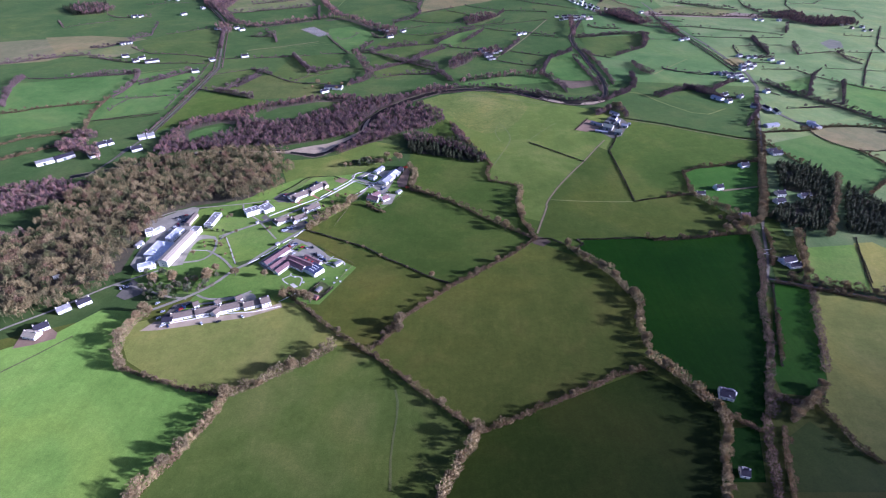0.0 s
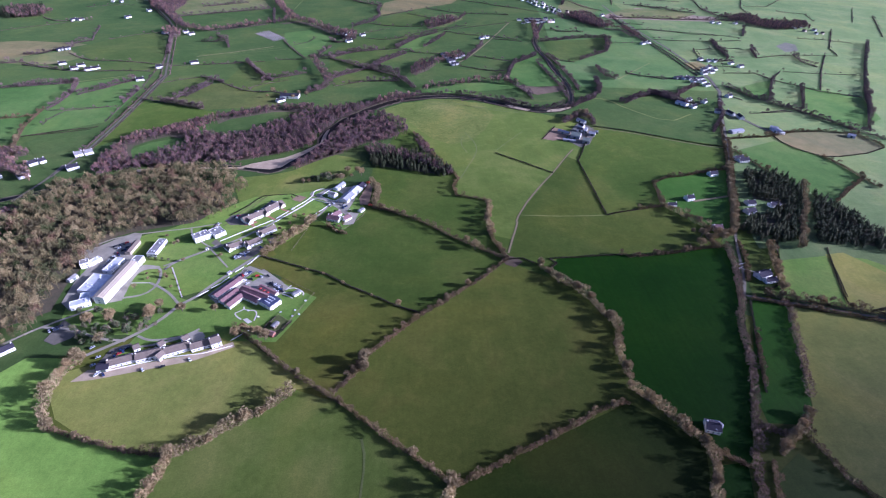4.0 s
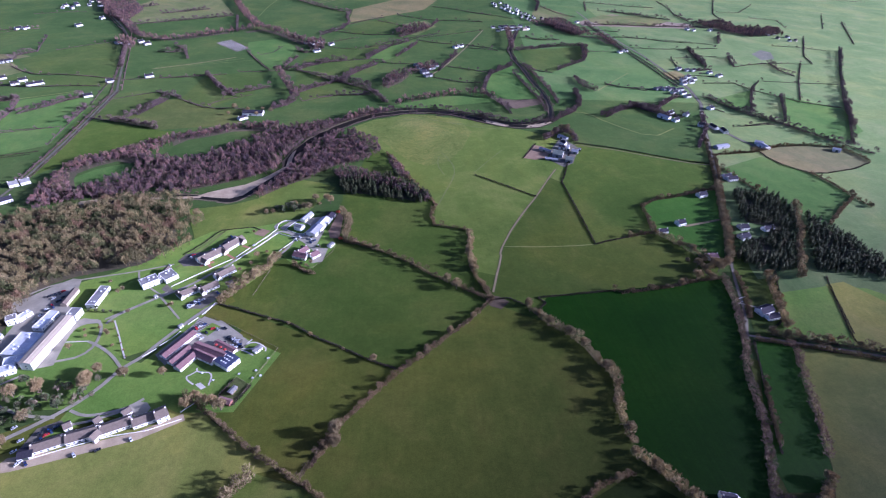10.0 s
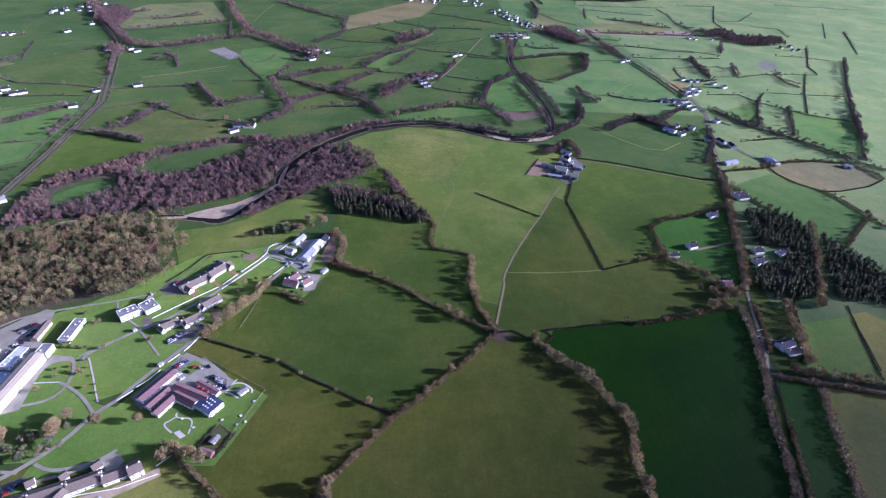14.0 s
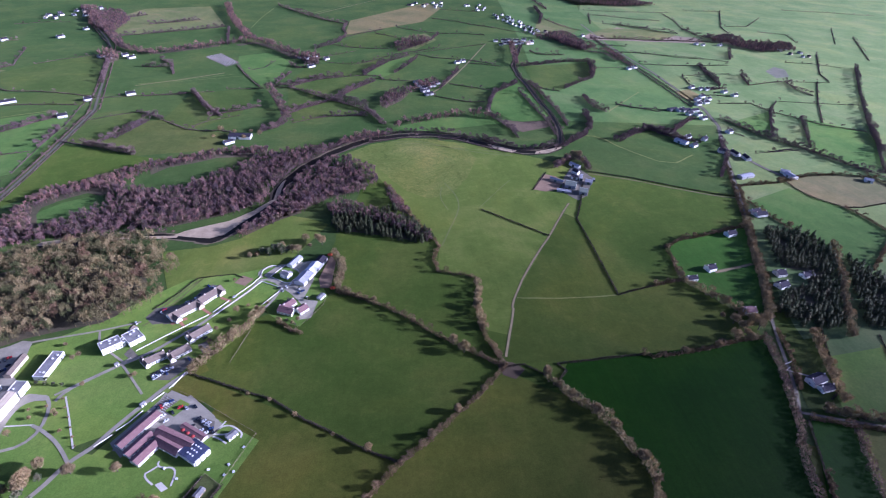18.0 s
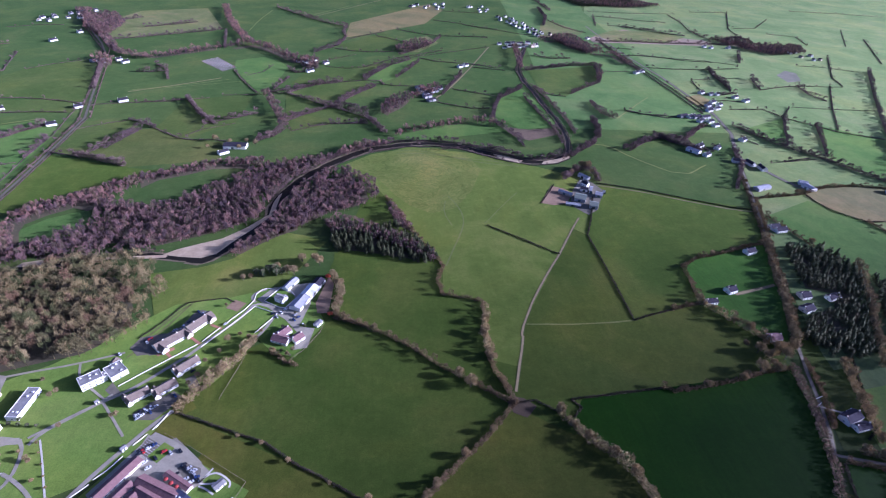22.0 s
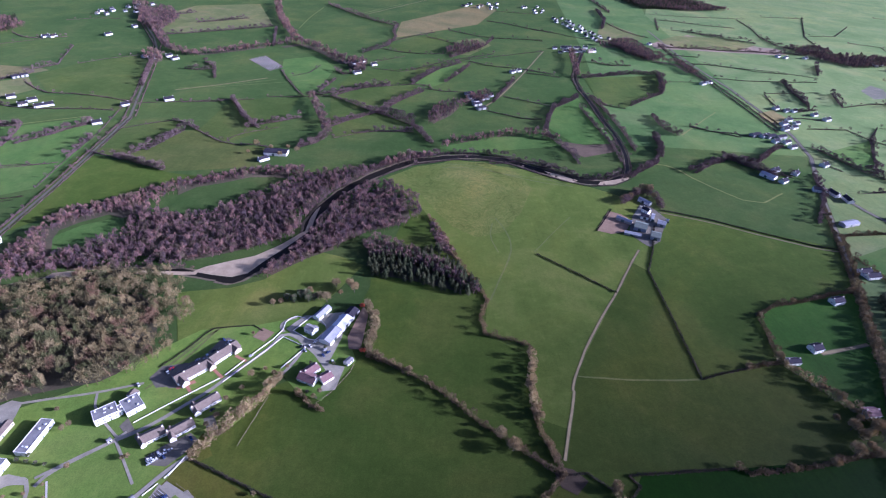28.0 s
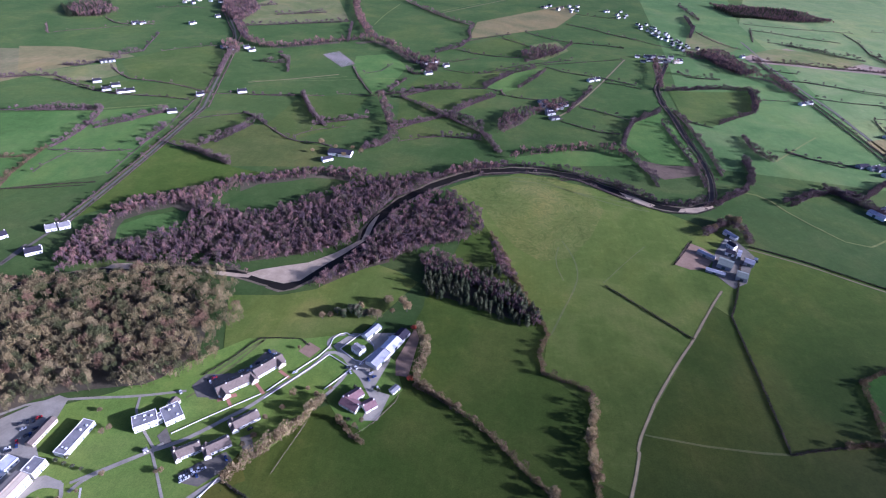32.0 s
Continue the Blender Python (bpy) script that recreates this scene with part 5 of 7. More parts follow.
hedge('c', [(-290, 1430), (-265, 1370), (-234, 1307), (-217, 1278)])
hedge('w', [(-277, 1262), (-220, 1268), (-169, 1279)])
hedge('b', [(-189, 1300), (-180, 1343), (-169, 1381)])
hedge('b', [(-164, 1280), (-123, 1246), (-77, 1204), (-36, 1173), (-6, 1146)])
hedge('t', [(-73, 1211), (-42, 1198), (-7, 1179)])
hedge('t', [(-6, 1146), (9, 1110), (23, 1075)])
hedge('b', [(-60, 1236), (-36, 1264), (-11, 1300), (10, 1327)])
hedge('t', [(-143, 1093), (-156, 1065), (-181, 1040)])
hedge('b', [(-144, 1128), (-121, 1157), (-95, 1180)])
hedge('w', [(-133, 1084), (-95, 1107), (-60, 1120)])
hedge('b', [(-69, 1118), (-32, 1118), (-5, 1130)])
hedge('b', [(-276, 1115), (-257, 1131), (-232, 1143), (-199, 1167)])
hedge('w', [(-258, 1390), (-228, 1417), (-214, 1473)])
hedge('t', [(-153, 1475), (-137, 1450), (-115, 1447)])
hedge('b', [(-134, 1427), (-157, 1414), (-178, 1440)])
hedge('w', [(-570, 883), (-573, 906), (-567, 941)])
hedge('w', [(304, 1919), (352, 1900), (419, 1843), (473, 1810)])
hedge('w', [(284, 1788), (329, 1771)])
hedge('c', [(238, 1474), (276, 1467), (310, 1452)])
hedge('b', [(309, 1266), (313, 1200), (317, 1142), (321, 1088), (317, 1030)])
hedge('b', [(346, 1333), (353, 1275), (355, 1208), (357, 1148), (352, 1073)])
hedge('t', [(318, 1327), (288, 1291), (255, 1256), (234, 1198), (220, 1147)])
hedge('b', [(218, 1135), (229, 1094), (243, 1056), (248, 1019)])
hedge('t', [(359, 1455), (412, 1475), (482, 1502), (545, 1505)])
hedge('t', [(545, 1505), (527, 1420), (504, 1365)])
hedge('b', [(501, 1364), (453, 1324), (414, 1287)])
hedge('c', [(355, 1304), (375, 1279), (399, 1269)])
hedge('b', [(417, 1592), (450, 1565), (503, 1568)])
hedge('c', [(661, 1606), (717, 1610), (773, 1588), (813, 1564), (884, 1552)])
hedge('c', [(678, 1495), (747, 1484), (846, 1487), (926, 1497)])
hedge('w', [(538, 1450), (589, 1458), (625, 1458)])
hedge('t', [(439, 1237), (437, 1203), (440, 1170), (453, 1143)])
hedge('c', [(494, 1196), (521, 1170), (565, 1162), (587, 1150)])
hedge('t', [(404, 1134), (406, 1103), (387, 1050)])
hedge('c', [(739, 1390), (725, 1332), (722, 1289)])
hedge('b', [(833, 1484), (815, 1412), (801, 1332)])
hedge('w', [(743, 1397), (813, 1408), (877, 1418)])
hedge('b', [(722, 1289), (752, 1287), (800, 1304)])
hedge('c', [(709, 1247), (743, 1253), (774, 1243)])
hedge('b', [(543, 1047), (578, 1081), (623, 1114)])
hedge('c', [(581, 2037), (603, 1939), (634, 1884), (653, 1871)])
hedge('c', [(769, 2132), (834, 2113), (906, 2075), (999, 2053)])
hedge('c', [(767, 1986), (839, 1960), (906, 1928)])
hedge('c', [(769, 2132), (721, 1973)])
hedge('b', [(644, 1761), (755, 1763), (838, 1753), (927, 1754), (1052, 1745)])
hedge('c', [(1073, 2185), (1060, 2070), (1019, 1928)])
hedge('c', [(1352, 2269), (1182, 1972), (1144, 1845)])
hedge('b', [(1011, 1642), (959, 1549)])
hedge('b', [(808, 1965), (858, 1927), (916, 1883), (965, 1855)])
hedge('w', [(781, 2216), (925, 2203), (1115, 2213)])
hedge('w', [(1197, 2263), (1352, 2269)])
hedge('b', [(1019, 1928), (1019, 1841), (1043, 1804)])
hedge('c', [(595, 1682), (652, 1687), (717, 1674)])
hedge('t', [(602, 2245), (583, 2075), (542, 1955)])
hedge('b', [(635, 2450), (636, 2302), (640, 2214)])
hedge('b', [(642, 1623), (641, 1526), (647, 1452)])
worn_path(1.7, [(357, 1029), (393, 1022), (415, 971), (467, 904), (525, 944)])
hedge('b', [(-556, 1058), (-547, 1074), (-532, 1095), (-517, 1118)])
hedge('b', [(-706, 1067), (-678, 1077), (-639, 1085), (-620, 1091)])
hedge('b', [(-410, 1001), (-394, 1038), (-382, 1072), (-373, 1093)])
hedge('c', [(-417, 1218), (-361, 1233), (-298, 1246)])
hedge('b', [(-191, 1281), (-122, 1328), (-59, 1363)])
hedge('b', [(-147, 1145), (-103, 1173), (-68, 1207), (-50, 1238), (-21, 1289), (10, 1327)])
hedge('c', [(-105, 1107), (-60, 1120), (-5, 1119)])
hedge('c', [(-17, 1463), (58, 1541), (181, 1623)])
hedge('b', [(-14, 1384), (32, 1459)])
hedge('w', [(691, 1613), (773, 1589), (867, 1569), (945, 1527)])
hedge('b', [(833, 1485), (811, 1395), (794, 1317)])
hedge('c', [(491, 1189), (530, 1167), (567, 1147)])
hedge('c', [(655, 1792), (658, 1534), (661, 1359), (661, 1197)])
hedge('c', [(649, 1747), (648, 1497), (650, 1324), (648, 1174)])
worn_path(1.4, [(32, 1003), (81, 1005), (127, 975), (186, 951), (220, 945)])
hedge('b', [(-37, 358), (-47, 343), (-57, 329)])
tree(-34.7, 361.2, 1.1)
hedge('b', [(-33, 358), (-43, 346), (-52, 334)])
tree(-101.7, 490.6, 0.55)
tree(-83.5, 483.5, 0.50)
tree(-6.2, 431.7, 0.70)
tree(-62.2, 466.7, 0.40)
tree(-32.3, 446.8, 0.40)
hedge('c', [(-463, 782), (-464, 875), (-468, 987), (-477, 1142)])
hedge('w', [(-453, 782), (-454, 875), (-458, 987), (-467, 1142)])
hedge('w', [(-480, 1140), (-520, 1276), (-572, 1456), (-614, 1584), (-732, 1789), (-846, 2003)])
hedge('w', [(-464, 1144), (-504, 1280), (-556, 1460), (-600, 1590), (-718, 1797), (-832, 2011)])
hedge('b', [(-132, 852), (-113, 904), (-82, 948), (-54, 982), (-10, 1019)])
hedge('w', [(-112, 844), (-95, 894), (-66, 936), (-40, 966), (4, 1003)])
hedge('b', [(-6, 1020), (52, 1040), (104, 1042), (146, 1030), (184, 1004)])
hedge('w', [(0, 1002), (56, 1020), (102, 1022), (138, 1012), (172, 988)])
hedge('b', [(184, 1004), (217, 981), (247, 967), (275, 970), (301, 989)])
hedge('w', [(172, 988), (207, 963), (243, 947), (283, 952), (313, 973)])
hedge('w', [(330, 1378), (336, 1457), (362, 1539), (408, 1674)])
hedge('w', [(340, 1378), (346, 1455), (370, 1537), (416, 1672)])
hedge('w', [(302, 983), (316, 1013), (329, 1073), (333, 1131), (331, 1207), (333, 1310), (329, 1384)])
hedge('w', [(312, 979), (326, 1011), (339, 1071), (343, 1131), (341, 1207), (343, 1310), (339, 1384)])
wood('bare', [(-62, 791), (-43, 808), (-14, 792), (28, 759), (69, 716), (69, 699), (27, 735), (-13, 762), (-48, 763)])
building('care_home', (-185.3, 582.3), (-165.0, 601.3), 11, 3.2, 3.2, 'brown', 'white')
building('care_home', (-163.5, 604.5), (-147.3, 624.8), 11, 3.2, 3.2, 'brown', 'white')
building('annex', (-176.8, 584.7), (-183.6, 590.6), 5.9, 3.2, 2.6, 'brown', 'white')
building('annex', (-161.3, 602.5), (-169.1, 608.7), 6.0, 3.2, 2.6, 'brown', 'tan')
building('annex', (-146.0, 622.5), (-153.2, 627.9), 7.1, 3.2, 2.6, 'brown', 'tan')
building('flat_block', (-230.0, 543.3), (-216.8, 553.0), 11, 6.0, 0, 'felt', 'white')
building('flat_block', (-211.0, 551.9), (-201.5, 560.9), 15, 4.6, 0, 'felt', 'white')
building('flat_block', (-216.7, 553.6), (-213.4, 557.0), 7, 4.2, 0, 'felt', 'white')
building('annex', (-212.8, 568.9), (-211.7, 574.4), 7, 3.2, 1.8, 'brown', 'white')
building('flat_block', (-263.9, 518.3), (-261.1, 546.4), 9, 4.2, 0, 'felt', 'white')
building('hospital', (-282.3, 442.9), (-274.0, 499.8), 10, 8.0, 0.9, 'tan', 'white')
building('hospital', (-273.7, 501.5), (-272.3, 512.7), 9, 6.0, 0, 'felt', 'white')
building('flat_block', (-295.8, 457.4), (-292.1, 483.8), 20, 3.4, 0, 'lead', 'white')
building('flat_block', (-309.0, 434.0), (-294.3, 441.0), 8, 5.0, 0, 'lead', 'white')
building('flat_block', (-307.2, 446.8), (-292.6, 451.4), 9, 3.4, 0, 'lead', 'white')
building('flat_block', (-330.3, 498.6), (-323.0, 502.3), 8, 6.0, 0, 'felt', 'white')
building('flat_block', (-322.3, 503.1), (-316.0, 513.8), 6, 3.6, 0, 'lead', 'white')
building('flat_block', (-297.2, 489.8), (-292.5, 512.2), 9, 3.6, 0, 'lead', 'white')
building('shed', (-330.1, 476.3), (-326.8, 485.4), 5, 3.0, 1.0, 'felt', 'white')
building('annex', (-291.1, 522.8), (-289.2, 545.1), 6, 3.5, 1.2, 'brown', 'tan')
building('terrace', (-244.6, 360.6), (-225.8, 367.5), 9, 3.0, 2.6, 'brown', 'white')
building('terrace', (-224.4, 366.3), (-204.7, 372.8), 10, 3.4, 2.8, 'brown', 'white')
building('terrace', (-202.8, 372.1), (-184.3, 379.5), 10, 3.4, 2.8, 'brown', 'white')
building('terrace', (-182.7, 377.0), (-167.7, 383.1), 9, 3.4, 2.8, 'brown', 'white')
building('shed', (-251.6, 356.3), (-242.7, 358.3), 9, 3.0, 1.4, 'slate', 'white')
building('villa', (-166.4, 380.0), (-159.0, 384.4), 11, 5.5, 2.6, 'brown', 'white')
building('annex', (-230.7, 378.8), (-226.5, 381.4), 7, 3.0, 2.0, 'brown', 'white')
building('annex', (-210.2, 382.0), (-207.0, 385.4), 7, 3.0, 2.0, 'brown', 'white')
building('annex', (-192.4, 388.0), (-188.3, 392.1), 7, 3.0, 2.0, 'brown', 'white')
building('annex', (-205.3, 367.1), (-202.3, 373.2), 7, 4.0, 2.2, 'brown', 'white')
building('school', (-180.1, 446.2), (-162.0, 474.9), 8, 3.0, 1.6, 'maroon', 'white')
building('school', (-172.3, 438.5), (-161.2, 456.4), 7, 3.0, 1.6, 'maroon', 'white')
building('school', (-164.4, 431.6), (-154.9, 447.4), 8, 3.2, 1.8, 'maroon', 'white')
building('school', (-161.9, 455.9), (-133.2, 440.1), 9, 3.2, 2.4, 'maroon', 'white')
building('school', (-160.4, 449.0), (-141.2, 437.0), 8, 3.2, 2.4, 'maroon', 'white')
building('school', (-144.8, 461.5), (-126.2, 448.5), 5, 2.8, 0.8, 'maroon', 'white')
building('gym', (-126.8, 428.9), (-118.4, 440.0), 16, 4.0, 0.8, 'navy', 'white')
building('cabin', (-179.4, 484.4), (-177.2, 487.4), 3, 2.6, 0.5, 'felt', 'white')
building('cabin', (-214.5, 529.2), (-212.8, 531.3), 2.5, 2.4, 0.4, 'felt', 'white')
building('shed', (-127.5, 396.7), (-117.7, 392.6), 5, 2.5, 1.2, 'maroon', 'brick')
building('cabin', (-107.1, 447.7), (-101.8, 453.3), 5, 2.6, 0.5, 'felt', 'white')
building('cabin', (-118.2, 403.6), (-114.7, 409.9), 4, 2.4, 0.4, 'felt', 'wood')
building('bungalow', (-190.1, 526.4), (-176.3, 536.4), 9, 3.0, 3.0, 'brown', 'white')
building('bungalow', (-172.0, 531.6), (-157.8, 543.7), 9, 3.0, 3.0, 'brown', 'white')
building('bungalow', (-161.7, 553.5), (-146.5, 568.6), 9, 3.0, 3.0, 'brown', 'white')
building('annex', (-186.5, 527.3), (-194.1, 535.3), 3.7, 3.0, 2.6, 'brown', 'white')
building('annex', (-167.4, 532.3), (-173.1, 541.7), 4.4, 3.0, 2.6, 'brown', 'white')
building('annex', (-157.5, 555.5), (-164.2, 564.2), 4.8, 3.0, 2.6, 'brown', 'white')
building('house', (-92.3, 589.5), (-78.1, 583.1), 10, 3.0, 2.6, 'maroon', 'white')
building('house', (-83.0, 592.0), (-74.8, 601.0), 9, 3.0, 2.4, 'maroon', 'white')
building('house', (-69.7, 584.9), (-62.3, 591.9), 9, 3.0, 2.4, 'maroon', 'white')
building('cabin', (-52.4, 605.6), (-48.0, 612.0), 5, 2.6, 0.6, 'felt', 'white')
building('villa', (-96.8, 646.7), (-88.5, 641.4), 7, 5.0, 1.2, 'felt', 'white')
building('annex', (-88.2, 642.1), (-84.3, 648.7), 6, 4.0, 1.0, 'felt', 'white')
building('shed', (-70.6, 628.9), (-62.7, 645.6), 12, 4.0, 2.0, 'tin', 'white')
building('shed', (-62.0, 647.0), (-54.9, 662.5), 11, 4.2, 2.0, 'lead', 'white')
building('barn', (-54.7, 662.9), (-49.6, 674.0), 10, 3.8, 1.8, 'slate', 'grey')
building('shed', (-85.7, 661.6), (-76.7, 677.5), 7, 3.0, 1.6, 'tin', 'white')
building('barn', (256.1, 859.2), (271.6, 846.6), 6, 3.5, 1.4, 'tin', 'tan')
building('barn', (271.4, 835.9), (284.7, 829.0), 16, 5.0, 2.4, 'green', 'grey')
building('barn', (285.5, 815.0), (295.5, 810.9), 13, 5.0, 2.2, 'green', 'grey')
building('barn', (304.8, 846.3), (313.7, 841.6), 10, 4.0, 1.8, 'tin', 'grey')
building('barn', (289.5, 863.2), (298.4, 859.3), 8, 4.0, 1.8, 'slate', 'white')
building('barn', (300.4, 857.5), (303.6, 855.9), 15, 4.0, 1.6, 'tin', 'white')
building('barn', (301.5, 909.7), (311.8, 895.6), 7, 3.5, 1.6, 'tin', 'white')
building('shed', (319.4, 855.5), (321.9, 853.8), 5, 3.0, 1.2, 'tin', 'grey')
building('shed', (256.4, 824.8), (275.1, 818.1), 6, 2.4, 1.0, 'tin', 'grey')
building('house', (296.7, 881.9), (302.5, 873.7), 7, 4.4, 2.4, 'slate', 'white')
building('house', (227.7, 279.1), (238.1, 275.9), 10, 3.6, 3.2, 'slate', 'white')
building('annex', (237.2, 275.9), (243.1, 282.7), 7, 3.0, 1.5, 'tin', 'white')
building('house', (213.3, 210.4), (219.1, 209.2), 7, 3.0, 2.8, 'slate', 'white')
building('house', (371.3, 627.1), (388.2, 631.6), 9, 4.0, 2.8, 'slate', 'white')
building('house', (437.8, 696.5), (455.3, 701.3), 9, 4.0, 2.6, 'slate', 'white')
building('house', (341.5, 613.0), (353.3, 614.0), 7, 3.0, 2.2, 'slate', 'white')
building('house', (368.5, 555.3), (390.9, 556.6), 9, 4.0, 2.6, 'maroon', 'white')
building('house', (377.2, 460.4), (393.1, 465.3), 10, 4.0, 3.0, 'slate', 'white')
building('house', (380.5, 454.2), (393.6, 456.2), 7, 3.0, 2.2, 'slate', 'white')
building('house', (450.4, 614.7), (461.7, 615.8), 10, 3.4, 2.8, 'slate', 'white')
building('house', (438.9, 592.8), (451.7, 597.0), 10, 3.4, 2.8, 'slate', 'white')
building('house', (479.5, 610.1), (494.2, 613.7), 8, 3.2, 2.4, 'slate', 'white')
building('house', (509.7, 743.0), (526.1, 745.7), 9, 3.2, 2.8, 'slate', 'white')
building('barn', (634.8, 874.1), (645.4, 867.4), 10, 4.0, 1.6, 'tin', 'white')
building('barn', (754.1, 841.6), (763.0, 835.2), 10, 4.0, 1.6, 'tin', 'white')
building('barn', (-223.8, 1013.5), (-190.2, 1011.9), 16, 4.5, 2.0, 'slate', 'white')
building('house', (-223.4, 989.6), (-211.6, 999.6), 8, 3.6, 2.4, 'slate', 'white')
building('house', (-462.5, 763.2), (-454.2, 769.3), 10, 3.6, 2.8, 'felt', 'white')
building('house', (-451.9, 769.7), (-443.4, 776.0), 10, 3.6, 2.8, 'felt', 'white')
building('house', (-452.0, 720.2), (-440.7, 729.2), 11, 3.6, 2.8, 'slate', 'white')
building('house', (-498.1, 742.1), (-493.2, 748.4), 10, 3.6, 2.8, 'slate', 'white')
building('house', (-501.5, 696.7), (-491.9, 706.0), 10, 3.6, 2.8, 'slate', 'white')
building('barn', (-559.7, 668.6), (-543.5, 683.4), 10, 4.5, 1.6, 'felt', 'white')
building('barn', (-540.3, 683.5), (-524.8, 702.5), 12, 4.5, 2.0, 'slate', 'grey')
building('house', (-508.3, 734.3), (-500.9, 742.8), 10, 3.6, 2.8, 'slate', 'white')
building('barn', (520.1, 1000.7), (532.2, 982.7), 12, 4, 2, 'tin', 'white')
building('house', (533.6, 967.6), (561.7, 982.2), 9, 4, 2.6, 'slate', 'white')
building('house', (565.5, 988.7), (601.1, 1017.9), 9, 4, 2.6, 'slate', 'white')
building('house', (544.4, 1004.9), (567.3, 1018.4), 9, 4, 2.6, 'slate', 'white')
building('house', (637.5, 1029.3), (662.2, 1041.3), 10, 4, 2.6, 'slate', 'white')
building('house', (575.1, 952.0), (586.0, 947.6), 9, 4, 2.6, 'slate', 'white')
building('house', (594.4, 951.6), (597.4, 935.1), 9, 4, 2.6, 'slate', 'white')
building('house', (606.0, 934.9), (605.0, 919.0), 9, 4, 2.6, 'slate', 'white')
building('barn', (634.4, 867.9), (636.7, 850.4), 12, 4, 1.6, 'tin', 'white')
building('house', (605.7, 1147.1), (627.9, 1156.0), 9, 4, 2.6, 'slate', 'white')
building('house', (608.6, 1121.1), (633.2, 1132.5), 9, 4, 2.6, 'slate', 'white')
building('house', (666.6, 1187.0), (691.0, 1199.9), 9, 4, 2.6, 'slate', 'white')
building('house', (773.8, 1237.5), (801.3, 1248.3), 10, 4, 2.6, 'slate', 'white')
building('house', (507.6, 750.5), (521.7, 753.8), 9, 3.4, 2.6, 'slate', 'white')
building('barn', (556.5, 853.2), (581.3, 860.9), 10, 3.6, 1.6, 'tin', 'grey')
building('house', (-357.6, 342.5), (-349.0, 349.9), 9, 3.4, 2.8, 'slate', 'white')
building('house', (-365.9, 336.7), (-353.4, 334.1), 9, 3.2, 2.4, 'tan', 'white')
building('house', (-352.5, 367.9), (-344.6, 375.9), 8, 3.2, 2.4, 'felt', 'white')
building('house', (-339.1, 377.6), (-330.8, 385.9), 8, 3.2, 2.4, 'slate', 'white')
building('house', (-387.6, 419.6), (-383.0, 423.4), 8, 5, 2.6, 'slate', 'white')
building('house', (-867.9, 1594.9), (-860.5, 1608.6), 9, 3.6, 2.8, 'slate', 'white')
building('house', (-853.0, 1599.4), (-845.4, 1613.1), 9, 3.6, 2.8, 'slate', 'white')
building('house', (-747.2, 1636.9), (-738.5, 1651.4), 9, 3.6, 2.8, 'slate', 'white')
building('house', (-724.8, 1724.0), (-715.3, 1740.1), 9, 3.6, 2.8, 'slate', 'white')
building('house', (-883.8, 1879.8), (-875.1, 1899.1), 9, 3.6, 2.8, 'slate', 'white')
building('house', (-856.6, 1889.5), (-847.6, 1909.0), 9, 3.6, 2.8, 'slate', 'white')
building('house', (-791.8, 1888.4), (-782.1, 1907.8), 9, 3.6, 2.8, 'slate', 'white')
building('house', (-703.3, 1201.1), (-692.8, 1209.5), 9, 3.6, 2.8, 'slate', 'white')
building('house', (-664.7, 1168.3), (-653.9, 1176.3), 9, 3.6, 2.8, 'slate', 'white')
building('house', (-661.0, 1189.3), (-650.2, 1197.6), 9, 3.6, 2.8, 'slate', 'white')
building('house', (-635.3, 1163.1), (-624.3, 1171.1), 9, 3.6, 2.8, 'slate', 'white')
building('house', (-623.6, 1171.2), (-612.5, 1179.3), 9, 3.6, 2.8, 'slate', 'white')
building('barn', (-757.7, 1305.4), (-750.5, 1314.5), 10, 4, 2, 'slate', 'grey')
building('barn', (-747.5, 1315.2), (-740.2, 1324.5), 10, 4, 2, 'slate', 'grey')
building('house', (-504.0, 1184.9), (-494.7, 1192.5), 9, 3.6, 2.8, 'slate', 'white')
building('house', (-511.6, 1101.8), (-499.6, 1109.0), 9, 3.6, 2.8, 'slate', 'white')
building('house', (-445.3, 1217.5), (-432.3, 1226.3), 9, 3.6, 2.8, 'slate', 'white')
building('barn', (-590.1, 1469.8), (-581.1, 1481.3), 10, 4, 2, 'slate', 'grey')
building('barn', (-571.6, 1461.1), (-562.4, 1472.5), 10, 4, 2, 'slate', 'grey')
building('house', (-547.2, 1481.0), (-534.3, 1493.6), 9, 3.6, 2.8, 'slate', 'white')
building('house', (-526.1, 1464.0), (-516.5, 1475.4), 9, 3.6, 2.8, 'slate', 'white')
building('house', (-148.3, 1480.8), (-135.3, 1492.6), 9, 3.6, 2.8, 'slate', 'white')
building('house', (-131.6, 1497.8), (-118.4, 1509.8), 9, 3.6, 2.8, 'slate', 'white')
building('house', (-104.9, 1478.7), (-91.3, 1490.5), 9, 3.6, 2.8, 'slate', 'white')
building('house', (-134.3, 1415.4), (-121.3, 1426.2), 9, 3.6, 2.8, 'slate', 'white')
building('barn', (-161.9, 1490.3), (-149.0, 1502.2), 10, 4, 2, 'slate', 'grey')
building('house', (201.6, 1465.9), (218.0, 1477.5), 9, 3.6, 2.8, 'slate', 'white')
building('house', (216.4, 1477.2), (233.1, 1489.0), 9, 3.6, 2.8, 'slate', 'white')
building('barn', (99.6, 1288.8), (114.3, 1297.9), 10, 4, 2, 'slate', 'grey')
building('barn', (105.6, 1251.7), (120.3, 1260.4), 10, 4, 2, 'slate', 'grey')
building('barn', (122.6, 1284.4), (137.6, 1293.5), 10, 4, 2, 'slate', 'grey')
building('barn', (132.6, 1301.7), (147.7, 1311.0), 10, 4, 2, 'slate', 'grey')
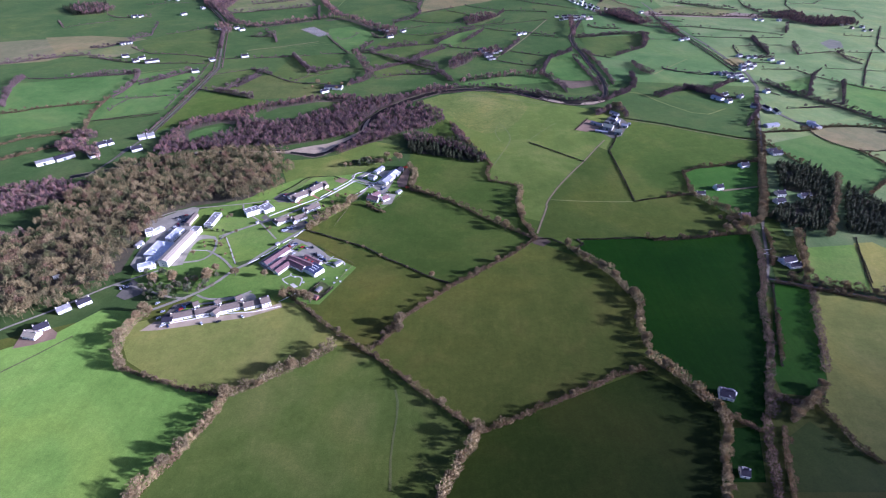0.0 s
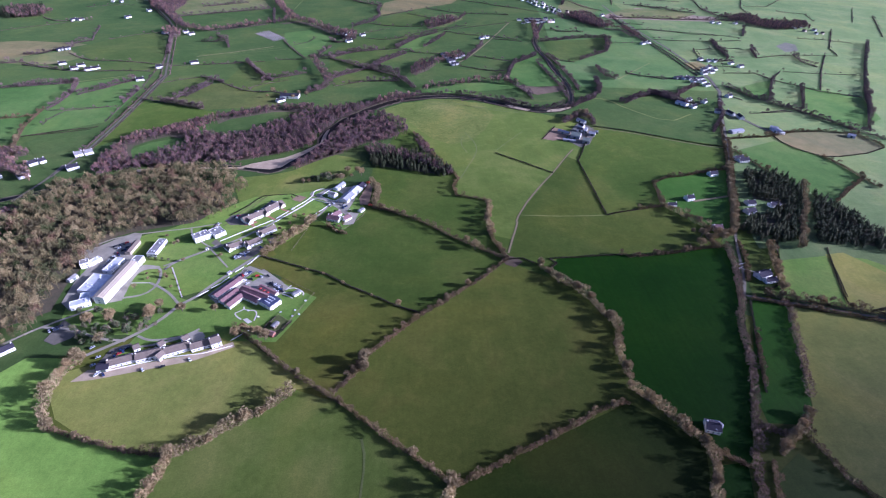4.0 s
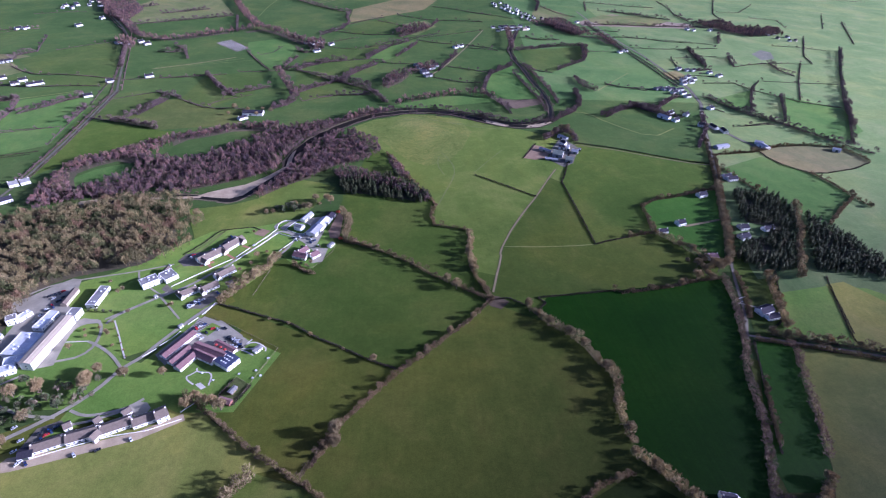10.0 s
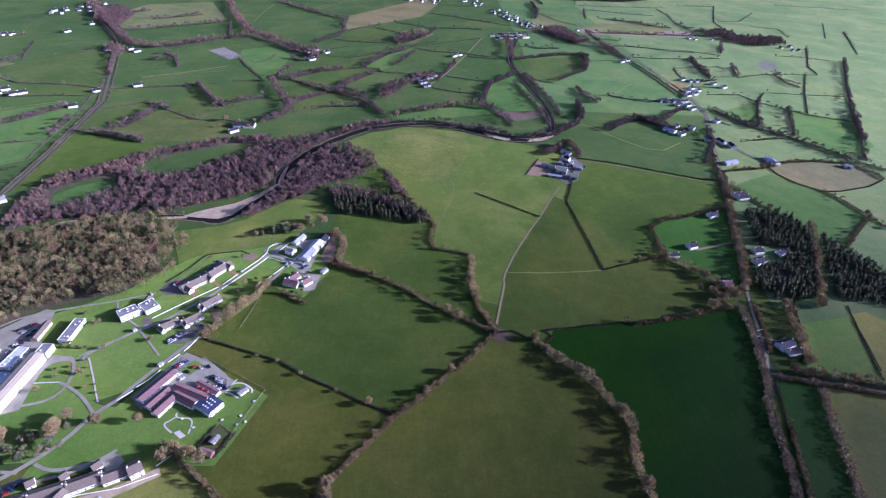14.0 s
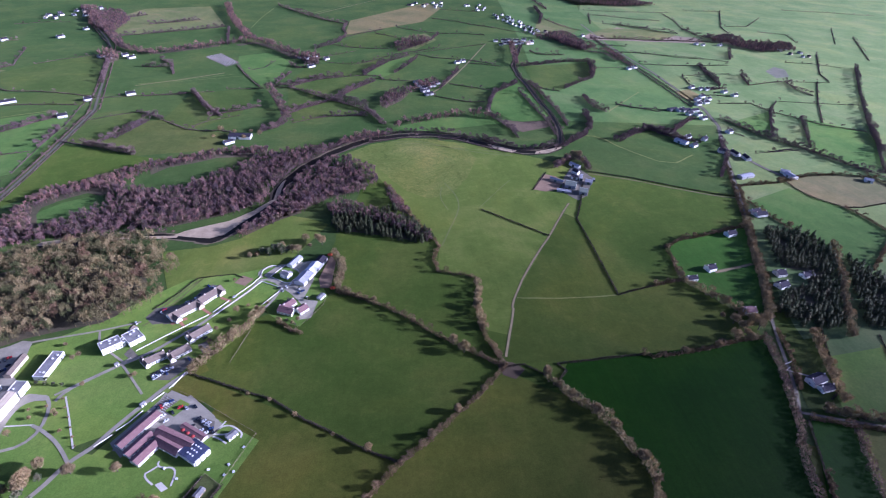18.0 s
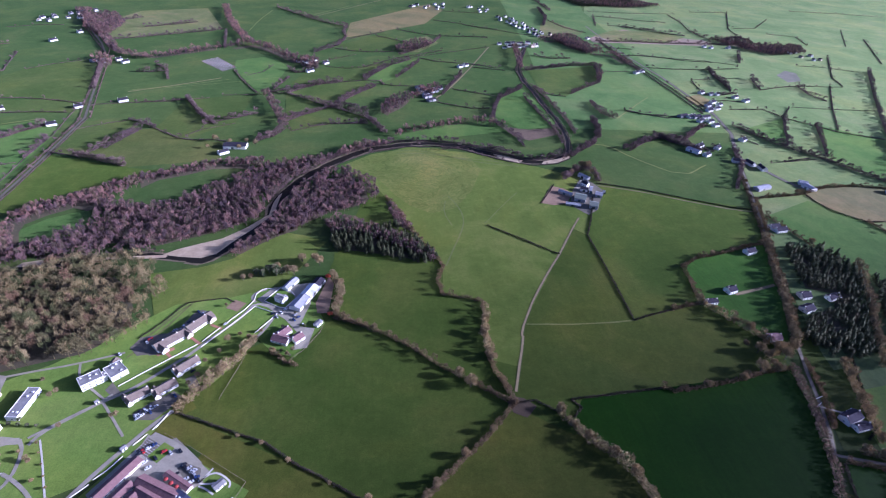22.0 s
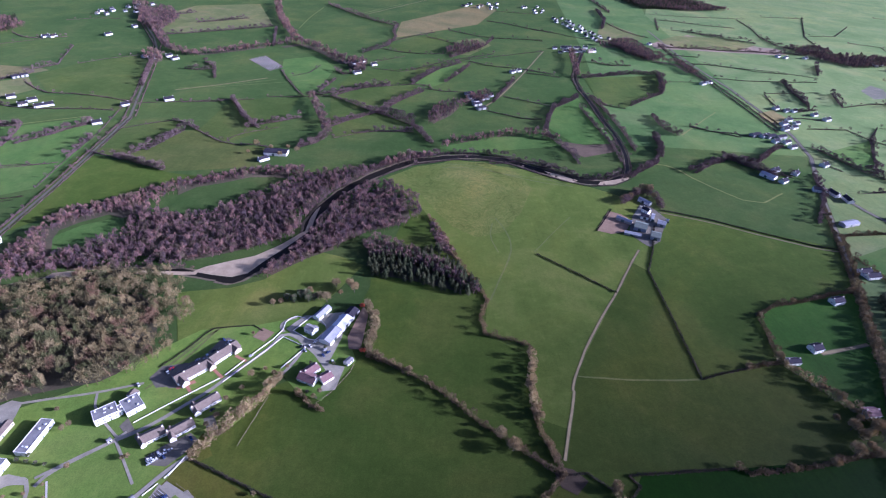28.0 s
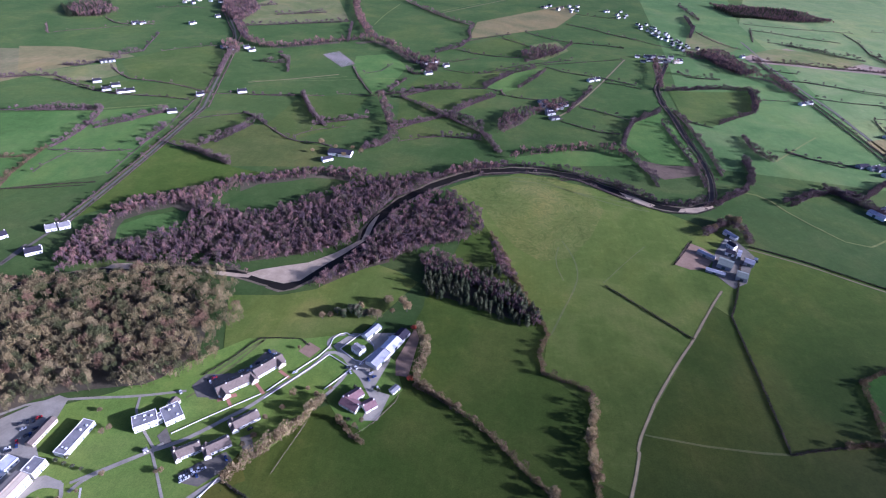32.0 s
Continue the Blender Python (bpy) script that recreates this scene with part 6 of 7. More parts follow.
building('barn', (95.4, 1309.5), (110.1, 1318.9), 10, 4, 2, 'slate', 'grey')
building('barn', (111.3, 1230.5), (126.0, 1238.9), 10, 4, 2, 'slate', 'grey')
building('house', (103.4, 1265.7), (118.1, 1274.6), 9, 3.6, 2.8, 'slate', 'white')
building('house', (250.3, 2253.6), (275.1, 2281.5), 9, 3.6, 2.8, 'slate', 'white')
building('house', (226.2, 2198.9), (250.1, 2225.5), 9, 3.6, 2.8, 'slate', 'white')
building('house', (335.5, 2209.2), (360.8, 2235.9), 9, 3.6, 2.8, 'slate', 'white')
building('house', (364.2, 2132.3), (388.9, 2157.2), 9, 3.6, 2.8, 'slate', 'white')
building('house', (142.5, 2197.3), (165.3, 2223.8), 9, 3.6, 2.8, 'slate', 'white')
building('house', (220.8, 2243.3), (245.1, 2270.9), 9, 3.6, 2.8, 'slate', 'white')
building('house', (617.7, 1435.4), (642.3, 1447.6), 9, 3.6, 2.8, 'slate', 'white')
building('house', (638.9, 1446.9), (659.6, 1458.4), 9, 3.6, 2.8, 'slate', 'white')
building('house', (705.5, 1291.6), (725.8, 1300.9), 9, 3.6, 2.8, 'slate', 'white')
building('house', (718.5, 1280.3), (742.9, 1290.3), 9, 3.6, 2.8, 'slate', 'white')
building('house', (736.3, 1280.9), (756.9, 1290.1), 9, 3.6, 2.8, 'slate', 'white')
building('house', (674.5, 1208.7), (693.8, 1217.0), 9, 3.6, 2.8, 'slate', 'white')
building('house', (684.1, 1191.5), (703.4, 1199.5), 9, 3.6, 2.8, 'slate', 'white')
building('house', (701.9, 1213.5), (721.6, 1221.9), 9, 3.6, 2.8, 'slate', 'white')
building('barn', (614.3, 1143.7), (632.8, 1151.2), 10, 4, 2, 'slate', 'grey')
building('barn', (632.2, 1142.4), (650.7, 1149.8), 10, 4, 2, 'slate', 'grey')
building('barn', (588.6, 1148.1), (607.0, 1155.6), 10, 4, 2, 'slate', 'grey')
building('house', (600.2, 1143.5), (618.6, 1151.0), 9, 3.6, 2.8, 'slate', 'white')
building('house', (629.1, 1120.9), (647.6, 1128.1), 9, 3.6, 2.8, 'slate', 'white')
building('house', (628.2, 1100.5), (646.5, 1107.4), 9, 3.6, 2.8, 'slate', 'white')
building('house', (696.3, 1229.7), (716.2, 1238.2), 9, 3.6, 2.8, 'slate', 'white')
building('house', (767.0, 1262.7), (787.7, 1271.7), 9, 3.6, 2.8, 'slate', 'white')
building('house', (661.3, 1180.6), (680.5, 1188.5), 9, 3.6, 2.8, 'slate', 'white')
building('house', (618.9, 1776.1), (641.9, 1793.1), 9, 3.6, 2.8, 'slate', 'white')
building('house', (941.2, 1703.7), (966.8, 1719.5), 9, 3.6, 2.8, 'slate', 'white')
building('house', (1012.0, 1697.0), (1038.5, 1712.6), 9, 3.6, 2.8, 'slate', 'white')
building('house', (956.3, 1693.2), (982.2, 1708.7), 9, 3.6, 2.8, 'slate', 'white')
hamlet((421, 2078), (502, 1806), 26)
hamlet((340, 1687), (446, 1694), 16)
hamlet((366, 2256), (411, 2139), 5)
hamlet((126, 2238), (252, 2172), 6)
hamlet((-868, 1824), (-809, 2020), 8)
hamlet((1175, 1728), (1224, 1580), 8)

# ---- hospital grounds, school and cottages ----
flat('car_park', [(-347.3, 529.6), (-331.0, 540.8), (-316.9, 556.2), (-304.4, 566.6), (-295.4, 564.8), (-292.1, 546.7), (-292.0, 523.9), (-294.3, 506.2), (-316.5, 494.9)], 0.300, YARD)
flat('car_park', [(-327.2, 476.9), (-324.8, 515.2), (-300.7, 534.4), (-278.3, 512.3), (-287.9, 478.4), (-290.9, 451.2), (-311.3, 434.6), (-324.0, 446.1)], 0.304, YARD)
flat('yard', [(-113.9, 650.7), (-100.7, 668.4), (-63.1, 674.6), (-61.8, 640.5), (-69.6, 608.7), (-55.0, 605.2), (-59.9, 580.2), (-71.7, 578.4), (-70.0, 600.1), (-83.8, 619.4), (-93.0, 627.8)], 0.300, YARD)
flat('lawn', [(-106.1, 647.9), (-93.9, 665.9), (-79.8, 655.6), (-77.7, 650.5), (-85.6, 637.3), (-91.1, 637.7)], 0.312, G["lawn"])
flat('yard', [(-57.0, 641.2), (-46.5, 684.8), (-40.8, 671.1), (-43.7, 625.8), (-54.2, 625.9)], 0.308, SOIL)
flat('car_park', [(-187.7, 446.8), (-170.9, 481.2), (-166.6, 498.4), (-152.7, 489.4), (-146.0, 494.2), (-122.7, 471.9), (-117.7, 455.8), (-127.5, 448.6), (-144.8, 458.0), (-165.7, 463.2), (-176.7, 445.9)], 0.300, YARD)
flat('parking_bays', [(-170.9, 484.4), (-165.3, 495.6), (-153.6, 487.5), (-160.9, 477.3)], 0.304, ASPHALT)
flat('parking_bays', [(-138.1, 468.2), (-134.7, 472.8), (-121.7, 466.9), (-120.4, 456.0), (-127.0, 454.2)], 0.304, ASPHALT)
flat('bay_line', [(-170.9, 484.4), (-161.0, 477.9), (-160.9, 478.1), (-170.7, 484.5)], 0.312, FRAME)
flat('bay_line', [(-170.0, 486.0), (-160.2, 479.5), (-160.0, 479.6), (-169.9, 486.1)], 0.312, FRAME)
flat('bay_line', [(-169.2, 487.6), (-159.3, 481.1), (-159.1, 481.2), (-169.0, 487.7)], 0.312, FRAME)
flat('bay_line', [(-168.3, 489.2), (-158.4, 482.6), (-158.2, 482.8), (-168.2, 489.3)], 0.312, FRAME)
flat('bay_line', [(-167.4, 490.8), (-157.5, 484.2), (-157.3, 484.3), (-167.3, 490.9)], 0.312, FRAME)
flat('bay_line', [(-166.5, 492.4), (-156.6, 485.8), (-156.4, 485.9), (-166.4, 492.5)], 0.312, FRAME)
flat('bay_line', [(-165.7, 494.1), (-155.7, 487.4), (-155.5, 487.6), (-165.5, 494.2)], 0.312, FRAME)
flat('school_lawn', [(-161.5, 479.9), (-153.0, 490.7), (-144.3, 484.9), (-153.2, 473.6)], 0.316, G["lawn"])
flat('yard', [(-184.7, 517.8), (-175.3, 527.7), (-160.1, 538.7), (-152.7, 533.1), (-158.3, 521.6), (-167.1, 511.3), (-180.2, 512.3)], 0.300, ASPHALT)
flat('yard', [(-155.1, 551.1), (-148.5, 555.4), (-140.7, 541.6), (-148.5, 540.4)], 0.300, ASPHALT)
flat('forecourt', [(-260.4, 360.2), (-222.9, 364.5), (-179.4, 375.0), (-151.1, 388.7), (-148.2, 382.3), (-177.2, 367.8), (-220.0, 357.1), (-253.2, 349.1), (-268.4, 347.7)], 0.300, GRAVEL)
flat('car_park', [(-256.6, 363.7), (-252.2, 383.9), (-238.2, 390.1), (-235.4, 387.5), (-245.3, 372.9), (-242.0, 360.4)], 0.306, ASPHALT)
flat('car_park', [(-200.9, 591.7), (-199.4, 600.0), (-187.6, 605.0), (-170.1, 621.1), (-161.3, 632.3), (-153.0, 631.8), (-165.7, 613.9), (-180.6, 597.3), (-187.8, 584.0), (-194.9, 585.8)], 0.300, ASPHALT)
flat('car_park', [(-313.6, 395.6), (-309.7, 422.1), (-286.2, 406.1), (-292.8, 397.2), (-302.1, 390.0)], 0.300, ASPHALT)
flat('car_park', [(-201, 589), (-200, 599), (-189, 607), (-176, 607), (-175, 595), (-184, 581), (-192, 580)], 0.310, ASPHALT)
flat('forecourt', [(-213.7, 543.8), (-210.8, 551.5), (-200.1, 539.7), (-205.0, 535.8)], 0.306, ASPHALT)
flat('gravel_bar', [(-226.7, 732.9), (-209.2, 728.2), (-185.5, 724.5), (-170.6, 731.8), (-159.6, 752.1), (-138.5, 785.2), (-120.7, 816.7), (-129.1, 812.0), (-149.0, 784.1), (-171.2, 762.5), (-194.9, 752.1), (-215.9, 741.8)], 0.318, GRAVEL)
flat('gravel_bar', [(-366.4, 716.8), (-362.8, 725.1), (-346.2, 729.1), (-330.7, 726.2), (-342.5, 719.3)], 0.318, GRAVEL)
flat('gravel_bar', [(-290.1, 728.0), (-277.4, 732.2), (-247.6, 732.0), (-221.2, 732.1), (-222.1, 727.3), (-256.5, 725.7)], 0.318, GRAVEL)
flat('gravel_bar', [(-127.0, 813.5), (-126.0, 843.3), (-122.1, 863.1), (-118.1, 870.4), (-120.3, 842.0), (-120.8, 814.7)], 0.318, GRAVEL)
flat('gravel_bar', [(258.7, 952.2), (285.1, 956.1), (309.6, 972.6), (312.9, 983.7), (288.9, 969.9), (264.8, 962.0)], 0.318, GRAVEL)
flat('gravel_bar', [(188.7, 991.8), (212.8, 978.1), (232.3, 964.1), (223.3, 956.4), (197.2, 974.9)], 0.318, GRAVEL)
flat('farmyard', [(223.8, 832.4), (252.8, 880.6), (268.1, 871.8), (277.1, 856.4), (259.0, 829.4), (240.5, 825.0)], 0.300, SOIL)
flat('farmyard', [(280.4, 867.2), (303.3, 902.6), (313.7, 897.2), (324.2, 865.2), (296.8, 811.1), (279.4, 798.4), (273.3, 806.9), (263.2, 827.1)], 0.304, ASPHALT)
flat('farmyard', [(286.8, 875.3), (301.6, 897.3), (309.6, 889.1), (304.8, 865.0), (292.2, 855.9)], 0.310, YARD)
flat('garden_plot', [(-141.5, 639.4), (-135.3, 651.3), (-123.3, 645.1), (-129.6, 633.4)], 0.300, SOIL)
flat('garden_plot', [(-128.5, 404.5), (-118.2, 422.7), (-105.8, 412.7), (-116.1, 393.7)], 0.300, G["garden"])
flat('building_plot', [(-366.7, 324.4), (-370.4, 343.7), (-358.5, 357.1), (-339.6, 344.2), (-337.4, 337.2), (-353.3, 328.7)], 0.304, SOIL)
flat('lawn', [(-226.3, 401.8), (-178.5, 418.4), (-172.7, 397.9), (-202.1, 390.6), (-225.5, 388.0)], 0.296, G["lawn"])
flat('brick_path', [(-178.8, 584.9), (-171.8, 576.3), (-173.8, 574.9), (-181.3, 583.5)], 0.320, PAVE)
flat('brick_path', [(-162.1, 601.2), (-152.2, 592.4), (-154.2, 590.4), (-164.3, 599.7)], 0.320, PAVE)
flat('brick_path', [(-148.4, 617.1), (-138.0, 610.9), (-139.7, 608.8), (-150.4, 615.0)], 0.320, PAVE)
flat('brick_path', [(-184.9, 578.5), (-172.4, 585.9), (-174.6, 588.9), (-186.7, 581.5)], 0.320, PAVE)
drive(5, [(-83, 628), (-94, 635), (-115, 646), (-122, 628), (-135, 610), (-148, 594), (-160, 577), (-172, 565)])
drive(5, [(-172, 565), (-189, 547), (-204, 536), (-211, 532)])
drive(4.5, [(-211, 532), (-230, 517), (-243, 506), (-247, 496)])
drive(3, [(-211, 532), (-198, 516), (-184, 498)])
drive(4.5, [(-92, 629), (-101, 604), (-110, 590)])
drive(4.5, [(-115, 646), (-120, 654), (-116, 662), (-107, 666)])
drive(3, [(-208, 532), (-239, 558), (-245, 576)])
worn_path(1.4, [(-210, 579), (-203, 588), (-199, 599), (-189, 614), (-182, 631), (-174, 649)])
drive(3.6, [(-334, 544), (-318, 558), (-284, 567), (-248, 574), (-213, 585)])
drive(5.5, [(-272, 375), (-257, 386), (-239, 400), (-224, 418), (-214, 439), (-202, 451)])
drive(5.5, [(-202, 451), (-190, 472), (-177, 491), (-167, 506), (-155, 519)])
drive(4, [(-282, 450), (-267, 452), (-252, 456), (-245, 469), (-248, 491), (-255, 501)])
drive(4, [(-236, 399), (-225, 393), (-213, 393), (-196, 397), (-189, 402), (-185, 406)])
drive(3.5, [(-255, 501), (-274, 505), (-279, 487)])
drive(4, [(-410, 329), (-393, 347), (-373, 364), (-359, 376), (-343, 395), (-325, 413), (-290, 437)])
drive(4, [(-244, 393), (-267, 396), (-295, 409), (-325, 413)])
drive(3, [(366, 483), (375, 478), (383, 474)])
wall_line([(-204.9, 547.0), (-188.2, 562.3), (-169.3, 578.8), (-155.2, 590.8)], 0.5, 'low white-painted wall along the drive')
wall_line([(-152.0, 594.1), (-140.5, 611.1)], 0.5, 'low white-painted wall along the drive')
wall_line([(-137.4, 615.8), (-123.0, 635.8), (-116.7, 648.2), (-116.1, 658.7), (-111.7, 665.1), (-107.1, 667.3), (-98.6, 664.4)], 0.5, 'low white-painted wall along the drive')
wall_line([(-151.4, 587.0), (-135.2, 609.5), (-123.7, 625.4), (-114.3, 639.8), (-91.9, 627.4), (-100.0, 614.5), (-108.3, 602.6)], 0.5, 'low white-painted wall along the drive')
wall_line([(-107.0, 647.7), (-94.2, 667.3), (-83.1, 661.3), (-78.7, 655.1)], 0.5, 'low white-painted wall along the drive')
wall_line([(-76.1, 650.1), (-85.3, 636.1), (-91.4, 637.0), (-107.0, 647.7)], 0.5, 'low white-painted wall along the drive')
wall_line([(-162.7, 504.0), (-160.6, 509.8), (-156.9, 518.4)], 0.5, 'low white-painted wall along the drive')
wall_line([(-201.3, 451.2), (-192.4, 460.7)], 0.5, 'low white-painted wall along the drive')
wall_line([(-191.0, 464.0), (-184.5, 470.6), (-178.0, 481.1)], 0.5, 'low white-painted wall along the drive')
wall_line([(-174.2, 489.8), (-167.5, 498.5)], 0.5, 'low white-painted wall along the drive')
wall_line([(-164.8, 502.3), (-158.0, 514.3)], 0.5, 'low white-painted wall along the drive')
wall_line([(-153.6, 390.0), (-140.1, 403.0)], 0.5, 'low white-painted wall along the drive')
wall_line([(371.7, 485.0), (364.6, 481.4)], 0.5, 'low white-painted wall along the drive')
wall_line([(369.6, 489.2), (378.6, 491.9)], 0.5, 'low white-painted wall along the drive')
fence([(-76.5, 562.7), (-62.7, 577.2), (-49.4, 599.3), (-47.5, 609.2)])
fence([(-154.9, 498.2), (-133.2, 484.7), (-89.0, 453.5), (-111.4, 402.7), (-124.0, 398.2)])
fence([(-128.5, 404.5), (-118.2, 422.7), (-105.8, 412.7), (-116.1, 393.7), (-128.5, 404.5)])
fence([(-123.0, 527.5), (-111.5, 572.4)])
car((-71.4, 621.4), 40, 3)
car((-74.9, 624.5), 45, 1)
car((-75.3, 617.8), 130, 3)
car((-65.8, 610.4), -50, 0)
car((-177.0, 516.0), 45, 0)
car((-173.6, 520.2), 45, 0)
car((-172.2, 523.0), -50, 1)
car((-179.3, 513.6), 45, 1)
car((-169.4, 523.8), 40, 1)
car((-157.8, 533.7), -50, 3)
car((-150.8, 559.0), 45, 2)
car((-216.6, 583.0), -50, 0)
car((-186.2, 596.2), 40, 1)
car((-197.4, 600.3), 40, 4)
car((-200.1, 598.1), 45, 2)
car((-136.5, 616.0), 35, 0)
car((-167.3, 472.0), 35, 1)
car((-161.2, 474.7), 45, 0)
car((-155.1, 477.5), 130, 2)
car((-150.8, 482.4), 35, 4)
car((-132.3, 468.1), 130, 2)
car((-127.2, 465.1), 45, 1)
car((-124.1, 461.2), -50, 1)
car((-121.0, 457.2), -50, 2)
car((-137.2, 463.4), 45, 2)
car((-166.8, 483.6), 40, 2)
car((-157.7, 470.0), 35, 0)
car((-314.0, 538.5), 40, 2)
car((-308.5, 535.4), 40, 1)
car((-309.5, 541.1), -50, 2)
car((-306.7, 543.0), 130, 2)
car((-304.5, 545.8), 45, 4)
car((-300.3, 531.9), -50, 3)
car((-303.2, 522.3), 130, 3)
car((-305.5, 517.5), 45, 2)
car((-294.0, 537.6), 45, 1)
car((-296.0, 530.2), 130, 0)
car((-242.9, 377.4), 35, 4)
car((-240.7, 380.1), 130, 3)
car((-239.1, 383.5), 40, 1)
car((-244.9, 374.0), 130, 3)
car((-246.5, 370.7), 45, 3)
car((-258.4, 373.9), 35, 1)
car((-258.5, 364.9), 40, 0)
car((-251.4, 361.1), 45, 1)
car((-216.4, 358.5), 130, 0)
car((-201.5, 361.2), 35, 2)
car((-181.7, 368.2), -50, 0)
car((-310.6, 411.7), 130, 2)
car((-307.6, 412.8), 35, 2)
car((374.5, 562.3), 40, 0)
car((376.1, 556.2), 130, 2)
car((-165.4, 483.9), -50, 4)
car((-162.4, 486.3), 35, 0)
car((-159.4, 488.6), 45, 3)
car((-167.4, 481.6), 35, 2)
car((-134.1, 470.3), 45, 2)
car((-129.9, 467.5), 45, 1)
car((-125.7, 464.8), 45, 1)
car((-129.8, 459.1), 35, 1)
car((-125.7, 456.5), 35, 0)
car((-122.9, 459.8), 35, 3)
car((-185.3, 452.1), 45, 0)
car((-183.2, 455.9), 40, 2)
car((-181.0, 459.7), 130, 3)
car((-178.8, 463.6), 130, 1)
car((-176.1, 467.6), 35, 4)
car((-173.4, 471.5), 130, 2)
car((-146.1, 481.2), 130, 1)
car((-139.5, 482.0), -50, 2)
car((-305.1, 525.0), -50, 4)
car((-302.4, 530.8), 45, 2)
car((-307.7, 519.3), 45, 0)
car((-308.6, 511.5), 45, 0)
car((-300.4, 536.7), 45, 2)
car((-309.2, 502.8), 45, 1)
car((-312.3, 409.5), -50, 0)
car((-309.3, 408.7), 40, 1)
car((-314.7, 407.1), -50, 1)
car((-268.4, 385.6), 45, 1)
car((-238.6, 383.4), 45, 2)
car((-248.4, 379.0), 35, 2)
car((-242.8, 381.2), -50, 3)
car((-250.1, 357.8), 130, 0)
car((-245.7, 354.4), -50, 3)
car((-251.0, 354.4), 45, 0)
car((-180.7, 516.3), 40, 0)
car((-179.2, 519.4), 130, 2)
car((-176.0, 521.1), 130, 0)
car((-171.7, 518.8), 130, 3)
car((-91.8, 623.1), 130, 1)
car((-88.3, 628.6), -50, 0)
car((-84.7, 633.6), 45, 0)
car((-95.3, 627.5), 35, 2)
car((-66.8, 666.8), 130, 0)
car((-60.6, 660.8), -50, 1)
car((-356.1, 336.9), 45, 3)
car((-181.8, 601.7), 130, 1)
car((-173.7, 610.7), 130, 1)
car((-165.2, 621.5), 130, 2)
tree(-232.8, 423.4, 0.95, None, 'rounded tan-twigged tree beside the drive', "garden trees")
tree(-207.9, 430.6, 0.95, None, 'rounded tan-twigged tree beside the drive', "garden trees")
tree(-267.8, 421.3, 0.95, None, 'leafless brown tree near the school grounds', "garden trees")
tree(-229.9, 437.3, 0.95, None, 'leafless brown tree near the school grounds', "garden trees")
tree(-177.4, 429.7, 0.95, None, 'leafless brown tree near the school grounds', "garden trees")
tree(-145.1, 402.5, 0.95, None, 'leafless brown tree near the school grounds', "garden trees")
tree(-137.5, 396.1, 0.95, None, 'leafless brown tree near the school grounds', "garden trees")
tree(-130.6, 393.6, 0.95, None, 'leafless brown tree near the school grounds', "garden trees")
tree(-123.4, 389.7, 0.95, None, 'leafless brown tree near the school grounds', "garden trees")
tree(-149.5, 394.3, 0.95, None, 'leafless brown tree near the school grounds', "garden trees")
tree(-261.6, 488.1, 0.42, None, 'small leafless lawn tree', "garden trees")
tree(-264.5, 465.4, 0.42, None, 'small leafless lawn tree', "garden trees")
tree(-239.7, 481.9, 0.42, None, 'small leafless lawn tree', "garden trees")
tree(-230.4, 466.4, 0.42, None, 'small leafless lawn tree', "garden trees")
tree(-232.4, 510.2, 0.42, None, 'small leafless lawn tree', "garden trees")
tree(-249.4, 544.3, 0.45, None, 'small bare ornamental tree on a mown lawn', "garden trees")
tree(-252.2, 540.0, 0.45, None, 'small bare ornamental tree on a mown lawn', "garden trees")
tree(-265.6, 557.8, 0.45, None, 'small bare ornamental tree on a mown lawn', "garden trees")
tree(-195.9, 517.9, 0.45, None, 'small bare ornamental tree on a mown lawn', "garden trees")
tree(-141.4, 642.1, 0.45, None, 'small bare ornamental tree on a mown lawn', "garden trees")
tree(-268.8, 515.0, 0.4, None, 'dark evergreen shrub by the hospital entrance', "garden trees", True)
tree(-261.7, 513.5, 0.4, None, 'dark evergreen shrub by the hospital entrance', "garden trees", True)
tree(-255.1, 512.7, 0.4, None, 'dark evergreen shrub by the hospital entrance', "garden trees", True)
tree(-248.5, 512.0, 0.4, None, 'dark evergreen shrub by the hospital entrance', "garden trees", True)
tree(-263.2, 518.4, 0.4, None, 'dark evergreen shrub by the hospital entrance', "garden trees", True)
tree(-109.1, 695.8, 1.0, None, 'dark evergreen tree in the meadow', "garden trees", True)
tree(-102.1, 693.9, 1.0, None, 'dark evergreen tree in the meadow', "garden trees", True)
tree(-95.4, 690.3, 1.0, None, 'dark evergreen tree in the meadow', "garden trees", True)
tree(-89.2, 691.4, 0.8, None, 'leafless brown tree in the meadow', "garden trees")
tree(-82.8, 689.3, 0.8, None, 'leafless brown tree in the meadow', "garden trees")
tree(-63.0, 713.6, 0.8, None, 'leafless brown tree in the meadow', "garden trees")
tree(-57.6, 704.7, 0.8, None, 'leafless brown tree in the meadow', "garden trees")
tree(-293.1, 406.6, 0.7, None, 'dark evergreen tree in the hospital garden', "garden trees", True)
tree(-280.8, 399.4, 0.7, None, 'dark evergreen tree in the hospital garden', "garden trees", True)
tree(-274.7, 405.3, 0.7, None, 'dark evergreen tree in the hospital garden', "garden trees", True)
tree(-262.7, 398.1, 0.7, None, 'dark evergreen tree in the hospital garden', "garden trees", True)
tree(-259.2, 410.6, 0.7, None, 'dark evergreen tree in the hospital garden', "garden trees", True)
tree(-247.1, 403.3, 0.7, None, 'dark evergreen tree in the hospital garden', "garden trees", True)
tree(-278.6, 390.0, 0.7, None, 'dark evergreen tree in the hospital garden', "garden trees", True)
tree(-284.0, 415.6, 0.9, None, 'leafless tree in the hospital garden', "garden trees")
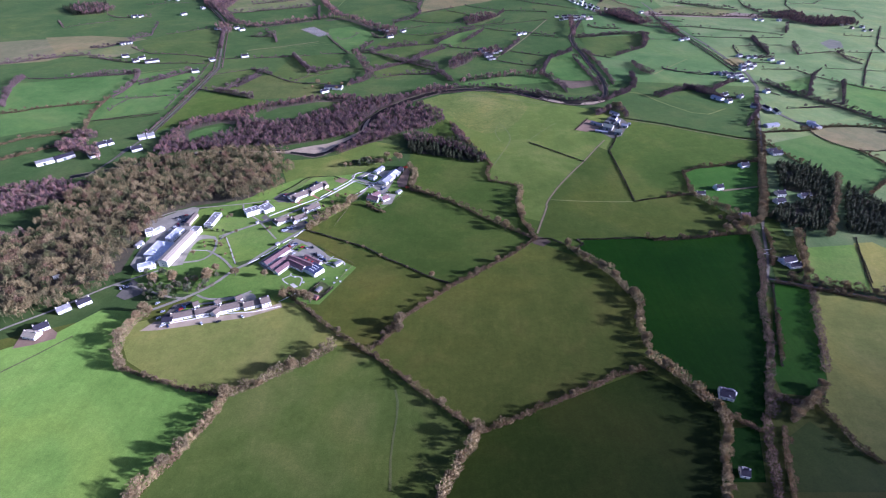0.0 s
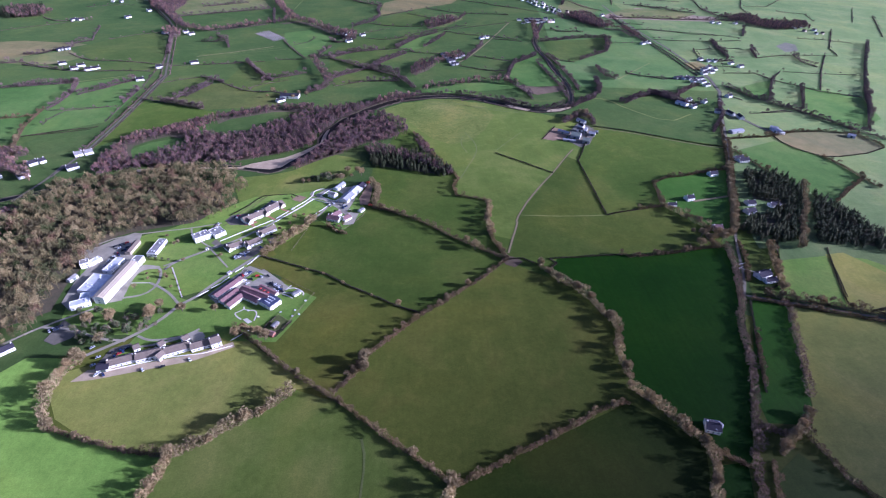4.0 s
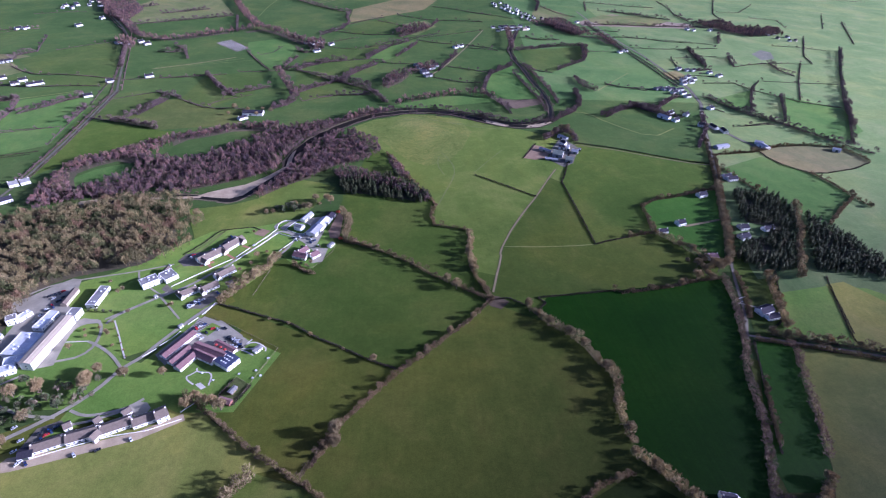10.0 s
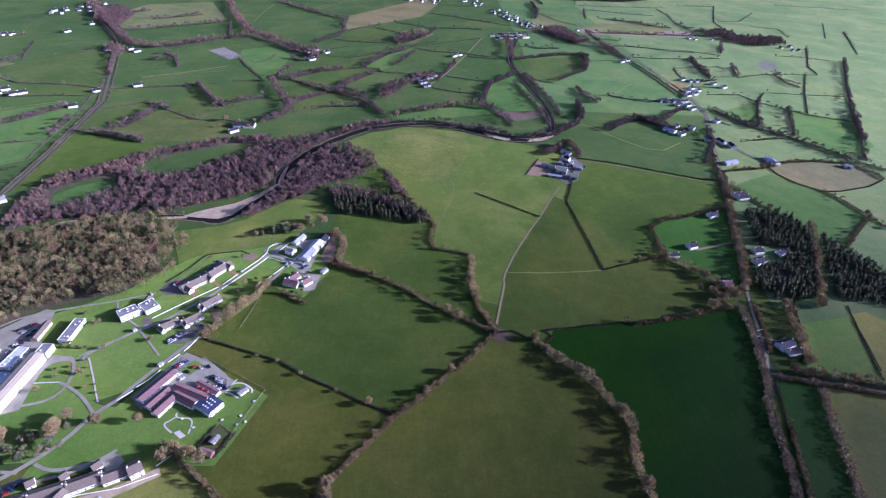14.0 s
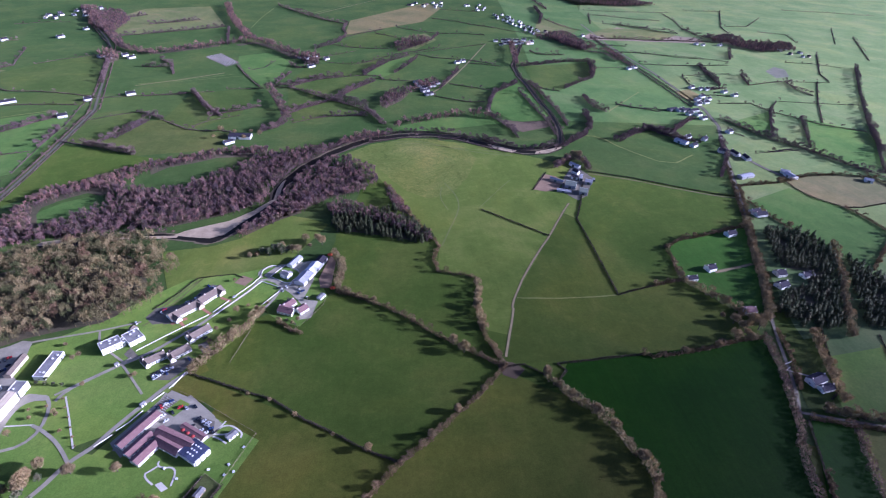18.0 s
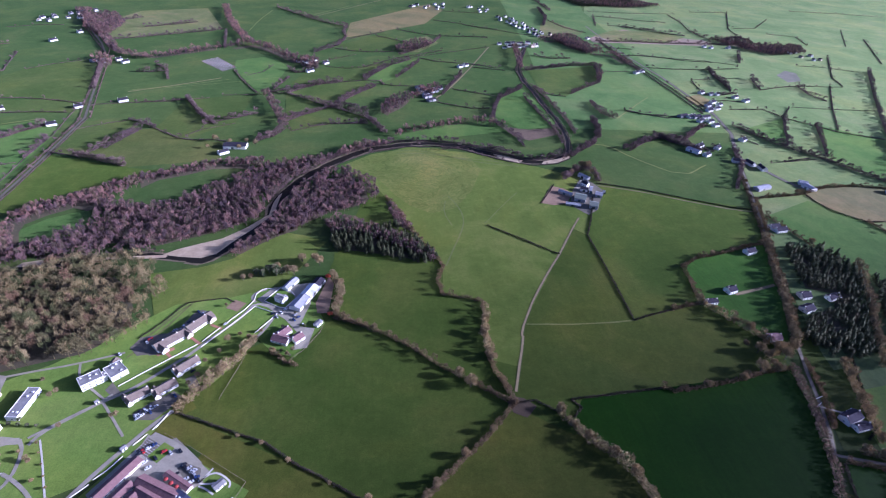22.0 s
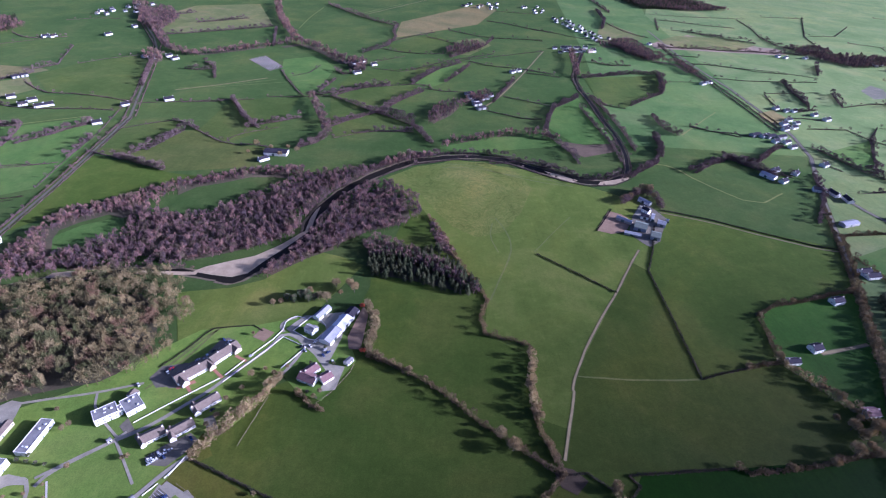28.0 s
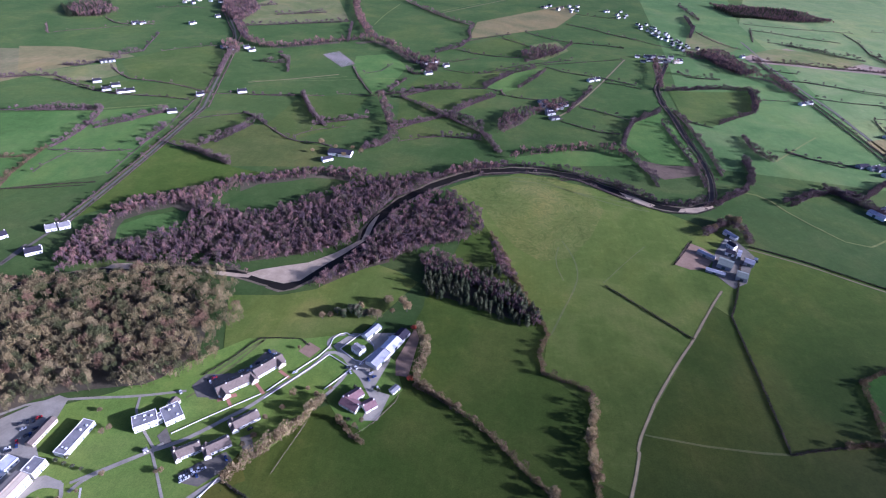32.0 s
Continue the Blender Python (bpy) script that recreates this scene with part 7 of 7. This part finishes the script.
tree(-267.4, 419.1, 0.9, None, 'leafless tree in the hospital garden', "garden trees")
tree(-244.5, 419.6, 0.9, None, 'leafless tree in the hospital garden', "garden trees")
tree(-233.4, 420.8, 0.9, None, 'leafless tree in the hospital garden', "garden trees")
tree(-264.4, 392.0, 0.9, None, 'leafless tree in the hospital garden', "garden trees")
tree(-34.5, 350.9, 1.15, None, 'rounded leafless tree standing in a field hedge', "garden trees")
tree(79.1, 525.4, 1.0, None, 'rounded leafless tree standing in a field hedge', "garden trees")
tree(64.6, 460.9, 1.0, None, 'rounded leafless tree standing in a field hedge', "garden trees")
tree(317.6, 513.0, 0.9, None, 'pale leafless tree at the corner of a crop field', "garden trees")
tree(339.9, 522.1, 0.9, None, 'pale leafless tree at the corner of a crop field', "garden trees")
tree(355.1, 526.5, 0.9, None, 'pale leafless tree at the corner of a crop field', "garden trees")
tree(372.8, 534.7, 0.9, None, 'pale leafless tree at the corner of a crop field', "garden trees")
tree(362.9, 575.1, 0.8, None, 'leafless tree round a farmhouse', "garden trees")
tree(366.1, 554.5, 0.8, None, 'leafless tree round a farmhouse', "garden trees")
tree(372.0, 544.3, 0.8, None, 'leafless tree round a farmhouse', "garden trees")
tree(353.1, 545.4, 0.8, None, 'leafless tree round a farmhouse', "garden trees")
tree(346.9, 555.6, 0.8, None, 'leafless tree round a farmhouse', "garden trees")
tree(-242.0, 483.6, 0.38, None, 'small bare ornamental tree on a mown lawn', "garden trees")
tree(-250.1, 490.5, 0.38, None, 'small bare ornamental tree on a mown lawn', "garden trees")
tree(-199.0, 516.6, 0.38, None, 'small bare ornamental tree on a mown lawn', "garden trees")
tree(-257.6, 480.0, 0.38, None, 'small bare ornamental tree on a mown lawn', "garden trees")
tree(-213.7, 433.6, 0.38, None, 'small bare ornamental tree on a mown lawn', "garden trees")
tree(-74.4, 626.2, 0.35, None, 'dark evergreen shrub round the maroon-roofed house', "garden trees", True)
tree(-64.7, 607.0, 0.35, None, 'dark evergreen shrub round the maroon-roofed house', "garden trees", True)
tree(-83.8, 607.6, 0.35, None, 'dark evergreen shrub round the maroon-roofed house', "garden trees", True)
tree(-89.4, 598.2, 0.35, None, 'dark evergreen shrub round the maroon-roofed house', "garden trees", True)
tree(-73.7, 570.7, 0.35, None, 'dark evergreen shrub round the maroon-roofed house', "garden trees", True)
tree(-81.4, 576.7, 0.35, None, 'dark evergreen shrub round the maroon-roofed house', "garden trees", True)
tree(-85.4, 574.0, 0.35, None, 'dark evergreen shrub round the maroon-roofed house', "garden trees", True)
tree(-257.2, 409.8, 0.8, None, 'dark evergreen tree in the hospital garden', "garden trees", True)
tree(-245.2, 419.8, 0.8, None, 'dark evergreen tree in the hospital garden', "garden trees", True)
tree(-232.3, 414.1, 0.8, None, 'dark evergreen tree in the hospital garden', "garden trees", True)
tree(-266.0, 405.7, 0.8, None, 'dark evergreen tree in the hospital garden', "garden trees", True)
tree(-284.6, 417.9, 0.8, None, 'dark evergreen tree in the hospital garden', "garden trees", True)
tree(-282.2, 430.7, 0.8, None, 'dark evergreen tree in the hospital garden', "garden trees", True)
tree(-226.2, 426.7, 0.8, None, 'dark evergreen tree in the hospital garden', "garden trees", True)
tree(-298.5, 430.5, 0.8, None, 'dark evergreen tree in the hospital garden', "garden trees", True)
tree(-246.1, 401.9, 0.8, None, 'dark evergreen tree in the hospital garden', "garden trees", True)
tree(-235.9, 431.0, 1.05, None, 'rounded tan-twigged tree beside the drive', "garden trees")
tree(-208.5, 431.2, 1.05, None, 'rounded tan-twigged tree beside the drive', "garden trees")
tree(-273.5, 371.7, 1.05, None, 'rounded tan-twigged tree beside the drive', "garden trees")
tree(-277.5, 364.6, 1.05, None, 'rounded tan-twigged tree beside the drive', "garden trees")
tree(-87.3, 576.0, 0.4, None, 'bare garden shrub beside the bungalow', "garden trees")
tree(-75.8, 571.7, 0.4, None, 'bare garden shrub beside the bungalow', "garden trees")
tree(-71.4, 576.9, 0.4, None, 'bare garden shrub beside the bungalow', "garden trees")
sheeted_mound(-47.5, 684.7)
sheeted_mound(-41.7, 624.9)
for p in [(-103.7, 428.6), (-99.2, 422.7), (-96.0, 442.1), (-147.0, 429.4), (-136.4, 420.5), (-116.8, 425.8), (-105.2, 420.6)]:
    play_table(*p)
sunshade(-142.0, 458.9)
sunshade(-137.8, 455.7)
sunshade(-133.5, 452.5)
flat('turning_circle', [(-194.9, 393.2), (-193.7, 400.7), (-188.2, 403.6), (-181.2, 401.8), (-176.9, 396.3), (-178.9, 390.8), (-184.5, 388.7)], 0.324, YARD)
drive(3.6, [(-231, 385), (-215, 388), (-197, 395)])
path(1.3, [(-241, 500), (-230, 480), (-222, 464), (-215, 451)])
drive(3.5, [(-250, 502), (-229, 519), (-214, 530), (-206, 539)])
tree(292.4, 915.6, 0.95, None, 'leafless tree sheltering the farmyard', "garden trees")
tree(303.1, 928.1, 0.95, None, 'leafless tree sheltering the farmyard', "garden trees")
tree(314.9, 934.5, 0.95, None, 'leafless tree sheltering the farmyard', "garden trees")
tree(322.8, 930.7, 0.95, None, 'leafless tree sheltering the farmyard', "garden trees")
tree(325.8, 917.0, 0.95, None, 'leafless tree sheltering the farmyard', "garden trees")
tree(285.0, 911.6, 0.95, None, 'leafless tree sheltering the farmyard', "garden trees")
tree(325.6, 900.7, 0.95, None, 'leafless tree sheltering the farmyard', "garden trees")
tree(278.4, 907.7, 0.95, None, 'leafless tree sheltering the farmyard', "garden trees")
tree(-143.2, 569.1, 0.55, None, 'bare garden tree behind the bungalows', "garden trees")
tree(-129.8, 593.6, 0.55, None, 'bare garden tree behind the bungalows', "garden trees")
tree(-120.6, 600.7, 0.55, None, 'bare garden tree behind the bungalows', "garden trees")
tree(-112.0, 595.3, 0.55, None, 'bare garden tree behind the bungalows', "garden trees")
tree(-103.0, 603.5, 0.55, None, 'bare garden tree behind the bungalows', "garden trees")
tree(-133.8, 579.4, 0.55, None, 'bare garden tree behind the bungalows', "garden trees")
tree(-150.3, 544.7, 0.55, None, 'bare garden tree behind the bungalows', "garden trees")
tree(-145.2, 552.6, 0.55, None, 'bare garden tree behind the bungalows', "garden trees")
graveyard([(-372, 1495), (-346, 1524), (-291, 1446), (-311, 1421)])
path(1.3, [(-152.4, 435.4), (-152.2, 431.4), (-146.7, 429.8), (-141.6, 429.9), (-138.4, 425.7), (-138.6, 419.7), (-138.8, 415.3)])
path(1.3, [(-152.2, 431.4), (-155.7, 428.3), (-159.4, 426.3), (-156.4, 421.7), (-151.0, 417.4)])
path(1.3, [(-120.6, 455.3), (-117.7, 459.5), (-113.7, 462.4), (-108.5, 462.0), (-102.6, 457.7), (-99.3, 454.2), (-99.6, 450.5)])
path(1.3, [(-120.6, 455.3), (-114.4, 454.1), (-109.1, 455.0)])
path(1.3, [(-120.2, 453.3), (-115.2, 451.1), (-108.9, 446.2)])
path(1.3, [(-120.6, 455.3), (-117.0, 460.7), (-113.4, 466.3)])
flat('sand_pit', [(-149.7, 417.3), (-146.1, 419.2), (-140.1, 413.8), (-143.6, 411.5)], 0.33, PALE)
flat('yard', [(-191.6, 453.4), (-162.3, 500.4), (-142.9, 489.7), (-113.7, 462.4), (-123.6, 452.4), (-160.2, 464.7), (-179.8, 440.5)], 0.296, YARD)
flat('forecourt', [(-282.6, 444.2), (-276.7, 496.0), (-270.7, 503.2), (-255.7, 502.9), (-264.1, 498.6), (-271.4, 492.2), (-272.7, 479.1), (-273.1, 464.6), (-269.4, 447.7)], 0.298, YARD)
drive(5.5, [(-253, 499), (-265, 499), (-272, 493), (-274, 481), (-273, 467), (-272, 455), (-272, 448)])
path(1.2, [(-272.9, 474.6), (-262.8, 474.5), (-252.6, 474.3)])
drive(4, [(-253, 474), (-244, 469), (-232, 460), (-223, 451), (-214, 440)])
wall_line([(-242.4, 358.9), (-218.7, 366.6), (-197.6, 372.4), (-173.7, 375.1), (-150.5, 383.6)], 0.6, 'low pale wall in front of the terrace')
hedge('c', [(-128, 403), (-125, 411), (-120, 420)])
hedge('c', [(-116, 394), (-110, 403), (-105, 413)])
tree(-241.3, 496.9, 0.22, None, 'small bare shrub in a row across the lawn', "garden trees")
tree(-236.2, 488.3, 0.22, None, 'small bare shrub in a row across the lawn', "garden trees")
tree(-230.5, 479.1, 0.22, None, 'small bare shrub in a row across the lawn', "garden trees")
tree(-224.7, 469.6, 0.22, None, 'small bare shrub in a row across the lawn', "garden trees")
tree(-219.0, 460.4, 0.22, None, 'small bare shrub in a row across the lawn', "garden trees")
tree(-214.5, 452.7, 0.22, None, 'small bare shrub in a row across the lawn', "garden trees")
tree(-217.7, 1033.8, 0.90, None, 'leafless tree sheltering a lone farmstead', "garden trees")
tree(-199.5, 1011.4, 0.80, None, 'leafless tree sheltering a lone farmstead', "garden trees")
tree(-193.3, 1038.0, 0.90, None, 'leafless tree sheltering a lone farmstead', "garden trees")
tree(-241.8, 1043.9, 0.90, None, 'leafless tree sheltering a lone farmstead', "garden trees")
tree(-246.7, 1016.9, 0.70, None, 'leafless tree sheltering a lone farmstead', "garden trees")
tree(-177.6, 1024.8, 0.70, None, 'leafless tree sheltering a lone farmstead', "garden trees")
flat('car_park', [(-202.1, 580.4), (-211.2, 590.6), (-205.9, 603.2), (-184.0, 607.3), (-175.5, 615.9), (-168.9, 633.1), (-162.7, 638.0), (-152.1, 633.4), (-161.3, 616.5), (-172.2, 601.5), (-178.0, 593.1), (-184.9, 582.5)], 0.314, ASPHALT)
car((-179.5, 610.4), 40, 1)
car((-173.0, 615.6), 130, 0)
car((-169.6, 620.5), 45, 2)
car((-165.1, 635.0), -50, 3)
car((-159.7, 632.3), 40, 1)
car((-199.0, 596.3), 130, 0)
car((-185.6, 595.7), 45, 2)
car((-197.7, 600.7), -50, 3)
hedge('w', [(-208, 602), (-200, 613), (-191, 627), (-184, 641), (-178, 649)])
worn_path(1.6, [(-204, 600), (-197, 611), (-189, 626), (-181, 640), (-175, 647)])
hedge('w', [(-178, 649), (-162, 652), (-144, 654), (-134, 647)])
hedge('t', [(277, 899), (300, 923), (322, 935), (330, 912), (327, 888)])
hedge('w', [(224, 831), (241, 857), (258, 885)])
tree(-113.5, 686.8, 0.90, None, 'dark evergreen tree at the meadow edge', "garden trees", True)
tree(-108.3, 693.1, 1.00, None, 'dark evergreen tree at the meadow edge', "garden trees", True)
tree(-100.7, 688.2, 0.90, None, 'dark evergreen tree at the meadow edge', "garden trees", True)
tree(-120.8, 690.0, 0.80, None, 'dark evergreen tree at the meadow edge', "garden trees", True)
tree(-126.1, 685.4, 0.70, None, 'leafless brown tree at the meadow edge', "garden trees")
tree(-101.1, 700.6, 0.90, None, 'leafless brown tree at the meadow edge', "garden trees")
tree(-93.0, 693.2, 0.80, None, 'dark evergreen tree at the meadow edge', "garden trees", True)
tree(-132.9, 682.2, 0.60, None, 'leafless brown tree at the meadow edge', "garden trees")
tree(-76.4, 712.0, 0.80, None, 'leafless brown tree at the meadow edge', "garden trees")
tree(-70.5, 699.9, 0.70, None, 'leafless brown tree at the meadow edge', "garden trees")
flat('muddy_gateway', [(106.2, 507.7), (114.1, 511.7), (120.7, 509.9), (129.5, 500.9), (119.0, 490.5), (109.1, 496.1)], 0.25, G["ploughed"])
